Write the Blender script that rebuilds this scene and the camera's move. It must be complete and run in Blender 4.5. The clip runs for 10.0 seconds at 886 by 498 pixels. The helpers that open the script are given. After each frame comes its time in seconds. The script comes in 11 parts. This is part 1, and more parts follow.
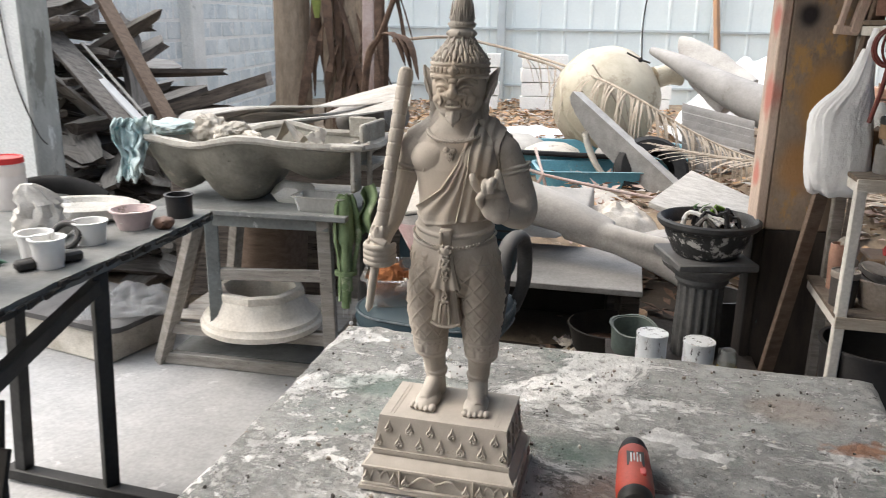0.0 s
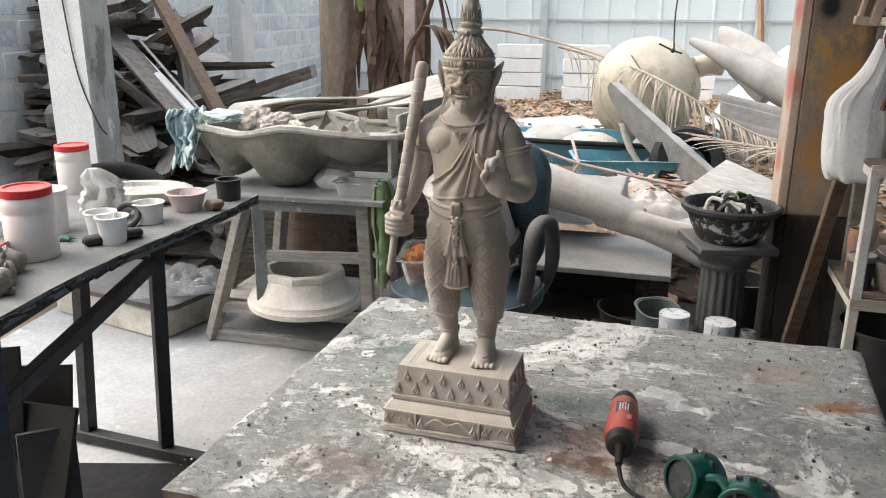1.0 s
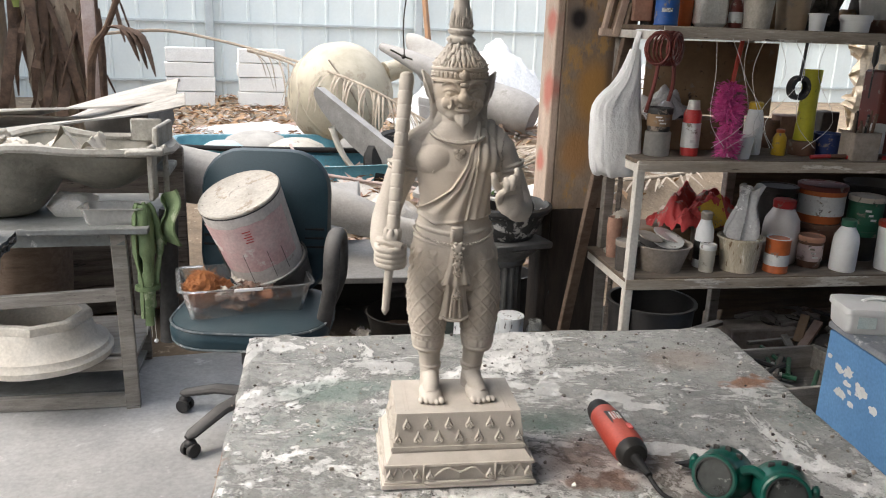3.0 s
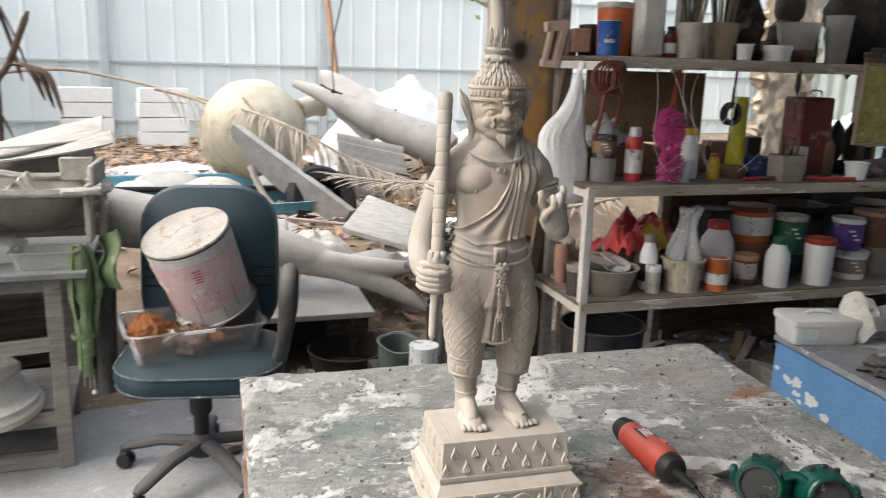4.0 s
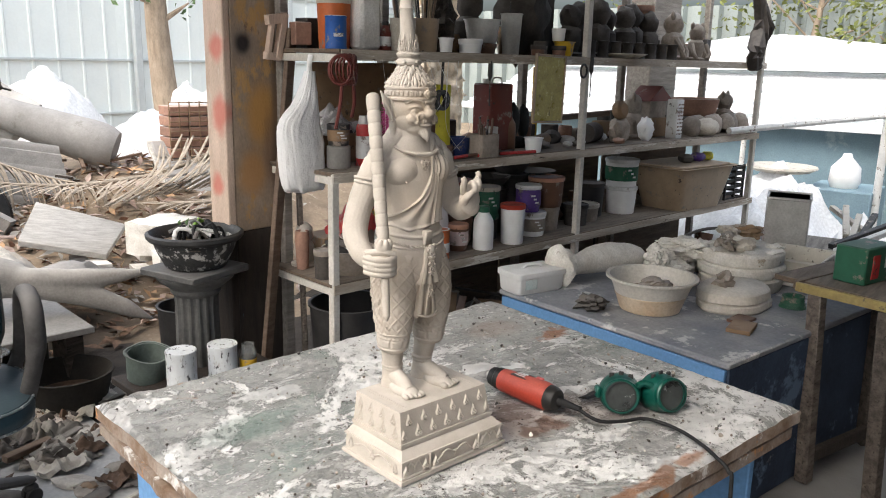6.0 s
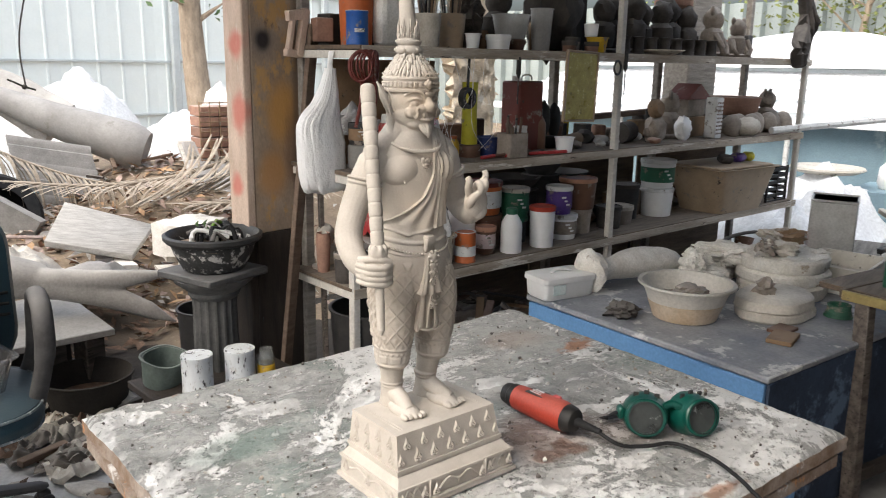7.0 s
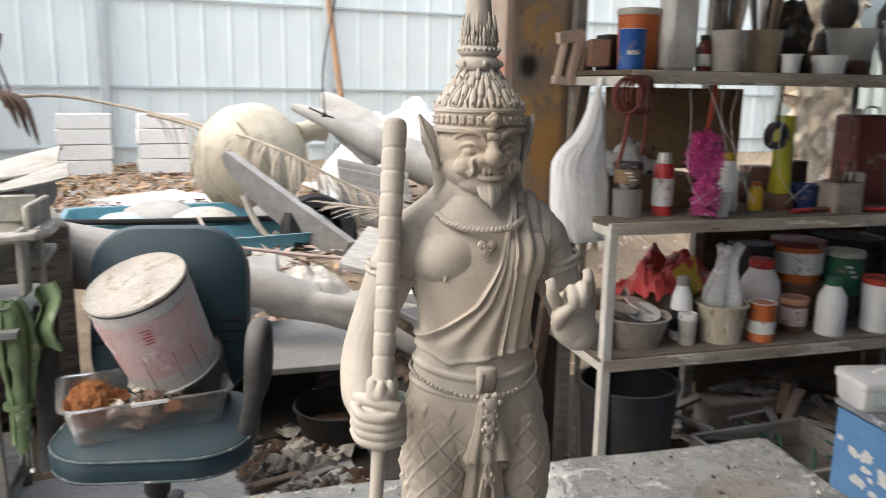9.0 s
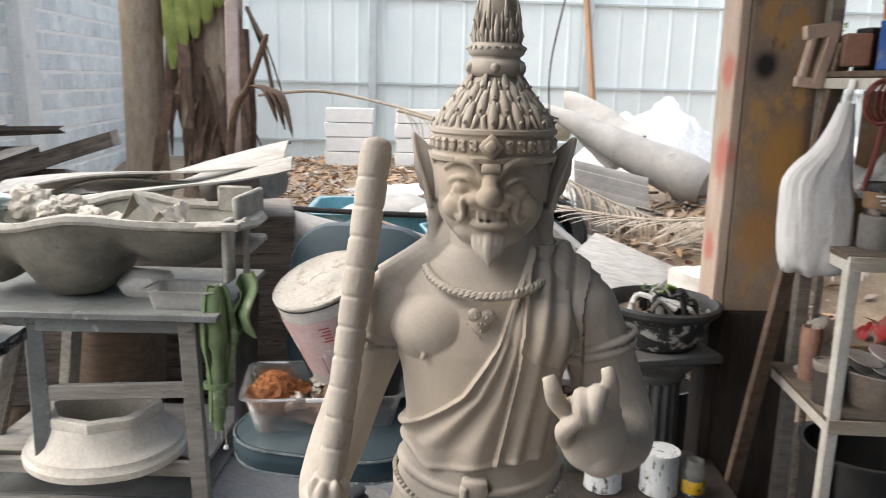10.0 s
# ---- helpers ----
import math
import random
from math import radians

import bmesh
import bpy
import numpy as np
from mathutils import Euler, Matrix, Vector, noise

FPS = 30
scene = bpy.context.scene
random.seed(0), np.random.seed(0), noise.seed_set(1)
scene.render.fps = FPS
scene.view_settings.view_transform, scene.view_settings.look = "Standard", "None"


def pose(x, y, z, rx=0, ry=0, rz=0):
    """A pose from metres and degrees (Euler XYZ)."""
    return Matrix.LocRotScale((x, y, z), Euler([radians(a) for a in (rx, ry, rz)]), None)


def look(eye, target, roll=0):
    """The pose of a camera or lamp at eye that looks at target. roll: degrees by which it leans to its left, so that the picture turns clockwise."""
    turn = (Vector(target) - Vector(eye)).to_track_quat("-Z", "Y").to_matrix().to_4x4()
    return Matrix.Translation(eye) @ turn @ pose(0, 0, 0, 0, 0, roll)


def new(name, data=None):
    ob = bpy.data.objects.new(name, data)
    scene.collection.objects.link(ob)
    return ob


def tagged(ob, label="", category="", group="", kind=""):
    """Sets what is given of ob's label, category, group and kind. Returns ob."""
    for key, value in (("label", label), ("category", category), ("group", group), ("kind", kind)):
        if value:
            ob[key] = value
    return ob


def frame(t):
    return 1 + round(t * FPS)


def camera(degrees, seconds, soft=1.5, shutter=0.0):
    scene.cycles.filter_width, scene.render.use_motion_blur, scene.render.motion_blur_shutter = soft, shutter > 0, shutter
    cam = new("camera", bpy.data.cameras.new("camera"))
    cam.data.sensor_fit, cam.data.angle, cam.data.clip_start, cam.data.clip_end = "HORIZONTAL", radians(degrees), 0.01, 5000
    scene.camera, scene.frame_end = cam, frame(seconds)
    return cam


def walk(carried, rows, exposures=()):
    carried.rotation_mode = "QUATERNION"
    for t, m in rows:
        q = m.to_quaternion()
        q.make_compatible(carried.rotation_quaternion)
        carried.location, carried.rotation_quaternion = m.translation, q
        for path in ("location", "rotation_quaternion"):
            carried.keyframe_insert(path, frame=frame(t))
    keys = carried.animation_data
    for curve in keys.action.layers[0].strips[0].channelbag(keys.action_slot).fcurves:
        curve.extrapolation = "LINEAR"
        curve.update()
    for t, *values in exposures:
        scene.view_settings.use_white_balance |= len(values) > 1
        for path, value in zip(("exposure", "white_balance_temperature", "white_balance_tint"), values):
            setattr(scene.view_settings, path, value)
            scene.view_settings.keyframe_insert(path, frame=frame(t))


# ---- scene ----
cam = camera(58.2, 10.0, 1.0, 0.4)
PATH = [
    (0, (0.174, 0.171, 1.549), (0.023, 2.088, 0.996), 1.0),
    (0.5, (0.233, 0.045, 1.576), (-0.023, 1.952, 1.03), 0.1),
    (1, (0.244, 0.008, 1.564), (-0.019, 1.905, 0.99), 0.4),
    (1.5, (0.163, 0.04, 1.56), (0.003, 1.947, 0.979), 0.5),
    (2, (-0.017, 0.105, 1.562), (0.141, 2.011, 0.978), 0.0),
    (2.5, (-0.16, 0.147, 1.567), (0.291, 2.006, 0.983), 1.5),
    (4, (-0.457, 0.27, 1.521), (0.37, 2.035, 1.071), 1.7),
    (4.5, (-0.571, 0.351, 1.524), (0.574, 1.93, 1.077), 2.1),
    (5, (-0.755, 0.416, 1.532), (0.678, 1.729, 1.061), 1.3),
    (5.5, (-0.889, 0.439, 1.535), (0.645, 1.637, 1.076), 1.3),
    (7, (-0.759, 0.485, 1.516), (0.714, 1.759, 1.058), 1.0),
    (7.5, (-0.562, 0.511, 1.5), (0.733, 1.967, 1.05), 1.3),
    (8, (-0.429, 0.544, 1.509), (0.675, 2.155, 1.077), 0.9),
    (8.5, (-0.358, 0.614, 1.514), (0.663, 2.281, 1.091), 0.1),
    (9, (-0.218, 0.649, 1.512), (0.577, 2.44, 1.112), 0.9),
    (9.5, (-0.067, 0.699, 1.519), (0.378, 2.607, 1.115), 1.6),
    (10, (0.025, 0.774, 1.524), (0.203, 2.722, 1.106), 1.4),
]
walk(cam, [(t, look(eye, target, roll)) for t, eye, target, roll in PATH],
     exposures=((0.0, 0.88, 6200, 8), (10.0, 0.88, 6200, 8)))

# ---- light ----
world = bpy.data.worlds.new("sky")
scene.world = world
world.use_nodes = True
wn = world.node_tree.nodes
sky = wn.new("ShaderNodeTexSky")
sky.sky_type, sky.sun_disc = "NISHITA", False
sky.sun_elevation, sky.sun_rotation = radians(50), radians(-87)
sky.dust_density, sky.ozone_density = 7.0, 1.0
wn["Background"].inputs["Strength"].default_value = 0.135
world.node_tree.links.new(sky.outputs[0], wn["Background"].inputs["Color"])
sun_data = bpy.data.lights.new("sun", "SUN")
sun_data.energy, sun_data.angle, sun_data.color = 2.85, radians(150), (1.0, 0.96, 0.9)
sun = new("sun", sun_data)
sun.matrix_world = look((-3.6, 0.2, 4.4), (0, 0, 0))


# ---- materials ----
def mat(name, a, b=None, scale=6.0, rough=0.8, bump=0.25, fine=90.0, metal=0.0, dust=0.0, dust_col=(0.62, 0.60, 0.56),
        spots=None, spot_at=0.62, spot_scale=9.0, grain=None, alpha=0.0, trans=0.0, vary=0.0, detail=8.0, spec=0.35, speck=0.85):
    """A worn surface: two tones, fine grain, optional stains, dust that settles on upward faces, and grain along one axis."""
    m = bpy.data.materials.new(name)
    m.use_nodes = True
    nt = m.node_tree
    n, l = nt.nodes, nt.links
    bs = n["Principled BSDF"]
    b = b or tuple(c * 0.75 for c in a)
    tc = n.new("ShaderNodeTexCoord")
    oi = n.new("ShaderNodeObjectInfo")
    ad = n.new("ShaderNodeVectorMath")
    ad.operation = "MULTIPLY_ADD"
    l.new(oi.outputs["Random"], ad.inputs[0])
    ad.inputs[1].default_value = (7.3, 3.1, 5.7)
    l.new(tc.outputs["Object"], ad.inputs[2])
    vec = ad.outputs[0]
    if grain:
        mp = n.new("ShaderNodeMapping")
        mp.inputs["Scale"].default_value = grain
        l.new(vec, mp.inputs["Vector"])
        vec = mp.outputs[0]
    n1 = n.new("ShaderNodeTexNoise")
    n1.inputs["Scale"].default_value, n1.inputs["Detail"].default_value, n1.inputs["Roughness"].default_value = scale, detail, 0.65
    l.new(vec, n1.inputs["Vector"])
    n2 = n.new("ShaderNodeTexNoise")
    n2.inputs["Scale"].default_value, n2.inputs["Detail"].default_value = fine, 3.0
    l.new(vec, n2.inputs["Vector"])
    rp = n.new("ShaderNodeValToRGB")
    rp.color_ramp.elements[0].position, rp.color_ramp.elements[1].position = 0.36, 0.64
    rp.color_ramp.elements[0].color, rp.color_ramp.elements[1].color = (*b, 1), (*a, 1)
    l.new(n1.outputs["Fac"], rp.inputs["Fac"])
    col = rp.outputs["Color"]

    def mix(fac, c1, c2, blend="MIX"):
        x = n.new("ShaderNodeMix")
        x.data_type, x.blend_type = "RGBA", blend
        for sock, v in ((x.inputs["Factor"], fac), (x.inputs["A"], c1), (x.inputs["B"], c2)):
            if isinstance(v, (tuple, float, int)):
                sock.default_value = (*v, 1) if isinstance(v, tuple) else v
            else:
                l.new(v, sock)
        return x.outputs["Result"]

    def ramp(value, lo, hi):
        r = n.new("ShaderNodeMapRange")
        r.inputs["From Min"].default_value, r.inputs["From Max"].default_value = lo, hi
        l.new(value, r.inputs["Value"])
        return r.outputs["Result"]

    fr = ramp(n2.outputs["Fac"], 0.25, 0.75)
    g = n.new("ShaderNodeMapRange")
    g.inputs["To Min"].default_value, g.inputs["To Max"].default_value = 1 - 0.18 * speck, 1 + 0.12 * speck
    l.new(fr, g.inputs["Value"])
    cmb = n.new("ShaderNodeCombineColor")
    for i in range(3):
        l.new(g.outputs["Result"], cmb.inputs[i])
    col = mix(1.0, col, cmb.outputs["Color"], "MULTIPLY")
    height = n1.outputs["Fac"]
    for k, spot in enumerate(spots or ()):
        c, at_, sc = spot
        n3 = n.new("ShaderNodeTexNoise")
        n3.inputs["Scale"].default_value, n3.inputs["Detail"].default_value, n3.inputs["Roughness"].default_value = sc, 9.0, 0.7
        of = n.new("ShaderNodeVectorMath")
        of.inputs[1].default_value = (11.0 * k + 3.0, 5.0 * k, 2.0)
        l.new(vec, of.inputs[0])
        l.new(of.outputs[0], n3.inputs["Vector"])
        col = mix(ramp(n3.outputs["Fac"], at_, at_ + 0.05), col, c)
    if vary:
        vr = n.new("ShaderNodeMapRange")
        vr.inputs["To Min"].default_value, vr.inputs["To Max"].default_value = 1 - vary, 1 + vary
        l.new(oi.outputs["Random"], vr.inputs["Value"])
        c3 = n.new("ShaderNodeCombineColor")
        for i in range(3):
            l.new(vr.outputs["Result"], c3.inputs[i])
        col = mix(1.0, col, c3.outputs["Color"], "MULTIPLY")
    if dust:
        ge = n.new("ShaderNodeNewGeometry")
        sx = n.new("ShaderNodeSeparateXYZ")
        l.new(ge.outputs["Normal"], sx.inputs[0])
        mu = n.new("ShaderNodeMath")
        mu.operation = "MULTIPLY"
        l.new(ramp(sx.outputs["Z"], 0.1, 0.95), mu.inputs[0])
        d2 = n.new("ShaderNodeMapRange")
        d2.inputs["From Min"].default_value, d2.inputs["From Max"].default_value = 0.3, 0.6
        d2.inputs["To Min"].default_value, d2.inputs["To Max"].default_value = dust * 0.4, dust
        l.new(n1.outputs["Fac"], d2.inputs["Value"])
        l.new(d2.outputs["Result"], mu.inputs[1])
        col = mix(mu.outputs[0], col, dust_col)
    l.new(col, bs.inputs["Base Color"])
    rr = n.new("ShaderNodeMapRange")
    rr.inputs["To Min"].default_value, rr.inputs["To Max"].default_value = max(0.05, rough - 0.12), min(1.0, rough + 0.12)
    l.new(n1.outputs["Fac"], rr.inputs["Value"])
    l.new(rr.outputs["Result"], bs.inputs["Roughness"])
    bs.inputs["Metallic"].default_value = metal
    bs.inputs["Specular IOR Level"].default_value = spec
    if trans:
        bs.inputs["Transmission Weight"].default_value = trans
        bs.inputs["IOR"].default_value = 1.3
    if alpha:
        bs.inputs["Alpha"].default_value = alpha
    if bump:
        b1 = n.new("ShaderNodeBump")
        b1.inputs["Strength"].default_value, b1.inputs["Distance"].default_value = bump, 0.02
        l.new(height, b1.inputs["Height"])
        b2 = n.new("ShaderNodeBump")
        b2.inputs["Strength"].default_value, b2.inputs["Distance"].default_value = bump, 0.003
        l.new(n2.outputs["Fac"], b2.inputs["Height"])
        l.new(b1.outputs[0], b2.inputs["Normal"])
        l.new(b2.outputs[0], bs.inputs["Normal"])
    return m


def table_mat():
    """Grey-green worktop: mottled paint, broad scraped smears of plaster, fine splatter, dark grit and orange-brown wear."""
    m = bpy.data.materials.new("plaster-caked tabletop")
    m.use_nodes = True
    n, l = m.node_tree.nodes, m.node_tree.links
    bs = n["Principled BSDF"]
    tc = n.new("ShaderNodeTexCoord")

    def nz(scale, detail=8.0, rough=0.65, stretch=None, off=(0, 0, 0), dist=0.0):
        mp = n.new("ShaderNodeMapping")
        mp.inputs["Location"].default_value = off
        if stretch:
            mp.inputs["Scale"].default_value = stretch
            mp.inputs["Rotation"].default_value = (0, 0, radians(28))
        l.new(tc.outputs["Object"], mp.inputs["Vector"])
        x = n.new("ShaderNodeTexNoise")
        for k, v in (("Scale", scale), ("Detail", detail), ("Roughness", rough), ("Distortion", dist)):
            x.inputs[k].default_value = v
        l.new(mp.outputs[0], x.inputs["Vector"])
        return x.outputs["Fac"]

    def rng(v, a, b, c=0.0, d=1.0):
        r = n.new("ShaderNodeMapRange")
        for k, w in (("From Min", a), ("From Max", b), ("To Min", c), ("To Max", d)):
            r.inputs[k].default_value = w
        l.new(v, r.inputs["Value"])
        return r.outputs["Result"]

    def op(kind, a, b):
        x = n.new("ShaderNodeMath")
        x.operation = kind
        for s, v in zip(x.inputs, (a, b)):
            if isinstance(v, (int, float)):
                s.default_value = v
            else:
                l.new(v, s)
        return x.outputs[0]

    def mix(f, a, b):
        x = n.new("ShaderNodeMix")
        x.data_type = "RGBA"
        l.new(f, x.inputs["Factor"])
        for s, v in ((x.inputs["A"], a), (x.inputs["B"], b)):
            if isinstance(v, tuple):
                s.default_value = (*v, 1)
            else:
                l.new(v, s)
        return x.outputs["Result"]

    col = mix(rng(nz(9, 12, 0.78), 0.38, 0.62), (0.235, 0.242, 0.232), (0.44, 0.442, 0.428))
    col = mix(rng(nz(2.2, 8, 0.72, off=(4, 1, 0)), 0.53, 0.62, 0, 0.5), col, (0.16, 0.235, 0.20))
    col = mix(rng(nz(3.4, 8, 0.75, off=(9, 3, 0)), 0.61, 0.66, 0, 0.8), col, (0.34, 0.22, 0.15))
    thin = rng(nz(6.0, 15, 0.84, off=(2, 7, 0)), 0.50, 0.56, 0, 0.6)
    col = mix(thin, col, (0.55, 0.545, 0.525))
    fine = rng(nz(24, 15, 0.86, off=(7, 4, 2)), 0.50, 0.55, 0, 0.6)
    col = mix(fine, col, (0.48, 0.48, 0.46))
    scr = rng(nz(26, 14, 0.88, stretch=(1, 3, 1), off=(1, 2, 6)), 0.56, 0.60, 0, 0.5)
    col = mix(scr, col, (0.15, 0.15, 0.14))
    big = rng(nz(2.1, 15, 0.75, off=(1.3, 5.2, 0), dist=0.9), 0.516, 0.526)
    smear = rng(nz(3.0, 15, 0.80, stretch=(1, 5, 1), off=(3, 8, 1)), 0.560, 0.570)
    flake = rng(nz(8.5, 15, 0.80, stretch=(1, 1.8, 1), off=(4, 2, 3)), 0.575, 0.585)
    dots = rng(nz(38, 10, 0.75, off=(6, 1, 2)), 0.60, 0.615)
    white = op("MAXIMUM", op("MAXIMUM", op("MAXIMUM", big, smear), flake), dots)
    brk = rng(nz(34, 14, 0.84, off=(5, 5, 5)), 0.41, 0.455)
    white = op("MULTIPLY", white, brk)
    col = mix(white, col, (0.82, 0.815, 0.80))
    crack = rng(nz(13, 15, 0.85, stretch=(1, 2.2, 1), off=(2, 6, 9)), 0.63, 0.645, 0, 0.75)
    col = mix(crack, col, (0.10, 0.095, 0.088))
    grit = rng(nz(75, 8, 0.7, off=(8, 2, 1)), 0.625, 0.645)
    col = mix(grit, col, (0.075, 0.07, 0.065))
    l.new(col, bs.inputs["Base Color"])
    bs.inputs["Roughness"].default_value = 0.82
    bs.inputs["Specular IOR Level"].default_value = 0.25
    h = op("SUBTRACT", op("ADD", op("MULTIPLY", white, 0.8), op("ADD", op("MULTIPLY", thin, 0.4), op("ADD", op("MULTIPLY", nz(60, 8, 0.75), 0.6), op("MULTIPLY", nz(150, 6, 0.75), 0.4)))), op("MULTIPLY", crack, 0.7))
    b = n.new("ShaderNodeBump")
    b.inputs["Strength"].default_value, b.inputs["Distance"].default_value = 1.0, 0.0085
    l.new(h, b.inputs["Height"])
    l.new(b.outputs[0], bs.inputs["Normal"])
    return m


m_benchtop = mat("grimy dark benchtop", (0.155, 0.16, 0.155), (0.085, 0.088, 0.085), scale=6, rough=0.8, bump=0.35, fine=80, dust=0.35, dust_col=(0.40, 0.40, 0.385),
                 spots=[((0.03, 0.03, 0.03), 0.64, 13.0), ((0.42, 0.42, 0.40), 0.66, 8.0)])
m_dirt = mat("trodden dark earth", (0.055, 0.046, 0.038), (0.030, 0.025, 0.021), scale=6, rough=0.98, bump=0.6, fine=50, spots=[((0.17, 0.15, 0.125), 0.66, 14.0)])
m_clay = mat("raw clay", (0.485, 0.442, 0.388), (0.395, 0.358, 0.308), scale=14, rough=0.85, bump=0.05, fine=420, dust=0.3, dust_col=(0.62, 0.59, 0.55), speck=0.3, spots=[((0.31, 0.265, 0.215), 0.66, 22.0)])
m_floor = mat("dusty concrete", (0.50, 0.50, 0.495), (0.40, 0.40, 0.40), scale=3.2, rough=0.85, bump=0.2, fine=60,
              spots=[((0.60, 0.60, 0.595), 0.60, 6.0), ((0.27, 0.27, 0.265), 0.68, 9.0), ((0.16, 0.15, 0.145), 0.665, 38.0)])
m_top = table_mat()
m_plaster = mat("white plaster", (0.80, 0.78, 0.74), (0.66, 0.63, 0.57), scale=11, rough=0.9, bump=0.35, fine=160)
m_stained = mat("stained plaster cast", (0.76, 0.735, 0.68), (0.58, 0.54, 0.47), scale=9, rough=0.9, bump=0.6, fine=120, spots=[((0.36, 0.30, 0.23), 0.61, 12.0), ((0.16, 0.13, 0.10), 0.67, 22.0)])
m_relief = mat("cream carved plaster", (0.72, 0.63, 0.50), (0.56, 0.47, 0.35), scale=8, rough=0.9, bump=0.5, fine=90, spots=[((0.84, 0.80, 0.72), 0.58, 6.0), ((0.36, 0.28, 0.19), 0.62, 12.0)])
m_oldplaster = mat("old dirty plaster", (0.58, 0.54, 0.47), (0.38, 0.34, 0.28), scale=9, rough=0.9, bump=0.4, fine=120, dust=0.4, dust_col=(0.66, 0.63, 0.58))
m_mould = mat("weathered fibreglass", (0.215, 0.205, 0.17), (0.125, 0.118, 0.095), scale=7, rough=0.65, bump=0.4, fine=70, dust=0.6, dust_col=(0.55, 0.52, 0.46),
              spots=[((0.30, 0.27, 0.22), 0.62, 7.0), ((0.42, 0.39, 0.33), 0.68, 16.0), ((0.045, 0.038, 0.03), 0.66, 9.0)])
m_flange = mat("grimy grey flange", (0.44, 0.42, 0.375), (0.27, 0.255, 0.22), scale=11, rough=0.85, bump=0.5, fine=120, dust=0.45, dust_col=(0.60, 0.58, 0.54), spots=[((0.13, 0.12, 0.10), 0.61, 17.0)])
m_ringcast = mat("dirty cream fibreglass", (0.70, 0.66, 0.585), (0.52, 0.475, 0.405), scale=6, rough=0.7, bump=0.2, dust=0.2, spots=[((0.30, 0.25, 0.19), 0.67, 11.0)])
m_slab = mat("damp grey cement", (0.27, 0.265, 0.255), (0.18, 0.175, 0.168), scale=7, rough=0.8, bump=0.3, dust=0.75, dust_col=(0.50, 0.49, 0.47), spots=[((0.38, 0.375, 0.36), 0.62, 9.0), ((0.12, 0.115, 0.105), 0.66, 14.0)])
m_worn = mat("worn edge wood", (0.17, 0.11, 0.07), (0.32, 0.27, 0.23), scale=12, rough=0.85, bump=0.6, fine=140, spots=[((0.42, 0.20, 0.08), 0.57, 7.0), ((0.62, 0.60, 0.57), 0.57, 10.0), ((0.05, 0.045, 0.04), 0.62, 14.0)])
m_greywood = mat("grey weathered wood", (0.32, 0.295, 0.265), (0.20, 0.18, 0.158), scale=5, rough=0.88, bump=0.35, fine=60, grain=(1, 9, 9), dust=0.45,
                 spots=[((0.10, 0.09, 0.08), 0.63, 12.0)])
m_bluewood = mat("old blue-grey painted wood", (0.21, 0.225, 0.22), (0.135, 0.14, 0.135), scale=6, rough=0.82, bump=0.35, fine=70, dust=0.25,
                 spots=[((0.09, 0.09, 0.085), 0.62, 16.0), ((0.46, 0.46, 0.44), 0.64, 9.0)])
m_plank = mat("dark rotting lumber", (0.15, 0.125, 0.105), (0.06, 0.05, 0.043), scale=4, rough=0.9, bump=0.6, fine=55, grain=(1, 10, 10), dust=0.6,
              dust_col=(0.42, 0.395, 0.36), vary=0.5, spots=[((0.03, 0.026, 0.022), 0.58, 9.0)])
m_brownwood = mat("brown timber", (0.20, 0.145, 0.108), (0.125, 0.088, 0.064), scale=5, rough=0.8, bump=0.3, fine=60, grain=(1, 10, 10))
m_paleplank = mat("pale bleached board", (0.52, 0.50, 0.465), (0.36, 0.34, 0.31), scale=5, rough=0.9, bump=0.3, fine=60, grain=(1, 8, 8), vary=0.15)
m_black = mat("black painted steel", (0.022, 0.022, 0.022), (0.036, 0.035, 0.033), scale=14, rough=0.55, bump=0.15, fine=90, dust=0.3, spec=0.25, dust_col=(0.18, 0.175, 0.17))
m_blackpl = mat("black plastic", (0.02, 0.02, 0.021), (0.034, 0.032, 0.031), scale=10, rough=0.5, bump=0.1, fine=90, dust=0.18, dust_col=(0.2, 0.19, 0.18))
m_rubber = mat("black rubber", (0.014, 0.014, 0.015), (0.022, 0.022, 0.022), scale=20, rough=0.6, bump=0.1, spec=0.2)
m_toolblack = mat("black tool plastic", (0.016, 0.016, 0.016), (0.026, 0.025, 0.024), scale=14, rough=0.5, bump=0.08, spec=0.3, spots=[((0.20, 0.19, 0.18), 0.70, 30.0)])
m_vinyl = mat("dusty teal vinyl", (0.014, 0.036, 0.05), (0.021, 0.045, 0.058), scale=7, rough=0.42, bump=0.18, fine=200, dust=0.32, dust_col=(0.13, 0.155, 0.165),
              spots=[((0.02, 0.03, 0.035), 0.73, 22.0)])
m_armgrey = mat("dusty dark grey plastic", (0.042, 0.040, 0.039), (0.075, 0.072, 0.07), scale=8, rough=0.75, bump=0.2, dust=0.5, dust_col=(0.30, 0.29, 0.28))
m_bucket = mat("scuffed white bucket", (0.60, 0.575, 0.54), (0.46, 0.43, 0.40), scale=7, rough=0.6, bump=0.15, spots=[((0.40, 0.36, 0.32), 0.63, 9.0), ((0.16, 0.14, 0.13), 0.70, 17.0)])
m_pinklabel = mat("faded pink label", (0.58, 0.36, 0.36), (0.64, 0.50, 0.48), scale=8, rough=0.65, bump=0.12, spots=[((0.70, 0.66, 0.62), 0.58, 9.0), ((0.40, 0.30, 0.29), 0.68, 24.0)])
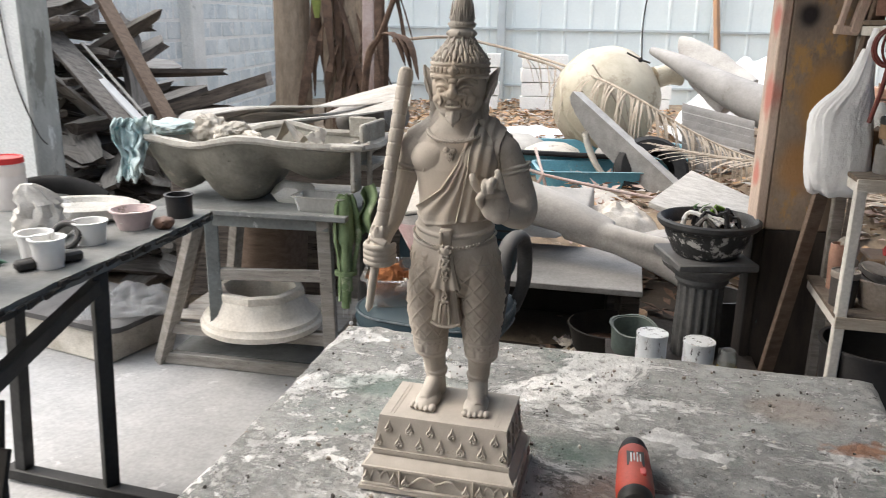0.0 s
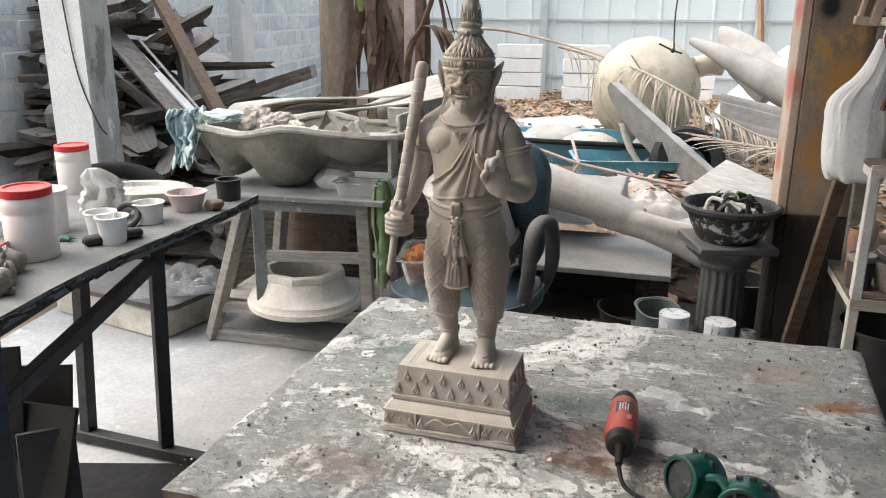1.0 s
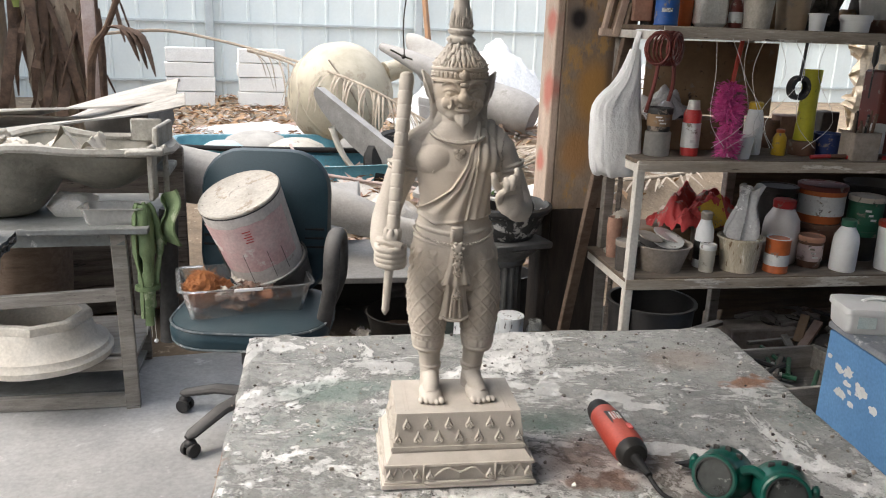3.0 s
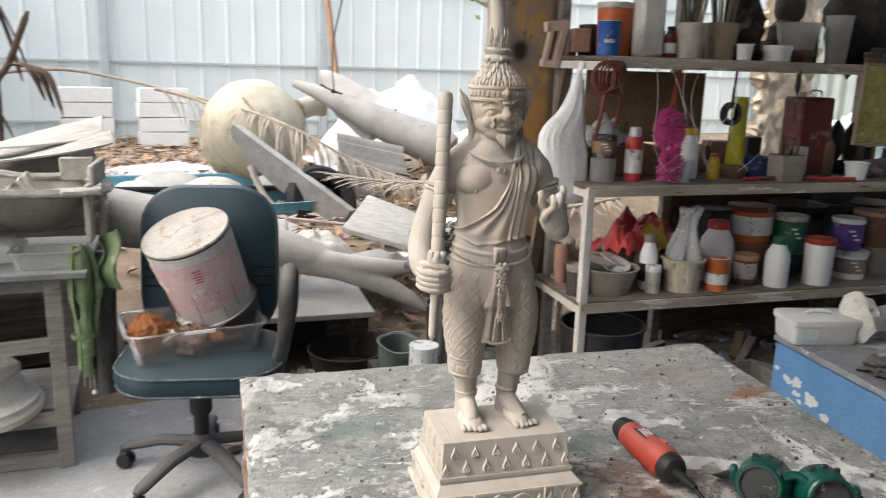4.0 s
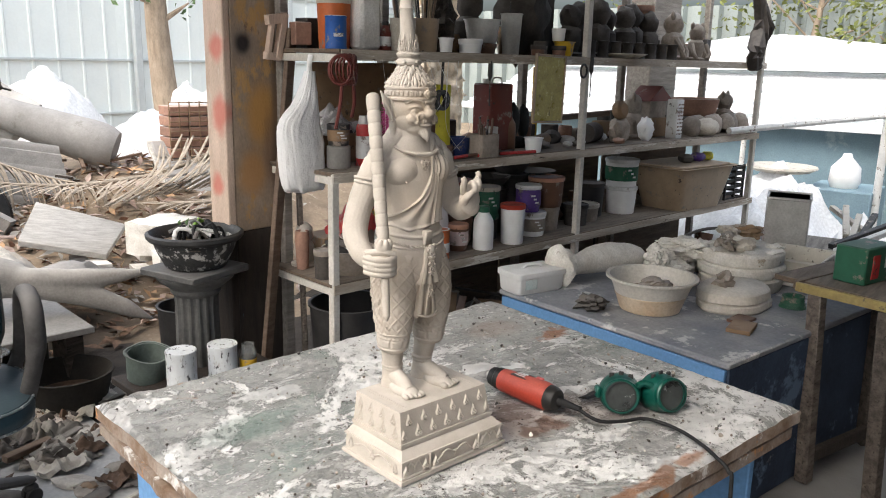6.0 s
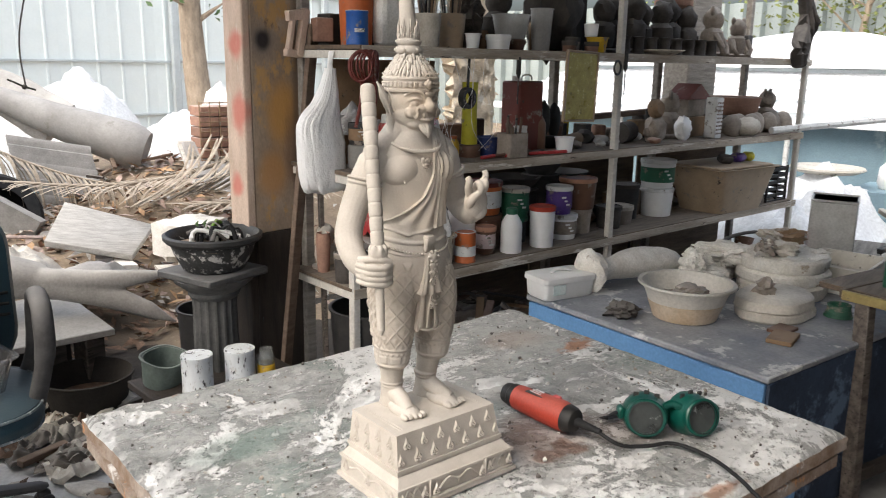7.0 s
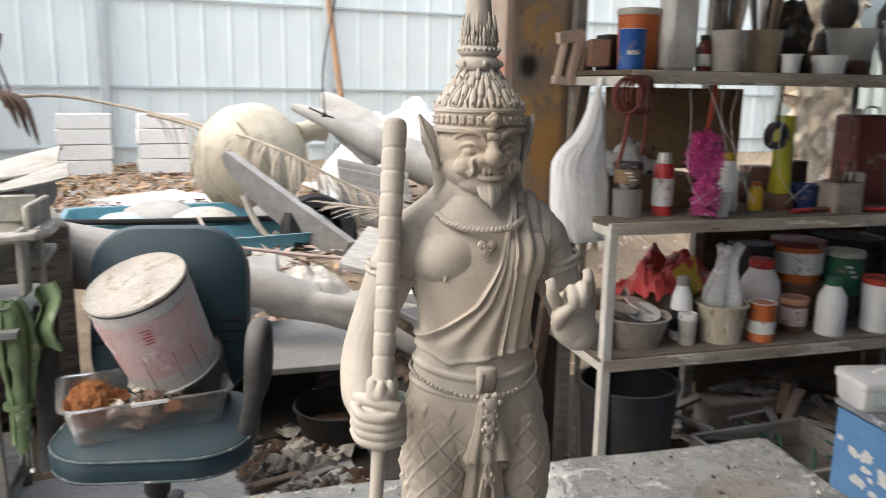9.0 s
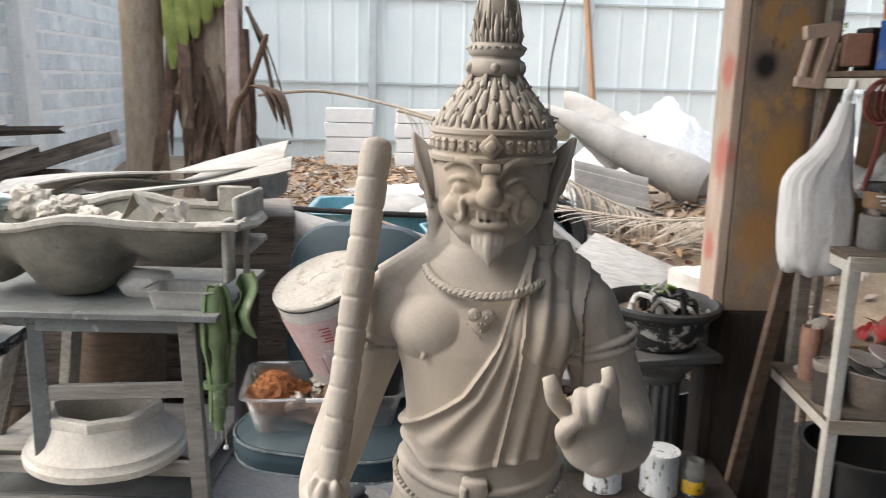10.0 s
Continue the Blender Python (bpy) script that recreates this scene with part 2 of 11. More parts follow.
m_lid = mat("dirty cream lid", (0.50, 0.475, 0.43), (0.38, 0.355, 0.315), scale=9, rough=0.75, bump=0.3, spots=[((0.30, 0.255, 0.205), 0.57, 13.0), ((0.07, 0.06, 0.05), 0.62, 38.0)])
m_tray = mat("clear tray plastic", (0.86, 0.85, 0.83), (0.76, 0.75, 0.73), scale=8, rough=0.18, bump=0.08, trans=0.9, spec=0.5, alpha=0.8, spots=[((0.35, 0.27, 0.20), 0.66, 12.0)])
m_clear = mat("cloudy clear plastic", (0.74, 0.73, 0.70), (0.60, 0.58, 0.55), scale=8, rough=0.32, bump=0.1, trans=0.68, dust=0.15, spec=0.5)
m_whitepl = mat("white plastic", (0.84, 0.84, 0.83), (0.76, 0.755, 0.74), scale=9, rough=0.4, bump=0.05, speck=0.12, spots=[((0.45, 0.42, 0.38), 0.70, 18.0)], vary=0.12)
m_jar = mat("milky jar plastic", (0.76, 0.72, 0.70), (0.66, 0.61, 0.58), scale=6, rough=0.4, bump=0.06, speck=0.15, spots=[((0.62, 0.50, 0.44), 0.66, 7.0)])
m_redcap = mat("red plastic cap", (0.62, 0.035, 0.035), (0.48, 0.03, 0.03), scale=12, rough=0.5, bump=0.08, dust=0.25)
m_red = mat("orange-red plastic", (0.47, 0.060, 0.034), (0.36, 0.046, 0.027), scale=10, rough=0.5, bump=0.08, fine=250, dust=0.16, dust_col=(0.45, 0.36, 0.32), spots=[((0.30, 0.05, 0.03), 0.70, 26.0)])
m_green = mat("dark green plastic", (0.005, 0.075, 0.055), (0.004, 0.05, 0.038), scale=12, rough=0.32, bump=0.06, spec=0.5)
m_husk = mat("orange-brown coir", (0.42, 0.17, 0.06), (0.26, 0.10, 0.04), scale=30, rough=0.95, bump=0.9, fine=260)
m_cloth = mat("faded green cloth", (0.23, 0.30, 0.16), (0.12, 0.17, 0.08), scale=9, rough=0.9, bump=0.3, fine=300, spots=[((0.34, 0.38, 0.25), 0.60, 7.0)])
m_rag = mat("pale blue rag", (0.62, 0.68, 0.66), (0.46, 0.58, 0.59), scale=8, rough=0.95, bump=0.4, fine=260, spots=[((0.27, 0.52, 0.56), 0.58, 12.0), ((0.50, 0.46, 0.40), 0.66, 9.0)])
m_bag = mat("white plastic bag", (0.84, 0.83, 0.815), (0.78, 0.77, 0.755), scale=13, rough=0.45, bump=0.45, fine=60, spec=0.5, speck=0.15)
m_filmbag = mat("clear plastic film", (0.90, 0.90, 0.89), (0.80, 0.80, 0.79), scale=9, rough=0.25, bump=0.5, trans=0.4, spec=0.6, alpha=0.78)
m_clearfilm = mat("clear crumpled film", (0.62, 0.63, 0.63), (0.46, 0.47, 0.47), scale=9, rough=0.2, bump=0.5, trans=0.7, spec=0.6, alpha=0.45)
m_block = mat("whitewashed concrete block", (0.84, 0.87, 0.86), (0.66, 0.71, 0.72), scale=3.2, rough=0.92, bump=0.35, fine=60, vary=0.08, spots=[((0.56, 0.61, 0.62), 0.56, 3.0), ((0.90, 0.90, 0.87), 0.57, 7.0)])
m_mortar = mat("whitewashed mortar", (0.92, 0.92, 0.89), (0.86, 0.86, 0.83), scale=9, rough=0.95, bump=0.3)
m_concrete = mat("stained concrete", (0.52, 0.525, 0.49), (0.30, 0.305, 0.28), scale=3.5, rough=0.9, bump=0.45, grain=(1.6, 1.6, 0.8), spots=[((0.22, 0.22, 0.195), 0.57, 4.0), ((0.74, 0.75, 0.72), 0.62, 5.0), ((0.12, 0.12, 0.11), 0.68, 9.0)])
m_whitewash = mat("white painted concrete", (0.86, 0.86, 0.83), (0.76, 0.77, 0.74), scale=4, rough=0.85, bump=0.25, spots=[((0.56, 0.57, 0.54), 0.62, 5.0), ((0.34, 0.34, 0.32), 0.71, 10.0)])
m_fence = mat("grey-blue fence sheet", (0.75, 0.80, 0.79), (0.70, 0.755, 0.75), scale=1.6, rough=0.5, bump=0.03, fine=30, speck=0.15, metal=0.0, spots=[((0.60, 0.64, 0.64), 0.68, 3.0)], vary=0.03)
m_rail = mat("galvanised rail", (0.52, 0.56, 0.57), (0.44, 0.48, 0.49), scale=5, rough=0.55, bump=0.1)
m_ground = mat("leaf-strewn soil", (0.30, 0.235, 0.165), (0.19, 0.145, 0.105), scale=5, rough=0.98, bump=0.7, fine=45,
               spots=[((0.46, 0.38, 0.29), 0.60, 12.0), ((0.11, 0.085, 0.065), 0.64, 16.0)])
m_leaf = mat("dry leaf", (0.52, 0.36, 0.22), (0.40, 0.24, 0.13), scale=20, rough=0.9, bump=0.3, vary=0.3)
m_frond = mat("dried palm frond", (0.43, 0.375, 0.305), (0.29, 0.24, 0.185), scale=16, rough=0.85, bump=0.3, fine=120)
m_bark = mat("rough trunk bark", (0.40, 0.32, 0.24), (0.26, 0.205, 0.15), scale=7, rough=0.95, bump=0.8, fine=50, grain=(3, 3, 1))
m_deadleaf = mat("dead brown palm leaf", (0.17, 0.11, 0.075), (0.08, 0.052, 0.038), scale=14, rough=0.9, bump=0.6)
m_greenleaf = mat("green leaf", (0.075, 0.135, 0.04), (0.045, 0.085, 0.025), scale=12, rough=0.6, bump=0.2, vary=0.25)
m_urn = mat("cream fibreglass", (0.52, 0.475, 0.37), (0.38, 0.34, 0.255), scale=3, rough=0.6, bump=0.15, speck=0.4, dust=0.3, dust_col=(0.62, 0.58, 0.50), spots=[((0.33, 0.28, 0.21), 0.56, 4.0), ((0.22, 0.18, 0.13), 0.68, 11.0)])
m_greycast = mat("grey cast cement", (0.34, 0.328, 0.315), (0.23, 0.222, 0.213), scale=4, rough=0.8, bump=0.25, fine=70, speck=0.5, dust=0.15, dust_col=(0.48, 0.47, 0.46), spots=[((0.21, 0.20, 0.185), 0.61, 6.0), ((0.66, 0.65, 0.63), 0.69, 8.0)])
m_whale = mat("pale grey fibreglass", (0.42, 0.40, 0.375), (0.29, 0.275, 0.255), scale=4, rough=0.75, bump=0.15, fine=90, dust=0.4, spots=[((0.30, 0.28, 0.25), 0.70, 14.0)])
m_blue = mat("bright blue plastic", (0.15, 0.38, 0.47), (0.10, 0.29, 0.38), scale=6, rough=0.55, bump=0.1, dust=0.5, dust_col=(0.50, 0.60, 0.63), spots=[((0.36, 0.46, 0.48), 0.57, 5.0), ((0.20, 0.18, 0.15), 0.64, 9.0)])
m_teal = mat("dull green plastic", (0.13, 0.16, 0.14), (0.085, 0.105, 0.095), scale=8, rough=0.65, bump=0.2, dust=0.3, dust_col=(0.35, 0.36, 0.34))
m_tarp = mat("white crumpled sheet", (0.74, 0.75, 0.76), (0.64, 0.65, 0.66), scale=5, rough=0.6, bump=0.5, fine=40)
m_pole = mat("pink-grey rusty pole", (0.52, 0.43, 0.40), (0.40, 0.30, 0.26), scale=7, rough=0.7, bump=0.2)
m_orange = mat("orange-stained timber", (0.45, 0.26, 0.14), (0.32, 0.20, 0.13), scale=5, rough=0.8, bump=0.25, grain=(4, 4, 1), fine=60)
m_column = mat("chipped black column", (0.06, 0.06, 0.059), (0.11, 0.108, 0.104), scale=8, rough=0.7, bump=0.3, dust=0.4, dust_col=(0.24, 0.235, 0.23), spots=[((0.28, 0.27, 0.26), 0.70, 30.0)])
m_pot = mat("plaster-splashed black pot", (0.025, 0.025, 0.025), (0.045, 0.045, 0.044), scale=10, rough=0.55, bump=0.5, spots=[((0.46, 0.45, 0.42), 0.53, 26.0), ((0.03, 0.03, 0.03), 0.60, 60.0)])
m_potrim = mat("scuffed black pot rim", (0.03, 0.03, 0.03), (0.055, 0.054, 0.052), scale=10, rough=0.5, bump=0.2, spots=[((0.30, 0.29, 0.28), 0.66, 34.0)])
m_edge = mat("worn brown shelf edge", (0.52, 0.46, 0.38), (0.30, 0.25, 0.195), scale=6, rough=0.8, bump=0.25, grain=(0.4, 1, 2.5), spots=[((0.66, 0.62, 0.55), 0.56, 9.0), ((0.10, 0.08, 0.065), 0.62, 17.0)])
m_greyboard = mat("dusty grey board", (0.30, 0.29, 0.28), (0.21, 0.205, 0.20), scale=5, rough=0.85, bump=0.2, spots=[((0.20, 0.19, 0.18), 0.67, 14.0)])
m_shelfpaint = mat("dusty cream painted steel", (0.64, 0.61, 0.55), (0.52, 0.49, 0.44), scale=10, rough=0.7, bump=0.2, dust=0.3, spots=[((0.18, 0.13, 0.10), 0.69, 18.0)])
m_board = mat("dark dusty shelf board", (0.17, 0.125, 0.088), (0.095, 0.072, 0.055), scale=6, rough=0.9, bump=0.3, grain=(1, 8, 8), dust=0.4, dust_col=(0.36, 0.33, 0.29))
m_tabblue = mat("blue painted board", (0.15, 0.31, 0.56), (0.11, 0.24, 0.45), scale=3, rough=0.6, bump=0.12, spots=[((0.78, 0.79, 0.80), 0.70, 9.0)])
m_bluetop = mat("plaster-dusted blue top", (0.34, 0.345, 0.355), (0.20, 0.215, 0.245), scale=4, rough=0.75, bump=0.2, spots=[((0.58, 0.58, 0.575), 0.56, 5.0), ((0.17, 0.27, 0.44), 0.62, 4.0), ((0.13, 0.12, 0.115), 0.69, 20.0)])
# darker copy of the blue paint for panels turned from the light
m_shadeblue = mat("blue board with shade in its colour", (0.060, 0.085, 0.135), (0.034, 0.046, 0.072), scale=4, rough=0.8, spec=0.2, bump=0.1, dust=0.2, dust_col=(0.18, 0.2, 0.24), spots=[((0.14, 0.20, 0.30), 0.55, 3.0), ((0.26, 0.28, 0.30), 0.63, 6.0)])
m_claydark = mat("dark grey fired clay", (0.080, 0.070, 0.062), (0.045, 0.039, 0.035), scale=12, rough=0.85, bump=0.4, dust=0.45, dust_col=(0.30, 0.28, 0.26), vary=0.3)
m_claygrey = mat("grey dry clay", (0.34, 0.29, 0.245), (0.23, 0.195, 0.16), scale=12, rough=0.9, bump=0.4, dust=0.3, vary=0.25)
m_terra = mat("dusty terracotta", (0.36, 0.21, 0.15), (0.26, 0.15, 0.11), scale=12, rough=0.85, bump=0.3, dust=0.4, vary=0.2)
m_tin = mat("dull tin", (0.60, 0.59, 0.56), (0.48, 0.47, 0.44), scale=9, rough=0.45, bump=0.12, metal=0.35, spots=[((0.24, 0.18, 0.13), 0.70, 12.0)])
m_tinwhite = mat("paint-crusted white tin", (0.72, 0.745, 0.76), (0.60, 0.625, 0.64), scale=8, rough=0.55, bump=0.3, speck=0.3, grain=(1, 1, 0.45), spots=[((0.48, 0.48, 0.46), 0.57, 38.0), ((0.04, 0.04, 0.045), 0.57, 44.0)])
m_glass = mat("dusty glass", (0.80, 0.82, 0.80), (0.66, 0.68, 0.66), scale=8, rough=0.15, bump=0.05, trans=0.85, spec=0.5)
m_lens = mat("scratched clear lens", (0.10, 0.11, 0.108), (0.05, 0.055, 0.055), scale=12, rough=0.14, bump=0.04, trans=0.35, spec=0.9, spots=[((0.40, 0.40, 0.39), 0.66, 26.0)])
# near-black tone; under the board and behind the rack it replaces deep shade
m_postblack = mat("near-black wood", (0.022, 0.02, 0.018), (0.035, 0.031, 0.027), scale=6, rough=0.9, bump=0.3)
m_postdark = mat("very dark timber", (0.062, 0.049, 0.04), (0.034, 0.028, 0.024), scale=6, rough=0.75, bump=0.3, grain=(5, 5, 1), spots=[((0.12, 0.17, 0.20), 0.66, 5.0)])
m_rope = mat("dark cord", (0.05, 0.045, 0.04), (0.08, 0.07, 0.06), scale=40, rough=0.85, bump=0.4)
m_paper = mat("scrap paper", (0.62, 0.59, 0.54), (0.45, 0.41, 0.36), scale=9, rough=0.95, bump=0.2, vary=0.3)
m_roof = mat("old roof sheet", (0.15, 0.145, 0.14), (0.10, 0.095, 0.09), scale=3, rough=0.7, bump=0.1)


def mark(m, centre, size, colour, amount=0.9, wild=0.5, edge=0.75):
    """A patch of colour of one shape, for stains and painted shade, at one spot in the thing's own space."""
    n, l = m.node_tree.nodes, m.node_tree.links
    bs = n["Principled BSDF"]
    old = bs.inputs["Base Color"].links[0].from_socket
    tc = n.new("ShaderNodeTexCoord")
    nz = n.new("ShaderNodeTexNoise")
    nz.inputs["Scale"].default_value, nz.inputs["Detail"].default_value = (1.4 if edge > 0.5 else 5.5) / max(size), 6.0 if edge > 0.5 else 13.0
    l.new(tc.outputs["Object"], nz.inputs["Vector"])
    mp = n.new("ShaderNodeMapping")
    mp.vector_type = "TEXTURE"
    mp.inputs["Location"].default_value, mp.inputs["Scale"].default_value = centre, size
    l.new(tc.outputs["Object"], mp.inputs["Vector"])
    ln = n.new("ShaderNodeVectorMath")
    ln.operation = "LENGTH"
    l.new(mp.outputs[0], ln.inputs[0])
    ad = n.new("ShaderNodeMath")
    ad.operation = "MULTIPLY_ADD"
    l.new(nz.outputs["Fac"], ad.inputs[0])
    ad.inputs[1].default_value = wild * 2
    l.new(ln.outputs["Value"], ad.inputs[2])
    r = n.new("ShaderNodeMapRange")
    r.interpolation_type = "SMOOTHSTEP"
    for k, v in (("From Min", 0.35 + wild), ("From Max", 0.35 + edge + wild), ("To Min", amount), ("To Max", 0.0)):
        r.inputs[k].default_value = v
    l.new(ad.outputs[0], r.inputs["Value"])
    x = n.new("ShaderNodeMix")
    x.data_type = "RGBA"
    l.new(r.outputs["Result"], x.inputs["Factor"])
    l.new(old, x.inputs["A"])
    x.inputs["B"].default_value = (*colour, 1)
    l.new(x.outputs["Result"], bs.inputs["Base Color"])


def tint(name, c, rough=0.5, dust=0.14, metal=0.0, bump=0.12):
    return mat(name, c, tuple(x * 0.78 for x in c), scale=10, rough=rough, bump=bump, dust=dust, dust_col=(0.45, 0.43, 0.40), metal=metal, speck=0.3, spots=[((0.24, 0.20, 0.165), 0.58, 15.0), ((0.05, 0.042, 0.036), 0.62, 24.0)])


m_navy = tint("navy plastic", (0.03, 0.05, 0.16))
m_cblue = tint("printed blue tin", (0.02, 0.10, 0.36))
m_corange = tint("printed orange label", (0.58, 0.15, 0.045))
m_cred = tint("printed red", (0.50, 0.04, 0.04))
m_cgreen = tint("printed green label", (0.03, 0.13, 0.075))
m_cpurple = tint("printed purple label", (0.10, 0.05, 0.24))
m_yellow = tint("yellow plastic", (0.66, 0.42, 0.03))
m_lime = tint("yellow-green plastic", (0.56, 0.52, 0.04), dust=0.05)
m_pink = tint("bright pink plastic", (0.72, 0.12, 0.38), dust=0.0)
m_peach = tint("peach lid", (0.50, 0.26, 0.17))
m_brown = tint("dark brown plastic", (0.16, 0.085, 0.055))
m_maroon = tint("maroon tin", (0.15, 0.03, 0.022))
m_beige = tint("beige bin plastic", (0.38, 0.285, 0.19), dust=0.2)
m_panel = mat("olive yellow print", (0.40, 0.345, 0.075), (0.27, 0.225, 0.045), scale=16, rough=0.3, bump=0.2, spots=[((0.55, 0.50, 0.20), 0.58, 30.0), ((0.16, 0.13, 0.03), 0.60, 36.0), ((0.70, 0.68, 0.55), 0.68, 22.0)])
m_card = tint("brown cardboard", (0.26, 0.17, 0.10), rough=0.9, dust=0.2)
m_ink = tint("black print", (0.03, 0.03, 0.03), dust=0.1)
m_cream = tint("cream plastic", (0.60, 0.56, 0.48), dust=0.3)
m_white = tint("white print", (0.74, 0.74, 0.72), dust=0.2)


# ---- mesh helpers ----
def to_mesh(bm, name, angle=38):
    bmesh.ops.recalc_face_normals(bm, faces=bm.faces)
    lim = radians(angle)
    for f in bm.faces:
        f.smooth = True
    for e in bm.edges:
        if len(e.link_faces) == 2 and e.calc_face_angle(0) > lim:
            e.smooth = False
    me = bpy.data.meshes.new(name)
    bm.to_mesh(me)
    bm.free()
    return me


def mats(me, m):
    for x in (m if isinstance(m, (list, tuple)) else [m]):
        me.materials.append(x)
    return me


def thing(name, label, category, loc=(0, 0, 0), rot=0.0, group="", kind="", rx=0.0, ry=0.0):
    ob = new(name)
    ob.empty_display_size = 0.05
    ob.matrix_basis = pose(*loc, rx, ry, rot)
    return tagged(ob, label, category, group, kind)


def part(name, bm, m, parent, label="", angle=38):
    ob = new(name, mats(to_mesh(bm, name, angle), m))
    ob.parent = parent
    return tagged(ob, label)


def solid(name, bm, m, label, category, loc=(0, 0, 0), rot=0.0, group="", kind="", rx=0.0, ry=0.0, angle=38):
    ob = new(name, mats(to_mesh(bm, name, angle), m))
    ob.matrix_basis = pose(*loc, rx, ry, rot)
    return tagged(ob, label, category, group, kind)


def bmn():
    return bmesh.new()


def add_box(bm, size, at=(0, 0, 0), m=None, bevel=0.0, slot=0, seg=1):
    """A box of that size centred at `at`, turned by m, with bevelled edges."""
    b = bmesh.new()
    bmesh.ops.create_cube(b, size=1.0)
    for v in b.verts:
        v.co = Vector((v.co.x * size[0], v.co.y * size[1], v.co.z * size[2]))
    if bevel:
        bmesh.ops.bevel(b, geom=b.edges[:], offset=bevel, segments=seg, affect="EDGES", profile=0.6)
    mm = Matrix.Translation(at) @ (m or Matrix())
    return merge(bm, b, mm, slot)


def merge(bm, b, mm=None, slot=None):
    mm = mm or Matrix()
    vs = [bm.verts.new(mm @ v.co) for v in b.verts]
    b.verts.index_update()
    for f in b.faces:
        try:
            nf = bm.faces.new([vs[v.index] for v in f.verts])
            nf.material_index = f.material_index if slot is None else slot
        except ValueError:
            pass
    b.free()
    return vs


def box(size, at=(0, 0, 0), bevel=0.0, m=None, seg=1):
    bm = bmn()
    add_box(bm, size, at, m, bevel, 0, seg)
    return bm


def add_rings(bm, rings, closed=True, cap0=True, cap1=True, slot=0):
    """Skin a list of rings of points, each a list of the same length."""
    vr = [[bm.verts.new(p) for p in r] for r in rings]
    n = len(vr[0])
    for a, b in zip(vr, vr[1:]):
        for i in range(n if closed else n - 1):
            j = (i + 1) % n
            bm.faces.new((a[i], a[j], b[j], b[i])).material_index = slot
    if cap0 and closed:
        bm.faces.new(vr[0][::-1]).material_index = slot
    if cap1 and closed:
        bm.faces.new(vr[-1]).material_index = slot
    return vr


def add_lathe(bm, prof, seg=24, at=(0, 0, 0), m=None, cap0=True, cap1=True, slot=0, sx=1.0, sy=1.0, wob=0.0, seed=0):
    """Turn a profile of (radius, height) round z."""
    mm = Matrix.Translation(at) @ (m or Matrix())
    rings = []
    for r, z in prof:
        ring = []
        for i in range(seg):
            a = 2 * math.pi * i / seg
            k = 1.0 + (wob * noise.noise((math.cos(a) * 1.7 + seed, math.sin(a) * 1.7, z * 6)) if wob else 0.0)
            ring.append(mm @ Vector((r * k * sx * math.cos(a), r * k * sy * math.sin(a), z)))
        rings.append(ring)
    return add_rings(bm, rings, True, cap0, cap1, slot)


def lathe(prof, seg=24, **kw):
    bm = bmn()
    add_lathe(bm, prof, seg, **kw)
    return bm


def add_tube(bm, pts, radii, seg=8, slot=0, flat=1.0, up=(0, 0, 1)):
    """A tube along points, with a radius at each (one number for all), flattened across `up` by flat."""
    pts = [Vector(p) for p in pts]
    if isinstance(radii, (int, float)):
        radii = [radii] * len(pts)
    rings = []
    side = None
    for i, p in enumerate(pts):
        d = (pts[min(i + 1, len(pts) - 1)] - pts[max(i - 1, 0)]).normalized()
        u = Vector(up)
        if abs(d.dot(u)) > 0.97:
            u = Vector((0, 1, 0)) if abs(d.y) < 0.9 else Vector((1, 0, 0))
        s = d.cross(u).normalized()
        if side is not None and s.dot(side) < 0:
            s = -s
        side = s
        w = s.cross(d).normalized()
        rings.append([p + s * (radii[i] * math.cos(2 * math.pi * k / seg)) + w * (radii[i] * flat * math.sin(2 * math.pi * k / seg)) for k in range(seg)])
    return add_rings(bm, rings, True, True, True, slot)


def tube(pts, radii, seg=8, **kw):
    bm = bmn()
    add_tube(bm, pts, radii, seg, **kw)
    return bm


def curve_pts(pts, n=6):
    """A smooth run of points through the given ones."""
    pts = [Vector(p) for p in pts]
    out = []
    for i in range(len(pts) - 1):
        p0, p1, p2, p3 = pts[max(i - 1, 0)], pts[i], pts[i + 1], pts[min(i + 2, len(pts) - 1)]
        for k in range(n):
            t = k / n
            out.append(0.5 * ((2 * p1) + (p2 - p0) * t + (2 * p0 - 5 * p1 + 4 * p2 - p3) * t * t + (3 * p1 - p0 - 3 * p2 + p3) * t ** 3))
    out.append(pts[-1])
    return out


def add_blob(bm, r, at=(0, 0, 0), sub=2, rough=0.2, freq=2.0, seed=0.0, scale=(1, 1, 1), m=None, slot=0):
    b = bmesh.new()
    bmesh.ops.create_icosphere(b, subdivisions=sub, radius=1.0)
    for v in b.verts:
        k = 1 + rough * noise.noise(v.co * freq + Vector((seed, seed * 1.7, 0.3))) + rough * 0.4 * noise.noise(v.co * freq * 3 + Vector((0, seed, 9)))
        v.co = Vector((v.co.x * r * k * scale[0], v.co.y * r * k * scale[1], v.co.z * r * k * scale[2]))
    return merge(bm, b, Matrix.Translation(at) @ (m or Matrix()), slot)


def blob(r, **kw):
    bm = bmn()
    add_blob(bm, r, **kw)
    return bm


def rounded_ring(w, d, rad, z, n=5):
    pts = []
    for cx, cy, a0 in ((w / 2 - rad, d / 2 - rad, 0), (-w / 2 + rad, d / 2 - rad, 90), (-w / 2 + rad, -d / 2 + rad, 180), (w / 2 - rad, -d / 2 + rad, 270)):
        for k in range(n):
            a = radians(a0 + 90 * k / (n - 1))
            pts.append(Vector((cx + rad * math.cos(a), cy + rad * math.sin(a), z)))
    return pts


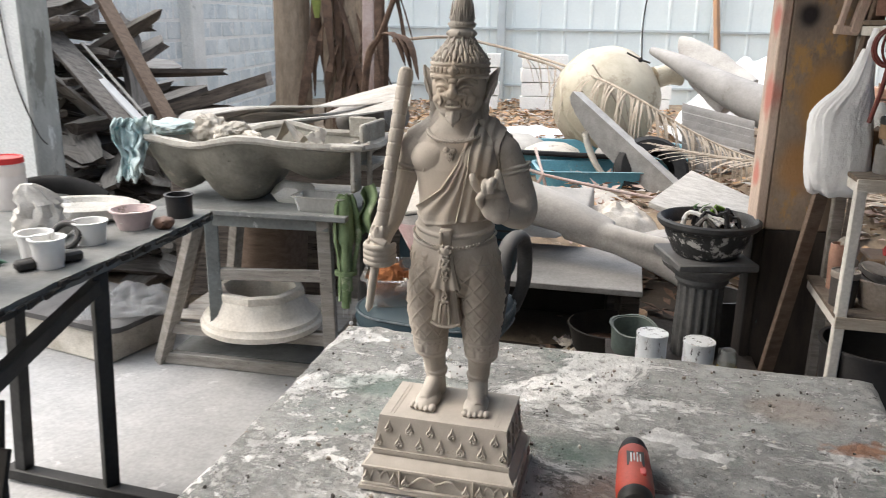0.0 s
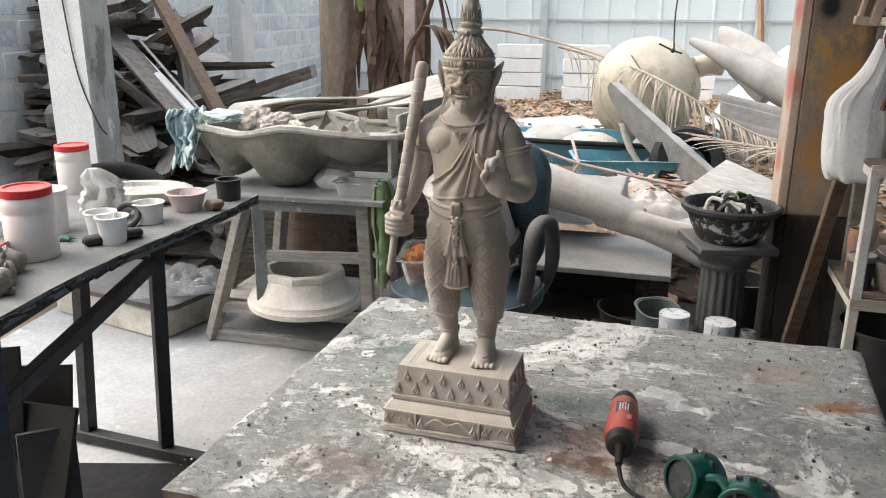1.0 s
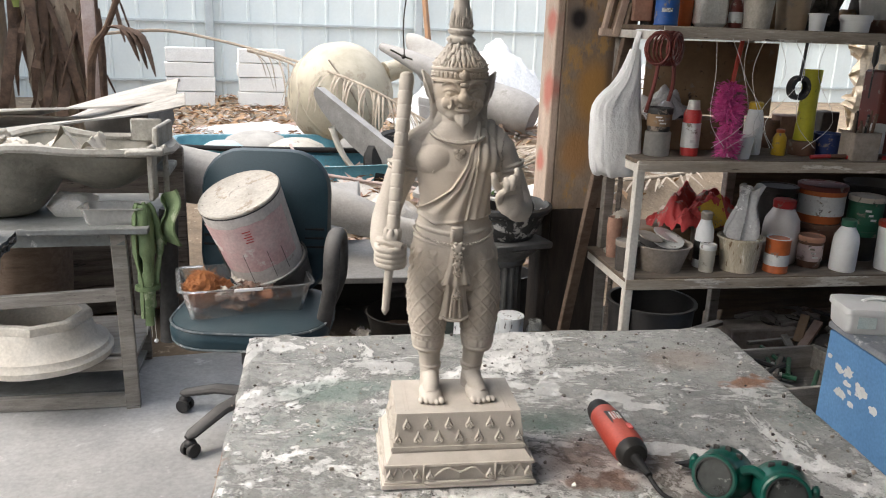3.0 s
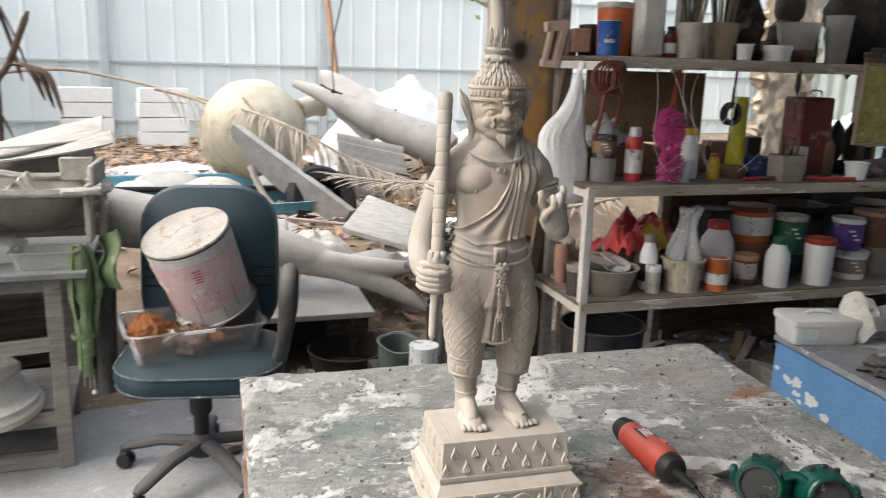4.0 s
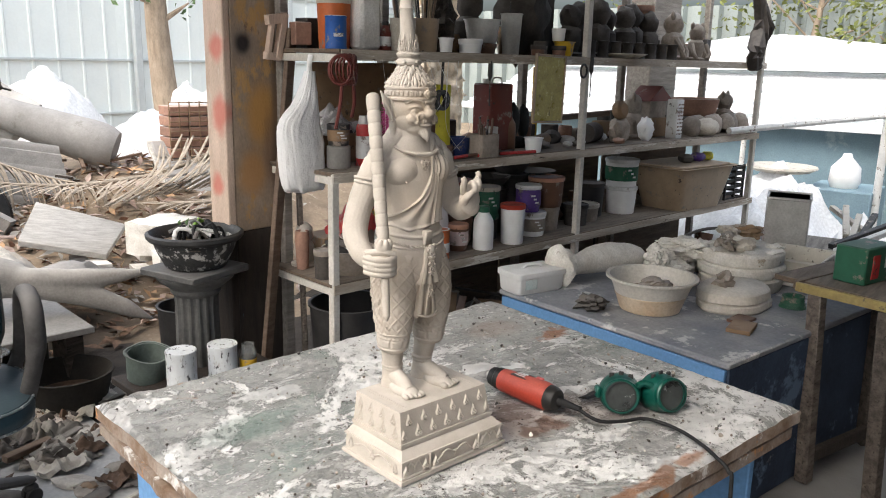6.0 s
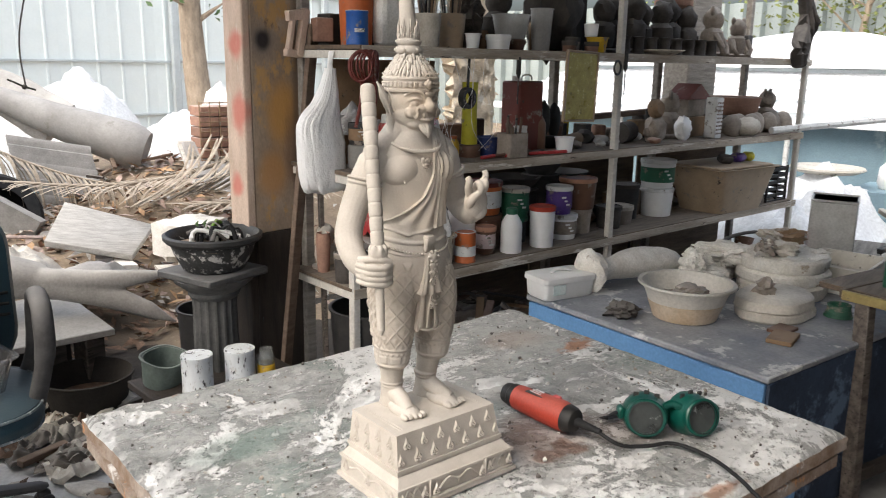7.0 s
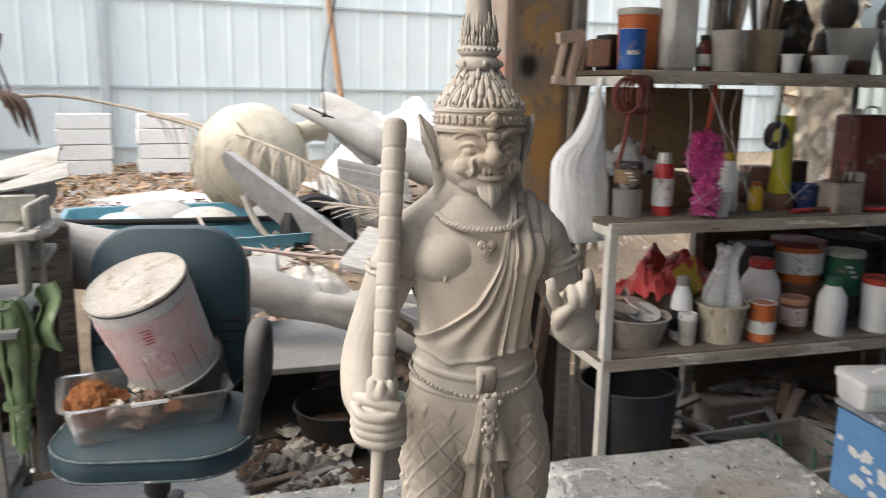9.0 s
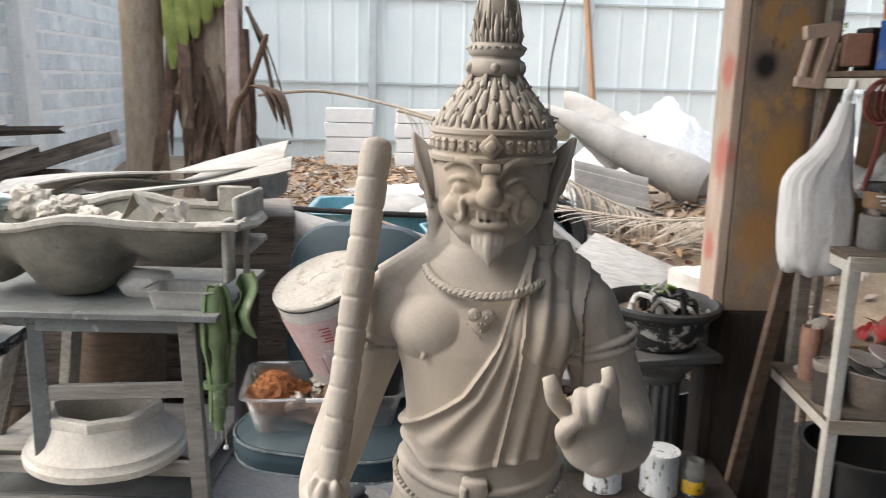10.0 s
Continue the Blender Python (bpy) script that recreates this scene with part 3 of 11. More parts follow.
def add_tray(bm, w, d, h, rad=0.02, wall=0.003, taper=0.85, lip=0.008, slot=0):
    """An open tray with rounded corners, thin walls and a lip."""
    spec = [(taper, 0.0, 0.0), (1.0, h, 0.0), (1.0, h, lip), (1.0, h - 0.004, lip), (1.0, h - 0.004, -wall), (taper, wall, -wall)]
    add_rings(bm, [rounded_ring(w * k + 2 * o, d * k + 2 * o, rad, z) for k, z, o in spec], True, True, True, slot)


def add_sheet(bm, w, d, fn, nx=12, ny=12, thick=0.002, slot=0):
    """A thin sheet in plan with heights from fn(u, v), u and v in 0..1; fn may return a point."""
    def pt(i, j):
        u, v = i / nx, j / ny
        r = fn(u, v)
        return Vector(r) if isinstance(r, (tuple, Vector)) else Vector(((u - 0.5) * w, (v - 0.5) * d, r))
    g = [[pt(i, j) for j in range(ny + 1)] for i in range(nx + 1)]

    def nrm(i, j):
        a = g[min(i + 1, nx)][j] - g[max(i - 1, 0)][j]
        b = g[i][min(j + 1, ny)] - g[i][max(j - 1, 0)]
        c = a.cross(b)
        return c.normalized() if c.length > 1e-12 else Vector((0, 0, 1))
    top = [[bm.verts.new(p) for p in r] for r in g]
    bot = [[bm.verts.new(g[i][j] - nrm(i, j) * thick) for j in range(ny + 1)] for i in range(nx + 1)]
    for i in range(nx):
        for j in range(ny):
            bm.faces.new((top[i][j], top[i + 1][j], top[i + 1][j + 1], top[i][j + 1])).material_index = slot
            bm.faces.new((bot[i][j], bot[i][j + 1], bot[i + 1][j + 1], bot[i + 1][j])).material_index = slot
    ed = [(i, 0) for i in range(nx)] + [(nx, j) for j in range(ny)] + [(i, ny) for i in range(nx, 0, -1)] + [(0, j) for j in range(ny, 0, -1)]
    for k, (i, j) in enumerate(ed):
        a, b = ed[(k + 1) % len(ed)]
        bm.faces.new((top[i][j], bot[i][j], bot[a][b], top[a][b])).material_index = slot


def R(x=0, y=0, z=0):
    return pose(0, 0, 0, x, y, z)


def beam(p, q, w, h, bevel=0.003, roll=0.0):
    """A squared timber from p to q."""
    p, q = Vector(p), Vector(q)
    d = q - p
    rot = d.to_track_quat("X", "Z").to_matrix().to_4x4() @ R(roll)
    return box((d.length, w, h), (p + q) / 2, bevel, rot)


rnd = random.Random(7)


# ---- ground, floor, roof and walls ----
def smooth(a, b, v):
    t = min(1.0, max(0.0, (v - a) / (b - a)))
    return t * t * (3 - 2 * t)


def gz(x, y):
    """Height of the yard's ground."""
    z = -0.06 + 0.04 * smooth(3.8, 4.0, y) + 0.40 * smooth(4.3, 6.2, y) * smooth(-1.9, -0.6, x)
    z += 0.36 * smooth(6.5, 8.2, y) * smooth(-0.7, -1.6, x) * smooth(10.5, 9.0, y)
    z += 0.30 * smooth(5.2, 6.4, y) * smooth(1.6, 2.6, x) * smooth(9.5, 8.0, y) * smooth(5.0, 4.0, x)
    z += 0.36 * smooth(9.0, 12.0, y) * smooth(-0.6, -1.9, x)
    if y > 3.9:
        z += 0.05 * noise.noise((x * 1.3, y * 1.3, 0)) + 0.02 * noise.noise((x * 5, y * 5, 3))
    return z


bm = bmn()
xs = [-400, -120, -40, -15] + [-8 + 0.2 * i for i in range(86)] + [11, 20, 50, 140, 400]
ys = [-400, -100, -30, -8, -3] + [3.7 + 0.16 * i for i in range(58)] + [14, 18, 30, 80, 200, 500]
gv = [[bm.verts.new((x, y, gz(x, y))) for y in ys] for x in xs]
for i in range(len(xs) - 1):
    for j in range(len(ys) - 1):
        bm.faces.new((gv[i][j], gv[i + 1][j], gv[i + 1][j + 1], gv[i][j + 1]))
# shade under the tail casting's board, painted into the soil colour
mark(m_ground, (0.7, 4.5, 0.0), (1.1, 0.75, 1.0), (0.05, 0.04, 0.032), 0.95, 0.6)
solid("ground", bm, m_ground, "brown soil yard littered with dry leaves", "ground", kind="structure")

bm = bmn()
add_sheet(bm, 3.05, 6.95, lambda u, v: (-2.4 + 3.05 * u + u ** 4 * (0.16 * noise.noise((3, v * 9, 2)) + 0.05 * noise.noise((3, v * 40, 2))), -3.1 + 6.95 * v, 0.004 * noise.noise((u * 9, v * 9, 1))), 48, 90, 0.1)
solid("floor", bm, m_floor, "pale dusty concrete workshop floor with grey smears", "floor", kind="structure")

# roof stays out of view; its edges are placed to shape the light
solid("roof", box((4.4, 7.5, 0.06), (1.35, 0.55, 2.95)), m_roof, "unseen roof over the workshop, sized to shape the light", "roof", kind="structure")
# three dark walls out of view, added only to hold back fill light
solid("wall_south", box((8.2, 0.12, 3.0), (1.5, -3.16, 1.5)), m_plank, "unseen dark wall added behind the workshop to cut fill light", "wall", kind="structure")
solid("wall_southwest", box((0.12, 3.5, 3.0), (-2.48, -1.35, 1.5)), m_plank, "unseen dark wall added beside the floor to block southwest light", "wall", kind="structure")
solid("wall_east", box((0.12, 3.6, 3.0), (3.6, -1.3, 1.5)), m_plank, "unseen dark wall added to block light from the east", "wall", kind="structure")

bm = bmn()
add_sheet(bm, 4, 6.6, lambda u, v: (0.17 + 5.49 * u, -3.1 + 7.55 * v, -0.014 + 0.012 * noise.noise((u * 11, v * 12, 1))), 30, 40, 0.05)
mark(m_dirt, (2.5, 0.55, 0.0), (1.0, 0.9, 1.0), (0.34, 0.335, 0.325), 0.9, 0.6)
solid("earth_floor", bm, m_dirt, "trodden dark earth floor beside the concrete", "floor", kind="structure")

# pillar by the left opening: white front, raw grey side
bm = box((0.245, 0.26, 3.2), (0, 0, 1.45), 0.012)
bm.normal_update()
for f in bm.faces:
    f.material_index = 1 if f.normal.x > 0.5 else 0
pil = thing("pillar", "square concrete pillar, white front and stained grey side", "pillar", (-2.325, 4.13, 0), kind="structure")
part("shaft", bm, [m_whitewash, m_concrete], pil)
part("hanging_wire", tube(curve_pts([(-0.05, -0.145, 2.6), (0.02, -0.142, 1.7), (0.06, -0.140, 1.25), (0.130, -0.12, 0.98), (0.135, -0.05, 0.9)]), 0.004, 5), m_rope, pil, "thin black wire")

# block wall on the left of the yard: each block its own piece, proud of the mortar
wall = solid("wall_west", box((0.13, 9.3, 3.2), (-3.35, 8.0, 1.5)), m_mortar, "whitewashed concrete block wall with grey-blue stains", "wall", kind="structure")
solid("wall_post", box((0.18, 0.34, 3.3), (-3.24, 8.72, 1.5), 0.01), m_whitewash, "white concrete post in the block wall", "post", kind="structure")

# fence: ribbed sheets, rails and posts
FY = 12.5
fence = thing("fence", "grey-blue ribbed metal sheet fence with rails and posts", "fence", (0, FY, 0), kind="structure")


def rib_sheet(w, h):
    prof, x = [], -w / 2
    step = w / 2
    for k in range(2):
        c = -w / 2 + step * (k + 0.5)
        prof += [(c - step / 2, 0), (c - 0.028, 0), (c - 0.014, -0.018), (c + 0.014, -0.018), (c + 0.028, 0)]
    prof.append((w / 2, 0))
    b = bmn()
    lo = [b.verts.new((x, y, 0)) for x, y in prof]
    hi = [b.verts.new((x, y, h)) for x, y in prof]
    lo2 = [b.verts.new((x, y + 0.004, 0)) for x, y in prof]
    hi2 = [b.verts.new((x, y + 0.004, h)) for x, y in prof]
    for i in range(len(prof) - 1):
        b.faces.new((lo[i], lo[i + 1], hi[i + 1], hi[i]))
        b.faces.new((lo2[i + 1], lo2[i], hi2[i], hi2[i + 1]))
        b.faces.new((hi[i], hi[i + 1], hi2[i + 1], hi2[i]))
    return b


me = mats(to_mesh(rib_sheet(0.76, 3.3), "sheet", 20), m_fence)
for i in range(22):
    ob = new("sheet", me)
    ob.parent = fence
    ob.location = (-3.4 + 0.757 * i, 0.003 * (i % 2), 0.2)
for z in (0.62, 1.44, 2.62):
    part("rail", box((16.8, 0.03, 0.035), (4.6, -0.036, z), 0.004), m_rail, fence)
for x in (0.02, 3.1, 6.35, 9.5):
    part("post", box((0.12, 0.1, 3.4), (x, -0.102, 1.9), 0.01), m_rail, fence)

# ---- main work table ----
TT = 0.88
tab = thing("work_table", "low blue work table, thick top caked with white plaster and scraps", "table", (0.271, 1.327, 0), -10.6)
bm = bmn()
nx, ny = 110, 90


def top_pt(i, j, z):
    u, v = i / nx, j / ny
    x = (-0.511 - 0.021 * v) * (1 - u) + (0.544 + 0.024 * v) * u
    y = (-0.4426 + 0.8781 * v) * (1 - u) + (-0.4394 + 0.9058 * v) * u
    e = min(u, 1 - u, v, 1 - v)
    w = 0.010 * noise.noise((x * 7, y * 7, z * 9)) + 0.004 * noise.noise((x * 30, y * 30, z * 9))
    k = 1 + (w if e < 0.02 else 0)
    return x * k, y * k


def crust(x, y):
    a = noise.noise((x * 5.5, y * 5.5, 2)) + 0.5 * noise.noise((x * 14, y * 14, 5)) + 0.3 * noise.noise((x * 40, y * 40, 1))
    streak = noise.noise((x * 3 + y * 2.2, (y - x * 0.5) * 14, 4))
    h = 0.0035 * smooth(0.10, 0.5, a) + 0.003 * smooth(0.35, 0.55, streak) * smooth(-0.3, 0.2, noise.noise((x * 3, y * 3, 8)))
    return h + 0.0008 * noise.noise((x * 90, y * 90, 0))


g = [[None] * (ny + 1) for _ in range(nx + 1)]
for i in range(nx + 1):
    for j in range(ny + 1):
        x, y = top_pt(i, j, 0)
        e = min(i, nx - i, j, ny - j)
        g[i][j] = bm.verts.new((x, y, TT - 0.004 + crust(x, y) - (0.006 if e == 0 else 0)))
for i in range(nx):
    for j in range(ny):
        bm.faces.new((g[i][j], g[i + 1][j], g[i + 1][j + 1], g[i][j + 1]))
ed = [(i, 0) for i in range(nx)] + [(nx, j) for j in range(ny)] + [(i, ny) for i in range(nx, 0, -1)] + [(0, j) for j in range(ny, 0, -1)]
prev = [g[i][j] for i, j in ed]
for z in (TT - 0.014, TT - 0.024, TT - 0.034):
    ring = []
    for i, j in ed:
        x, y = top_pt(i, j, z)
        k = 1 + 0.006 * noise.noise((x * 25, y * 25, z * 60))
        ring.append(bm.verts.new((x * k, y * k, z)))
    for q in range(len(ed)):
        f = bm.faces.new((prev[q], prev[(q + 1) % len(ed)], ring[(q + 1) % len(ed)], ring[q]))
        f.material_index = 1
    prev = ring
bm.faces.new(prev).material_index = 1
for c, z, k, a in (((0.10, -0.12, 0.88), (0.14, 0.10, 0.3), (0.25, 0.14, 0.10), 0.5), ((0.24, -0.20, 0.88), (0.12, 0.09, 0.3), (0.20, 0.13, 0.10), 0.45), ((-0.36, 0.16, 0.88), (0.12, 0.05, 0.3), (0.12, 0.22, 0.18), 0.4),
                   ((0.02, 0.02, 0.88), (0.10, 0.05, 0.3), (0.10, 0.20, 0.15), 0.4), ((-0.30, -0.30, 0.88), (0.10, 0.07, 0.3), (0.33, 0.22, 0.15), 0.35), ((0.40, 0.28, 0.88), (0.09, 0.06, 0.3), (0.33, 0.22, 0.15), 0.3)):
    mark(m_top, c, z, k, a, 0.9)
for x, y, w, d in ((-0.08, 0.17, 0.13, 0.05), (0.05, 0.155, 0.15, 0.06), (0.16, 0.10, 0.14, 0.055), (0.24, 0.065, 0.09, 0.04), (-0.14, -0.235, 0.13, 0.06), (0.01, -0.25, 0.16, 0.06), (0.16, -0.28, 0.13, 0.055), (0.20, -0.083, 0.10, 0.04), (0.29, -0.10, 0.12, 0.045), (0.40, -0.14, 0.12, 0.05), (0.46, 0.10, 0.08, 0.06), (-0.46, 0.38, 0.11, 0.06), (-0.24, 0.27, 0.13, 0.06), (-0.53, 0.30, 0.06, 0.10)):
    mark(m_top, (x, y, 0.88), (w, d, 0.3), (0.83, 0.825, 0.81), 0.92, 1.1, 0.10)
for x, y, w, d, k in ((0.49, 0.165, 0.10, 0.05, (0.36, 0.15, 0.06)), (0.04, -0.42, 0.30, 0.03, (0.38, 0.17, 0.07)), (0.08, -0.18, 0.11, 0.05, (0.24, 0.14, 0.10))):
    mark(m_top, (x, y, 0.88), (w, d, 0.3), k, 0.75, 1.0, 0.3)
part("tabletop", bm, [m_top, m_worn], tab, "plaster-caked tabletop with frayed edges")
bm = bmn()
add_sheet(bm, 1.06, 0.87, lambda u, v: ((u - 0.5) * 1.06 + 0.008 * noise.noise((u * 20, v * 20, 3)), (v - 0.5) * 0.868, TT - 0.045), 30, 24, 0.022)
part("lower_board", bm, m_worn, tab, "frayed plywood board under the top")
for x, sx in ((-0.47, 1), (0.47, 1)):
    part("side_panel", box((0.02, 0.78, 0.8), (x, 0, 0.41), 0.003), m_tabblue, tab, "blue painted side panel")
part("back_panel", box((0.92, 0.02, 0.8), (0, 0.37, 0.41), 0.003), m_shadeblue, tab)
part("shelf", box((0.90, 0.72, 0.02), (0, 0, 0.22), 0.003), m_shadeblue, tab)

# scraps of plaster and clay lying on the top
bm = bmn()
r2 = random.Random(3)
tm = pose(0.271, 1.327, 0, 0, 0, -10.6)
for k in range(620):
    x, y = r2.uniform(-0.53, 0.53), r2.uniform(-0.435, 0.435)
    r = r2.choice((0.001, 0.0013, 0.0018, 0.002, 0.0034)) * r2.uniform(0.7, 1.3)
    p = tm @ Vector((x, y, TT + crust(x, y) - 0.003 + r * 0.4))
    b = bmesh.new()
    bmesh.ops.create_icosphere(b, subdivisions=1, radius=r)
    for v in b.verts:
        v.co *= r2.uniform(0.6, 1.3)
    merge(bm, b, Matrix.Translation(p) @ R(r2.uniform(0, 180), r2.uniform(0, 180)), (1, 2, 1, 0, 2)[k % 5])
solid("plaster_crumbs", bm, [m_plaster, m_claygrey, m_claydark], "crumbs of plaster and clay strewn on the tabletop", "debris", kind="stuff")


# ---- statue ----
def statue():
    CY, PZ = 0.038, 0.107
    b = bmn()

    def loft(rows, seg=64):
        add_rings(b, [[Vector((cx + rx * math.cos(2 * math.pi * k / seg), cy + ry * math.sin(2 * math.pi * k / seg), z)) for k in range(seg)] for z, cx, cy, rx, ry in rows])

    def ball(x, y, z, rx, ry=None, rz=None):
        add_blob(b, 1.0, at=(x, y, z), sub=4, rough=0, scale=(rx, ry or rx, rz or rx))

    def limb(pts, rad, n=6, seg=20, flat=1.0):
        c = curve_pts(pts, n)
        rr = []
        for i in range(len(pts) - 1):
            for k in range(n):
                f = k / n
                rr.append(rad[i] + (rad[i + 1] - rad[i]) * f * f * (3 - 2 * f))
        rr.append(rad[-1])
        add_tube(b, c, rr, seg, flat=flat, up=(0, 1, 0))

    # trunk: broad soft chest, straight waist, full hips
    loft([(0.285, -0.004, CY, 0.050, 0.044), (0.310, -0.004, CY, 0.067, 0.050), (0.335, -0.005, CY, 0.067, 0.050), (0.356, -0.006, CY, 0.0625, 0.048),
          (0.376, -0.007, CY, 0.0575, 0.0455), (0.395, -0.0075, CY, 0.0535, 0.043), (0.420, -0.008, CY, 0.0520, 0.042), (0.445, -0.0085, CY + 0.001, 0.0545, 0.0430),
          (0.468, -0.0085, CY + 0.002, 0.0600, 0.0435), (0.488, -0.008, CY + 0.004, 0.0650, 0.0410), (0.504, -0.007, CY + 0.006, 0.0640, 0.0365), (0.516, -0.006, CY + 0.007, 0.0540, 0.0325),
          (0.526, -0.0055, CY + 0.006, 0.0395, 0.0295), (0.536, -0.005, CY + 0.005, 0.0300, 0.0275), (0.572, -0.005, CY + 0.004, 0.0275, 0.0270)])
    ball(-0.036, CY - 0.013, 0.481, 0.0335, 0.0265, 0.0265)
    ball(0.021, CY - 0.012, 0.481, 0.0335, 0.0255, 0.0265)
    ball(-0.0455, CY - 0.0365, 0.4655, 0.0024, 0.0010, 0.0024)
    ball(-0.008, CY - 0.021, 0.420, 0.034, 0.0200, 0.034)
    ball(-0.0075, CY - 0.0395, 0.4035, 0.0022)
    for sx, x0 in ((-1, -0.0065), (1, -0.0045)):
        limb([(x0 + sx * 0.012, CY + 0.010, 0.545), (x0 + sx * 0.034, CY + 0.010, 0.523), (x0 + sx * 0.064, CY + 0.006, 0.500)], [0.020, 0.0180, 0.0200])
    # arms: round shoulders, the right one back and down to the club, the left folded up to the raised palm
    ball(-0.0700, CY + 0.004, 0.4920, 0.0235, 0.0225, 0.0245)
    ball(0.0595, CY + 0.004, 0.4925, 0.0235, 0.0225, 0.0245)
    limb([(-0.0700, CY + 0.005, 0.496), (-0.0855, CY + 0.011, 0.460), (-0.0990, CY + 0.018, 0.420), (-0.1100, CY + 0.012, 0.386), (-0.1165, CY - 0.012, 0.362), (-0.1130, 0.002, 0.347)], [0.0225, 0.0225, 0.0205, 0.0205, 0.0180, 0.0145])
    limb([(0.0600, CY + 0.005, 0.496), (0.0755, CY + 0.008, 0.460), (0.0900, CY + 0.006, 0.424), (0.0925, CY - 0.012, 0.408), (0.0830, 0.004, 0.410), (0.0700, -0.020, 0.423)], [0.0225, 0.0220, 0.0205, 0.0195, 0.0175, 0.0150])
    # armlets
    for cx, cz, tl in ((-0.0835, 0.466, -0.006), (0.0735, 0.468, 0.007)):
        for o in (-0.0032, 0.0032):
            c = [(cx + 0.0236 * math.cos(a), CY + 0.009 + 0.0232 * math.sin(a), cz + o + tl * math.cos(a)) for a in [2 * math.pi * k / 28 for k in range(29)]]
            add_tube(b, c, 0.0024, 6)
    # fist round the club
    ball(-0.1070, -0.011, 0.3450, 0.0228, 0.0222, 0.0180)
    for k in range(4):
        z = 0.3575 - 0.0078 * k
        add_tube(b, curve_pts([(-0.1260, 0.004, z), (-0.1235, -0.022, z), (-0.1070, -0.0325, z - 0.001), (-0.0895, -0.0240, z - 0.001), (-0.0855, -0.006, z)], 5), [0.0044] * 10 + [0.0050] * 6 + [0.0044] * 4 + [0.0040], 10)
    add_tube(b, curve_pts([(-0.1235, 0.004, 0.3635), (-0.1085, -0.0220, 0.3680), (-0.0915, -0.0270, 0.3620)], 5), 0.0058, 10)
    # raised palm: a plump hand, first finger crooked out, the middle ones folded to the thumb, the last one up
    ball(0.0630, -0.0300, 0.4330, 0.0205, 0.0130, 0.0245)
    ball(0.0690, -0.0285, 0.4200, 0.0150, 0.0130, 0.0150)
    ball(0.0605, -0.0325, 0.4490, 0.0190, 0.0110, 0.0120)
    for pts, rr in (([(0.0465, -0.034, 0.4480), (0.0390, -0.040, 0.4580), (0.0360, -0.045, 0.4680), (0.0335, -0.043, 0.4745)], [0.0062, 0.0058, 0.0056, 0.0040]),
                    ([(0.0550, -0.035, 0.4540), (0.0535, -0.046, 0.4640), (0.0530, -0.052, 0.4585), (0.0545, -0.049, 0.4500)], [0.0062, 0.0060, 0.0056, 0.0048]),
                    ([(0.0625, -0.035, 0.4560), (0.0620, -0.047, 0.4670), (0.0605, -0.053, 0.4615), (0.0605, -0.050, 0.4520)], [0.0062, 0.0060, 0.0056, 0.0048]),
                    ([(0.0715, -0.033, 0.4530), (0.0705, -0.039, 0.4660), (0.0690, -0.044, 0.4750), (0.0670, -0.042, 0.4815)], [0.0060, 0.0056, 0.0052, 0.0036]),
                    ([(0.0480, -0.032, 0.4300), (0.0450, -0.043, 0.4410), (0.0520, -0.050, 0.4510)], [0.0070, 0.0062, 0.0046])):
        c = curve_pts(pts, 5)
        add_tube(b, c, [rr[min(len(rr) - 1, i // 5)] + (rr[min(len(rr) - 1, i // 5 + 1)] - rr[min(len(rr) - 1, i // 5)]) * (i % 5) / 5 for i in range(len(c))], 10)
    # legs in full trousers that narrow to the hem, bare calves and feet
    for sx, ox in ((-1, -0.0425), (1, 0.0365)):
        loft([(0.176, ox + 0.003, CY + 0.002, 0.0205, 0.0235), (0.181, ox + 0.002, CY + 0.001, 0.0238, 0.0270), (0.196, ox + 0.0015, CY, 0.0250, 0.0295), (0.210, ox + 0.001, CY - 0.002, 0.0262, 0.0320), (0.228, ox + 0.0005, CY - 0.003, 0.0292, 0.0360),
              (0.250, ox, CY - 0.003, 0.0318, 0.0400), (0.278, ox, CY - 0.002, 0.0332, 0.0435), (0.305, ox + sx * -0.002, CY, 0.0325, 0.0455), (0.335, ox + sx * -0.008, CY, 0.0300, 0.0440)])
        ax = -0.0345 if sx < 0 else 0.0325
        tx = -0.0390 if sx < 0 else 0.0430
        loft([(PZ, ax, CY + 0.013, 0.0160, 0.0215), (PZ + 0.016, ax, CY + 0.011, 0.0152, 0.0185), (PZ + 0.034, ax - sx * -0.001, CY + 0.010, 0.0150, 0.0172), (PZ + 0.055, ax + sx * 0.002, CY + 0.007, 0.0172, 0.0196), (PZ + 0.078, ax + sx * 0.004, CY + 0.004, 0.0192, 0.0218)])
        limb([(ax, CY + 0.004, PZ + 0.024), ((ax * 2 + tx) / 3, 0.018, PZ + 0.017), (tx, -0.004, PZ + 0.008)], [0.0140, 0.0130, 0.0095])
        ball((ax + tx) / 2, 0.012, PZ + 0.004, 0.0185, 0.034, 0.0125)
        for k in range(5):
            o = (k - 2) * 0.0078
            big = k == (4 if sx < 0 else 0)
            bk = abs(k - (3 if sx < 0 else 1)) * 0.0020
            ball(tx + o, -0.0185 + bk, PZ + 0.0040, 0.0056 if big else 0.0043, 0.0090, 0.0052 if big else 0.0043)
        for zz, rr, tt in ((PZ + 0.040, 0.0156, 0.0028), (PZ + 0.0345, 0.0152, 0.0022)):
            add_tube(b, [(ax + rr * math.cos(a), CY + 0.0095 + rr * 1.13 * math.sin(a), zz) for a in [2 * math.pi * k / 24 for k in range(25)]], tt, 6)
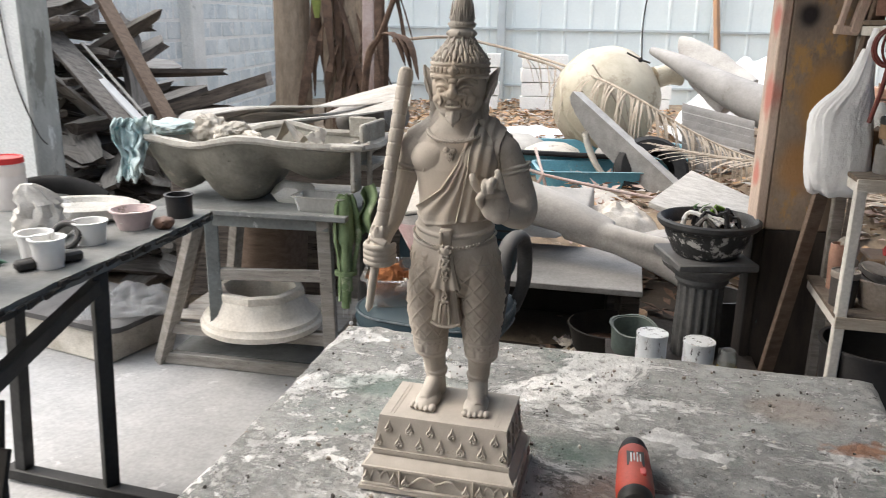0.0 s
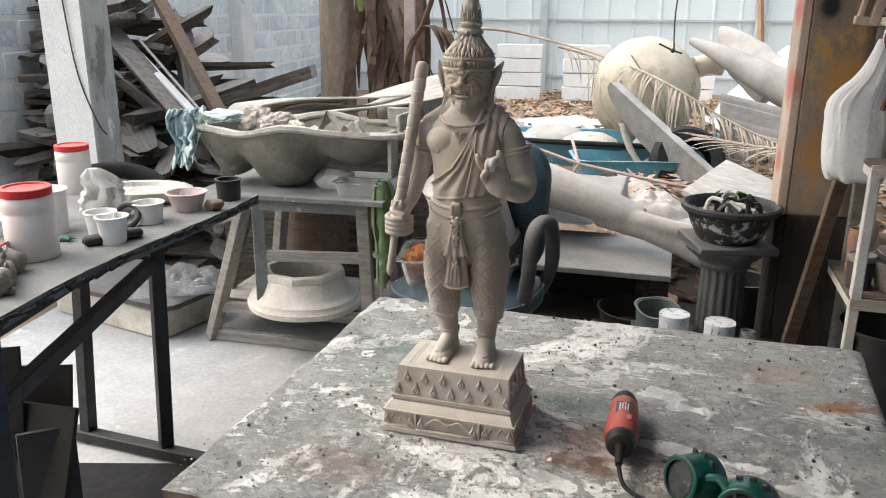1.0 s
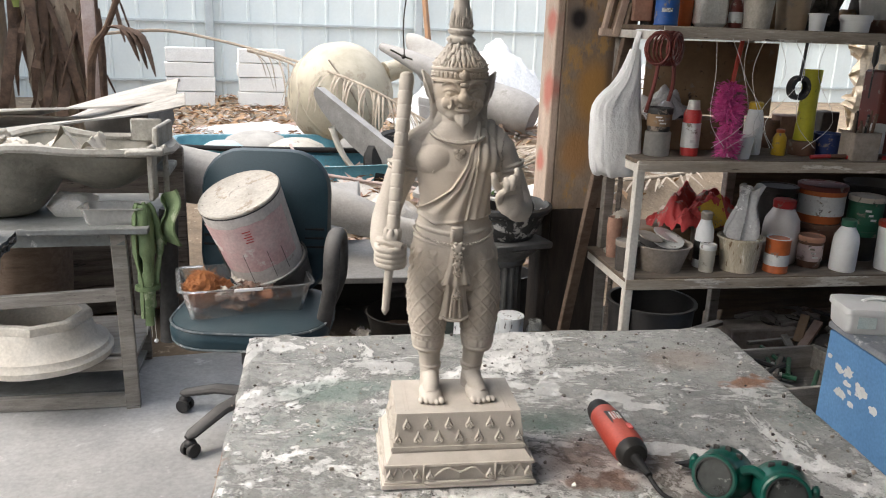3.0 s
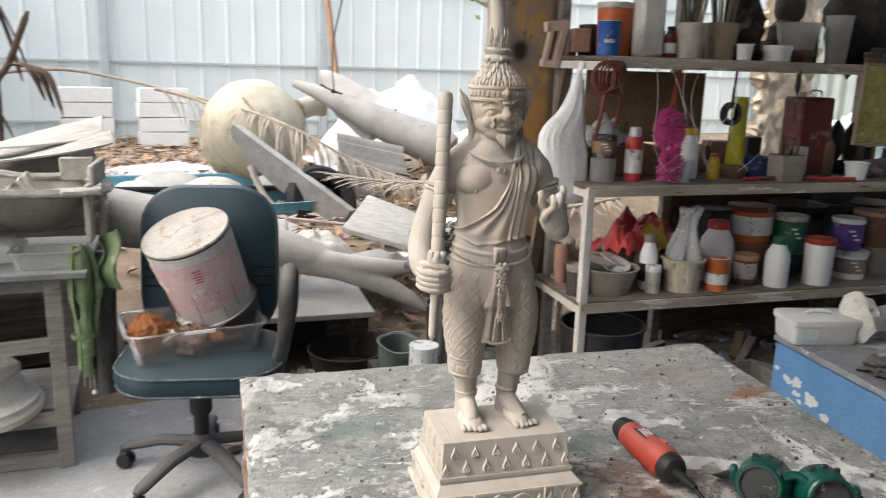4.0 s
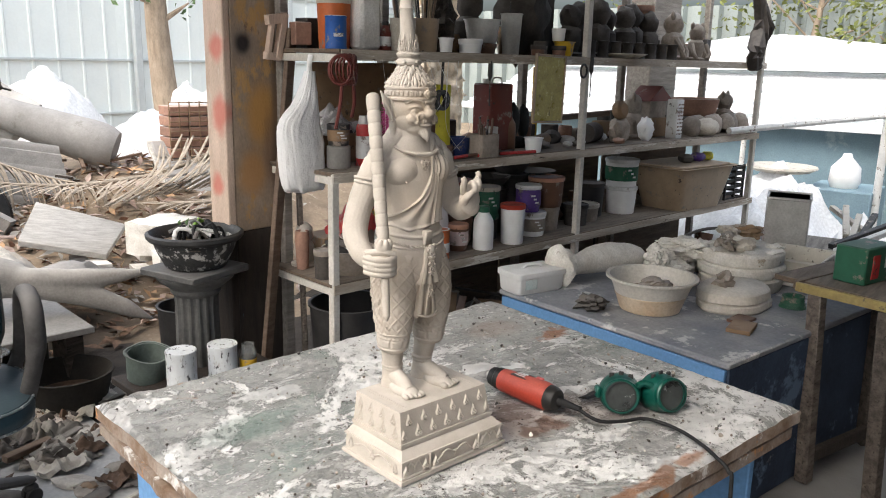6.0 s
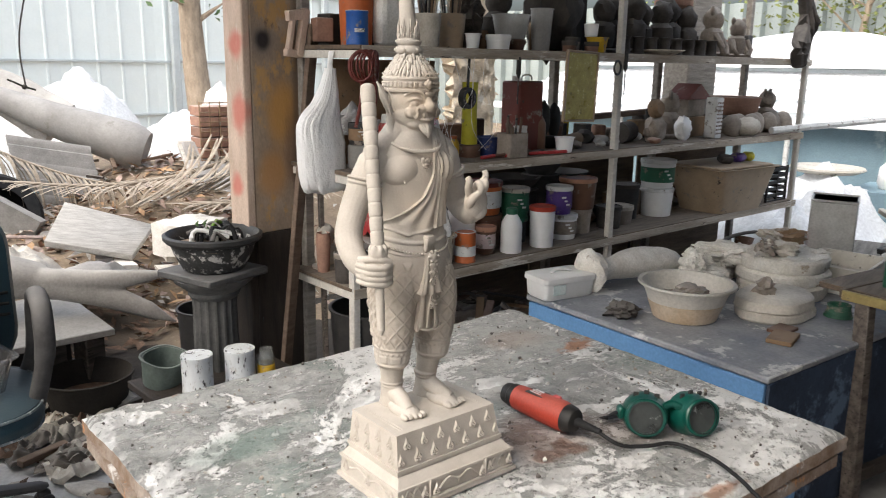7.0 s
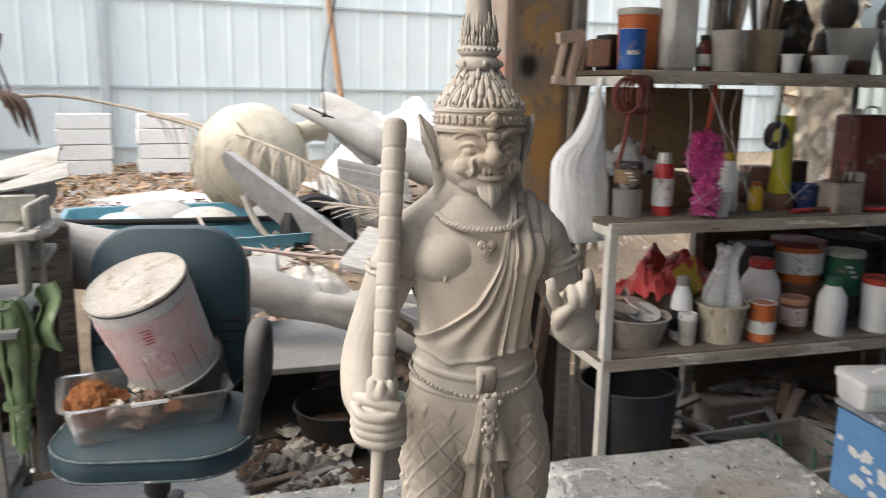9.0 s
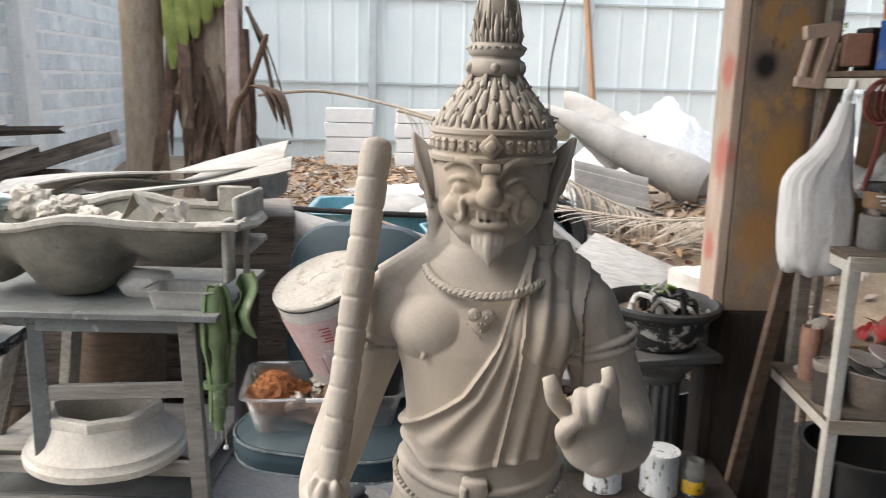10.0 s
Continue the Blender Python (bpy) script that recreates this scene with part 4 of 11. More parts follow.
    # waistband under the rope
    for z, rx, ry, t in ((0.3825, 0.0560, 0.0450, 0.0032), (0.3640, 0.0600, 0.0470, 0.0022)):
        add_tube(b, [(-0.007 + rx * math.cos(a), CY + ry * math.sin(a), z - 0.007 * max(0, -math.sin(a)) ** 2) for a in [2 * math.pi * k / 48 for k in range(49)]], t, 8)
    # head, turned a little to its left
    HX, HY, DZ = -0.0055, 0.039, -0.0045
    ball(HX, HY + 0.001, 0.5815, 0.0378, 0.0375, 0.0370)
    ball(HX, HY - 0.004, 0.5640, 0.0345, 0.0325, 0.0265)
    ball(HX, HY - 0.015, 0.5500, 0.0240, 0.0205, 0.0130)
    # broad nose with flared wings under a square brow jewel
    ball(HX, HY - 0.0420, 0.5780 + DZ, 0.0082, 0.0090, 0.0074)
    add_tube(b, curve_pts([(HX, HY - 0.0345, 0.594 + DZ), (HX, HY - 0.0385, 0.587 + DZ), (HX, HY - 0.0425, 0.580 + DZ)], 4), [0.0040, 0.0043, 0.0046, 0.005, 0.0052, 0.0055, 0.0058, 0.006, 0.006], 8)
    for sx in (-1, 1):
        ball(HX + sx * 0.0092, HY - 0.0370, 0.5755 + DZ, 0.0056, 0.0062, 0.0046)
        # bulging eye, its lids, and a heavy sweeping brow
        ball(HX + sx * 0.0172, HY - 0.0290, 0.5815 + DZ, 0.0066, 0.0056, 0.0050)
        add_tube(b, curve_pts([(HX + sx * 0.0085, HY - 0.0350, 0.5835 + DZ), (HX + sx * 0.0155, HY - 0.0352, 0.5885 + DZ), (HX + sx * 0.0235, HY - 0.0285, 0.5875 + DZ), (HX + sx * 0.0285, HY - 0.0205, 0.5820 + DZ)], 4), 0.0018, 6)
        add_tube(b, curve_pts([(HX + sx * 0.0095, HY - 0.0358, 0.5790 + DZ), (HX + sx * 0.0172, HY - 0.0340, 0.5758 + DZ), (HX + sx * 0.0250, HY - 0.0270, 0.5785 + DZ)], 4), 0.0016, 6)
        add_tube(b, curve_pts([(HX + sx * 0.0045, HY - 0.0375, 0.5890 + DZ), (HX + sx * 0.0110, HY - 0.0372, 0.5975 + DZ), (HX + sx * 0.0205, HY - 0.0315, 0.5995 + DZ), (HX + sx * 0.0300, HY - 0.0205, 0.5925 + DZ)], 5), [0.0026] * 5 + [0.0030] * 6 + [0.0022] * 4 + [0.0010], 8)
        # cheek, curled moustache with a drooping end, lips and a wart
        ball(HX + sx * 0.0205, HY - 0.0260, 0.5690 + DZ, 0.0105, 0.0090, 0.0085)
        add_tube(b, curve_pts([(HX + sx * 0.0060, HY - 0.0400, 0.5735 + DZ), (HX + sx * 0.0125, HY - 0.0390, 0.5775 + DZ), (HX + sx * 0.0175, HY - 0.0365, 0.5740 + DZ), (HX + sx * 0.0162, HY - 0.0365, 0.5665 + DZ), (HX + sx * 0.0185, HY - 0.0350, 0.5620 + DZ), (HX + sx * 0.0205, HY - 0.0335, 0.5655 + DZ)], 5), [0.0020] * 20 + [0.0022] * 5 + [0.0018], 8)
        add_tube(b, curve_pts([(HX, HY - 0.0395, 0.5720 + DZ), (HX + sx * 0.0070, HY - 0.0385, 0.5715 + DZ), (HX + sx * 0.0120, HY - 0.0355, 0.5690 + DZ)], 4), 0.0019, 6)
        add_tube(b, curve_pts([(HX, HY - 0.0385, 0.5590 + DZ), (HX + sx * 0.0070, HY - 0.0372, 0.5592 + DZ), (HX + sx * 0.0118, HY - 0.0345, 0.5608 + DZ)], 4), 0.0024, 6)
        ball(HX + sx * 0.0265, HY - 0.0265, 0.5650 + DZ, 0.0024)
        # tall flaring ear with a hollow, and a long lobe that ends in a hook
        add_tube(b, curve_pts([(HX + sx * 0.0350, HY + 0.004, 0.552), (HX + sx * 0.0385, HY + 0.006, 0.570), (HX + sx * 0.0445, HY + 0.010, 0.589), (HX + sx * 0.0535, HY + 0.013, 0.6085)], 6), [0.0058] * 3 + [0.0078] * 4 + [0.0102] * 4 + [0.0108, 0.0100, 0.0085, 0.0068, 0.0050, 0.0032, 0.0020, 0.0008], 12, flat=0.40, up=(0.5 * sx, 1, 0))
        add_tube(b, curve_pts([(HX + sx * 0.0400, HY - 0.003, 0.560), (HX + sx * 0.0440, HY - 0.001, 0.576), (HX + sx * 0.0505, HY + 0.004, 0.592), (HX + sx * 0.0545, HY + 0.012, 0.608)], 5), [0.0021] * 15 + [0.0008], 6)
        add_tube(b, curve_pts([(HX + sx * 0.0355, HY - 0.003, 0.566), (HX + sx * 0.0370, HY - 0.002, 0.582), (HX + sx * 0.0420, HY + 0.003, 0.598)], 5), 0.0018, 6)
        add_tube(b, curve_pts([(HX + sx * 0.0365, HY + 0.004, 0.562), (HX + sx * 0.0372, HY + 0.002, 0.546), (HX + sx * 0.0385, HY + 0.000, 0.533), (HX + sx * 0.0350, HY - 0.003, 0.5275)], 4), [0.0060] * 4 + [0.0052] * 4 + [0.0060] * 4 + [0.0030], 10)
    # upper row of teeth between the lips
    for k in range(-1, 3):
        add_box(b, (0.0036, 0.0036, 0.0058), ((HX - 0.0022) + k * 0.0041, HY - 0.0385 + abs(k) * 0.0008, 0.5660 + DZ), None, 0.0008)
    # pointed beard in locks
    for dx in (-0.0075, -0.004, 0.0, 0.004, 0.0075):
        add_tube(b, curve_pts([(HX + dx, HY - 0.0335 + abs(dx) * 0.4, 0.5525 + DZ), (HX + dx * 0.9, HY - 0.0385 + abs(dx) * 0.4, 0.5440 + DZ), (HX + dx * 0.15 + 0.001, HY - 0.0375, 0.5325 + DZ + abs(dx) * 0.9)], 4), [0.0040] * 4 + [0.0034] * 3 + [0.0020, 0.0008], 6)
    # club: ringed upper stave swelling to a round end, leafy knob and thin lower shaft
    top, mid, low = Vector((-0.0830, 0.040, 0.597)), Vector((-0.1050, -0.018, 0.366)), Vector((-0.1150, -0.0385, 0.262))
    n = 12
    pts, rad = [], []
    for k in range(n):
        for f, r in ((0.0, 0.0078), (0.07, 0.0094), (0.5, 0.0097), (0.92, 0.0097), (0.98, 0.0080)):
            t = (k + f) / n
            pts.append(mid.lerp(top, t))
            rad.append(r + 0.0012 * (k / n))
    ax_ = (top - mid).normalized()
    pts += [top, top + ax_ * 0.004, top + ax_ * 0.0065, top + ax_ * 0.008]
    rad += [0.0106, 0.0098, 0.0075, 0.003]
    add_tube(b, pts, rad, 18)
    for k in range(7):
        a = 2 * math.pi * k / 7
        ball(-0.1042 + 0.0100 * math.cos(a), -0.0155 + 0.0100 * math.sin(a), 0.3790, 0.0044, 0.0044, 0.0085)
    ball(-0.1042, -0.0155, 0.3745, 0.0138, 0.0138, 0.0115)
    add_tube(b, [mid, mid.lerp(low, 0.5), mid.lerp(low, 0.93), low], [0.0072, 0.0064, 0.0056, 0.001], 14)

    me = bpy.data.meshes.new("statue_form")
    b.to_mesh(me)
    b.free()
    tmp = bpy.data.objects.new("statue_form", me)
    scene.collection.objects.link(tmp)
    rm = tmp.modifiers.new("remesh", "REMESH")
    rm.mode, rm.voxel_size = "VOXEL", 0.0010
    sm = tmp.modifiers.new("smooth", "SMOOTH")
    sm.factor, sm.iterations = 0.5, 3
    dg = bpy.context.evaluated_depsgraph_get()
    full = bpy.data.meshes.new_from_object(tmp.evaluated_get(dg))
    bpy.data.objects.remove(tmp)
    co = np.empty(len(full.vertices) * 3)
    full.vertices.foreach_get("co", co)
    co = co.reshape(-1, 3)
    nr = np.empty(len(full.vertices) * 3)
    full.vertices.foreach_get("normal", nr)
    nr = nr.reshape(-1, 3)
    x, y, z = co[:, 0], co[:, 1], co[:, 2]

    def step(e0, e1, v):
        t = np.clip((v - e0) / (e1 - e0), 0, 1)
        return t * t * (3 - 2 * t)

    # robe: cloth over the left shoulder that falls straight in pleats and fans across the belly in soft folds
    torso = (np.hypot((x + 0.0075) / 0.066, (y - CY) / 0.052) < 1.06) * (z > 0.384) * (z < 0.537)
    up_x = np.interp(z, [0.404, 0.414, 0.4435, 0.4755, 0.5100, 0.528, 0.54], [-0.068, -0.0545, -0.0180, 0.0020, 0.0140, 0.0200, 0.0230])
    lo_z = np.interp(x, [-0.066, -0.040, 0.002, 0.004, 0.050], [0.398, 0.3870, 0.3930, 0.3955, 0.3980])
    inside = torso * step(-0.0006, 0.0012, x - up_x) * step(-0.0006, 0.0012, z - lo_z)
    flap_x = np.interp(z, [0.390, 0.484, 0.500], [0.0020, 0.0190, 0.0200])
    flap = inside * step(-0.0008, 0.0012, x - flap_x)
    fan = np.clip((x - up_x) / np.maximum(0.004, flap_x - up_x), 0, 1)
    pleat = np.clip((x - flap_x) / 0.034, 0, 1)
    back = step(CY + 0.012, CY - 0.002, y)
    folds = 0.0021 * np.sin(2 * np.pi * (2.5 * fan ** 0.9 + 0.18)) * (1 - step(-0.0008, 0.0012, x - flap_x)) * np.clip((0.49 - z) / 0.03, 0.25, 1) * back
    pleats = 0.0017 * np.sin(2 * np.pi * (2.6 * pleat + 0.3)) * step(-0.0008, 0.0012, x - flap_x)
    lip = 0.0012 * np.exp(-((x - up_x - 0.002) / 0.0022) ** 2) + 0.0012 * np.exp(-((z - lo_z - 0.0024) / 0.0022) ** 2)
    co += nr * (inside * (0.0020 + folds + pleats + lip) + flap * 0.0020)[:, None]
    # trousers: a net of thin diamond ridges with a bud in each, a beaded knee band, and ruffled cloth at the sides
    leg = np.where(x < -0.004, -0.0425, 0.0365)
    sgn = np.where(x < -0.004, -1.0, 1.0)
    ang = np.arctan2(y - CY, (x - leg) * sgn)
    zone = step(0.1785, 0.182, z) * step(0.350, 0.342, z) * (np.abs(x + 0.006) < 0.082) * (np.hypot(x + 0.107, y + 0.012) > 0.031)
    outer = step(-0.95, -0.35, ang) * step(2.9, 2.2, ang)
    net = zone * step(0.212, 0.216, z) * step(0.334, 0.326, z) * (1 - 0.75 * outer)
    u, w = ang * 0.036 / 0.0200, z / 0.0270
    p, q = (u + w) % 1.0, (u - w) % 1.0
    line = np.maximum(np.abs(p - 0.5), np.abs(q - 0.5)) * 2
    rel = 0.0010 * step(0.84, 0.92, line) + 0.0012 * np.clip(1 - 3.2 * np.hypot(p - 0.5, q - 0.5), 0, 1)
    band = zone * (0.0016 * np.exp(-((z - 0.2115) / 0.0016) ** 2) + 0.0014 * np.exp(-((z - 0.2035) / 0.0018) ** 2) * (0.5 + 0.5 * np.sin(ang * 24)) + 0.0012 * np.exp(-((z - 0.1830) / 0.0018) ** 2))
    tongue = zone * 0.0016 * step(0.15, 0.55, np.abs(np.sin(ang * 4.0))) * step(0.186, 0.190, z) * step(0.202, 0.197, z)
    ruff = zone * outer * step(0.205, 0.215, z) * (0.0020 * np.sin(ang * 9 + 3 * np.sin(z * 95)) * np.sin(z * 150 + ang * 2) + 0.0012 * np.sin(z * 420 + ang * 5) * np.sin(ang * 23))
    petal = zone * 0.0018 * step(0.10, 0.50, np.sin(ang * 5.0) ** 2 - (0.352 - z) / 0.024) * step(0.328, 0.332, z) * step(0.353, 0.350, z)
    rough = 0.00009 * np.sin(x * 900 + 3 * np.sin(z * 310)) * np.sin(z * 760 + 2 * np.sin(y * 500))
    co += nr * (net * rel + band + tongue + ruff + petal + rough)[:, None]
    full.vertices.foreach_set("co", co.ravel())
    body = bmesh.new()
    body.from_mesh(full)
    bpy.data.meshes.remove(full)

    def bead(r, at, sub=1, scale=(1, 1, 1)):
        add_blob(body, r, at=at, sub=sub, rough=0, scale=scale)

    # twisted collar with beads
    for ph in range(2):
        c = [(-0.006 + (0.0415 + 0.0013 * math.cos(34 * a + ph * 3.14)) * math.cos(a), CY - 0.001 + (0.0385 + 0.0013 * math.cos(34 * a + ph * 3.14)) * math.sin(a), 0.5225 + 0.0130 * math.sin(a) + 0.0013 * math.sin(34 * a + ph * 3.14)) for a in [2 * math.pi * k / 200 for k in range(201)]]
        add_tube(body, c, 0.0023, 6)
    # heart-shaped pendant with a beaded border
    for (px, pz, r) in ((-0.0125, 0.4965, 0.0048), (-0.0035, 0.4965, 0.0048), (-0.008, 0.4905, 0.0060), (-0.008, 0.4840, 0.0036)):
        bead(r, (px, CY - 0.0372 + (0.496 - pz) * 0.12, pz), 2, (1, 0.55, 1))
    for k in range(24):
        a = 2 * math.pi * k / 24
        hx, hz = 0.0086 * math.sin(a) ** 3 * 1.15, 0.0076 * (0.81 * math.cos(a) - 0.31 * math.cos(2 * a) - 0.12 * math.cos(3 * a)) * 1.35
        bead(0.0008, (-0.008 + hx, CY - 0.0398 - hz * 0.1, 0.4915 + hz))
    for px, pz in ((-0.0115, 0.496), (-0.0045, 0.496), (-0.008, 0.4915), (-0.008, 0.4865), (-0.0105, 0.4915), (-0.0055, 0.4915)):
        bead(0.0013, (px, CY - 0.0408 + (0.496 - pz) * 0.12, pz))
    # rope belt that sags to the middle, its knot and upright tab
    for k in range(76):
        a = 2 * math.pi * k / 76
        f = max(0, -math.sin(a)) ** 1.5
        bead(0.0021, (-0.007 + 0.0605 * math.cos(a), CY + 0.0485 * math.sin(a) - 0.002 * f, 0.3740 - 0.0135 * f))
    add_box(body, (0.0175, 0.010, 0.0240), (-0.0085, CY - 0.0455, 0.3755), R(8, 0, 2), 0.0016)
    add_box(body, (0.0060, 0.008, 0.0200), (-0.0150, CY - 0.0490, 0.3740), R(8, 0, 0), 0.0016)
    # front cloth in two tiers: flared, pleated, with buds and a folded hem
    def tier(z0, z1, w0, w1, y0, y1, pl):
        rows = []
        for i in range(9):
            t = i / 8
            zz, ww, yy = z0 + (z1 - z0) * t, w0 + (w1 - w0) * t ** 1.5, y0 + (y1 - y0) * math.sin(t * math.pi / 2)
            front = [(-0.007 + ww * s, yy - pl * (0.3 + 0.7 * t) * math.cos(s * math.pi * 3), zz - 0.004 * t * (1 - abs(s)) - 0.003 * t * (abs(s) > 0.9)) for s in [-1 + 2 * k / 24 for k in range(25)]]
            rows.append(front + [(-0.007 + ww, yy + 0.014, zz), (-0.007 - ww, yy + 0.014, zz)])
        add_rings(body, rows)
    tier(0.352, 0.2450, 0.0100, 0.0225, CY - 0.049, CY - 0.0480, 0.0016)
    tier(0.362, 0.3020, 0.0085, 0.0215, CY - 0.051, CY - 0.0560, 0.0014)
    for zz, r in ((0.357, 0.0085), (0.344, 0.0062), (0.332, 0.0066), (0.319, 0.0054), (0.283, 0.0058)):
        bead(r, (-0.007, CY - 0.0555, zz), 2, (1, 0.6, 1))
        for k in range(6):
            a = k * math.pi / 3
            bead(r * 0.38, (-0.007 + r * 0.95 * math.cos(a), CY - 0.0570, zz + r * 0.95 * math.sin(a)))
    add_tube(body, curve_pts([(-0.0275, CY - 0.050, 0.248), (-0.018, CY - 0.053, 0.2435), (-0.007, CY - 0.054, 0.2425), (0.004, CY - 0.053, 0.2435), (0.0135, CY - 0.050, 0.248)], 5), 0.0022, 6)
    add_tube(body, curve_pts([(-0.007, CY - 0.053, 0.300), (-0.0125, CY - 0.054, 0.275), (-0.0145, CY - 0.053, 0.248)], 5), 0.0022, 6)
    add_tube(body, curve_pts([(-0.007, CY - 0.053, 0.300), (-0.0015, CY - 0.054, 0.275), (0.0005, CY - 0.053, 0.248)], 5), 0.0022, 6)
    # brow jewel
    add_box(body, (0.0125, 0.006, 0.0062), (HX + 0.0003, HY - 0.0385, 0.5950 + DZ), R(-6), 0.0012)
    # crown: jewelled band, leafy cone, two rings, a ruff of flames and the spire, leaning back a little
    KY = HY + 0.003

    def kx(zz):
        return KY + 0.10 * (zz - 0.60)
    prof = [(0.0380, 0.5925), (0.0412, 0.5935), (0.0420, 0.5965), (0.0400, 0.5980), (0.0402, 0.6095), (0.0420, 0.6110), (0.0420, 0.6135), (0.0388, 0.6150), (0.0358, 0.6200), (0.0322, 0.6255), (0.0280, 0.6310), (0.0236, 0.6365), (0.0196, 0.6415),
            (0.0166, 0.6450), (0.0158, 0.6462), (0.0182, 0.6472), (0.0196, 0.6500), (0.0198, 0.6530), (0.0186, 0.6558), (0.0160, 0.6572), (0.0158, 0.6590), (0.0178, 0.6600), (0.0190, 0.6630), (0.0186, 0.6655), (0.0168, 0.6668), (0.0142, 0.6690), (0.0136, 0.6760), (0.0124, 0.6890),
            (0.0114, 0.7000), (0.0108, 0.7200), (0.0104, 0.7320), (0.0118, 0.7345), (0.0104, 0.7370), (0.0092, 0.7530), (0.0068, 0.7740), (0.0046, 0.7920), (0.001, 0.8080)]
    add_rings(body, [[Vector((HX + r * math.cos(2 * math.pi * k / 48), kx(zz) + r * math.sin(2 * math.pi * k / 48), zz)) for k in range(48)] for r, zz in prof])

    def flame(p, er, et, h, w, slope):
        """A carved leaf: a rounded upright blade with a curl on either side."""
        def at(t, out, side=0.0):
            return p + er * out + et * side + slope * (h * t) + Vector((0, 0, h * t))
        add_tube(body, [at(-0.12, -0.0006), at(0.15, 0.0010), at(0.42, 0.0018), at(0.70, 0.0017), at(0.92, 0.0010), at(1.05, 0.0002)], [w * 0.26, w * 0.40, w * 0.44, w * 0.36, w * 0.24, 0.0004], 10, flat=0.70, up=tuple(er))
        for s in (-1, 1):
            add_tube(body, [at(-0.05, 0.0, s * w * 0.50), at(0.18, 0.0012, s * w * 0.72), at(0.42, 0.0016, s * w * 0.74), at(0.56, 0.0010, s * w * 0.56)], [w * 0.16, w * 0.26, w * 0.26, w * 0.12], 8)
        bead(w * 0.20, at(0.30, 0.0018 + w * 0.40))
    for row, (r0, z0, n, h, w, sl) in enumerate(((0.0385, 0.6135, 14, 0.0165, 0.0080, -0.62), (0.0335, 0.6205, 13, 0.0165, 0.0076, -0.72), (0.0275, 0.6285, 11, 0.0160, 0.0070, -0.74), (0.0212, 0.6365, 9, 0.0120, 0.0060, -0.5), (0.0146, 0.6670, 10, 0.0170, 0.0046, -0.06), (0.0136, 0.6760, 8, 0.0190, 0.0040, -0.06))):
        for k in range(n):
            a = 2 * math.pi * (k + 0.5 * (row % 2)) / n - math.pi / 2
            er, et = Vector((math.cos(a), math.sin(a), 0)), Vector((-math.sin(a), math.cos(a), 0))
            flame(Vector((HX, kx(z0), z0)) + er * r0, er, et, h, w, er * sl)
    for k in range(34):
        a = 2 * math.pi * k / 34
        er, et = Vector((math.cos(a), math.sin(a), 0)), Vector((-math.sin(a), math.cos(a), 0))
        o = Vector((HX, kx(0.6038), 0.6038)) + er * 0.0404
        add_box(body, (0.0052, 0.0030, 0.0082), tuple(o), R(0, 0, math.degrees(a) + 90), 0.0010)
        for du, dv in ((-0.0016, 0.0022), (0.0016, 0.0022), (-0.0016, -0.0022), (0.0016, -0.0022)):
            bead(0.0010, o + et * du + er * 0.0014 + Vector((0, 0, dv)))
    add_box(body, (0.0120, 0.007, 0.0120), (HX, kx(0.604) - 0.0418, 0.6040), R(0, 45, 0), 0.0012)
    add_box(body, (0.0070, 0.009, 0.0070), (HX, kx(0.604) - 0.0428, 0.6040), R(0, 45, 0), 0.0012)
    for k in range(6):
        a = math.pi / 3 * k - math.pi / 2
        bead(0.0032, (HX + 0.0192 * math.cos(a), kx(0.6518) + 0.0192 * math.sin(a), 0.6518), 2)
    for k in range(24):
        a = 2 * math.pi * k / 24
        bead(0.0016, (HX + 0.0186 * math.cos(a), kx(0.664) + 0.0186 * math.sin(a), 0.6642))

    # pedestal: stepped plinth with leaf motifs in low relief
    def slab(x1, ya0, yb0, z0, x2, ya1, yb1, z1):
        add_rings(body, [[(-w, ya, zz), (w, ya, zz), (w, yb, zz), (-w, yb, zz)] for w, ya, yb, zz in ((x1, ya0, yb0, z0), (x2, ya1, yb1, z1))])
    for a in ((0.1185, -0.0825, 0.0800, 0.0, 0.1175, -0.0818, 0.0795, 0.0060), (0.1130, -0.0765, 0.0755, 0.0060, 0.1115, -0.0750, 0.0745, 0.0335), (0.1148, -0.0782, 0.0768, 0.0335, 0.1140, -0.0776, 0.0762, 0.0370),
              (0.1110, -0.0745, 0.0740, 0.0370, 0.1030, -0.0640, 0.0680, 0.0480), (0.1015, -0.0605, 0.0690, 0.0480, 0.1010, -0.0600, 0.0690, 0.0520), (0.1035, -0.0620, 0.0710, 0.0520, 0.1030, -0.0615, 0.0705, 0.0575),
              (0.1005, -0.0588, 0.0690, 0.0575, 0.0950, -0.0490, 0.0680, 0.1045), (0.0958, -0.0492, 0.0685, 0.1045, 0.0953, -0.0484, 0.0682, 0.1070)):
        slab(*a)

    def leaf(o, ax, nv, s):
        """A pointed lotus-petal motif with a bead, lying on a face with that normal."""
        o, ax, nv = Vector(o), Vector(ax), Vector(nv).normalized()
        uu = nv.cross(ax).normalized()
        uu = uu if uu.z > 0 else -uu
        ol = [(0.0, 1.0), (0.16, 0.55), (0.40, 0.20), (0.36, -0.12), (0.0, -0.22), (-0.36, -0.12), (-0.40, 0.20), (-0.16, 0.55)]
        lo = [body.verts.new(o + ax * (x * s) + uu * (y * s)) for x, y in ol]
        hi = [body.verts.new(o + ax * (x * s * 0.74) + uu * ((y - 0.1) * s * 0.74 + 0.06 * s) + nv * 0.0030) for x, y in ol]
        ins = [body.verts.new(o + ax * (x * s * 0.42) + uu * ((y - 0.1) * s * 0.42) + nv * 0.0010) for x, y in ol]
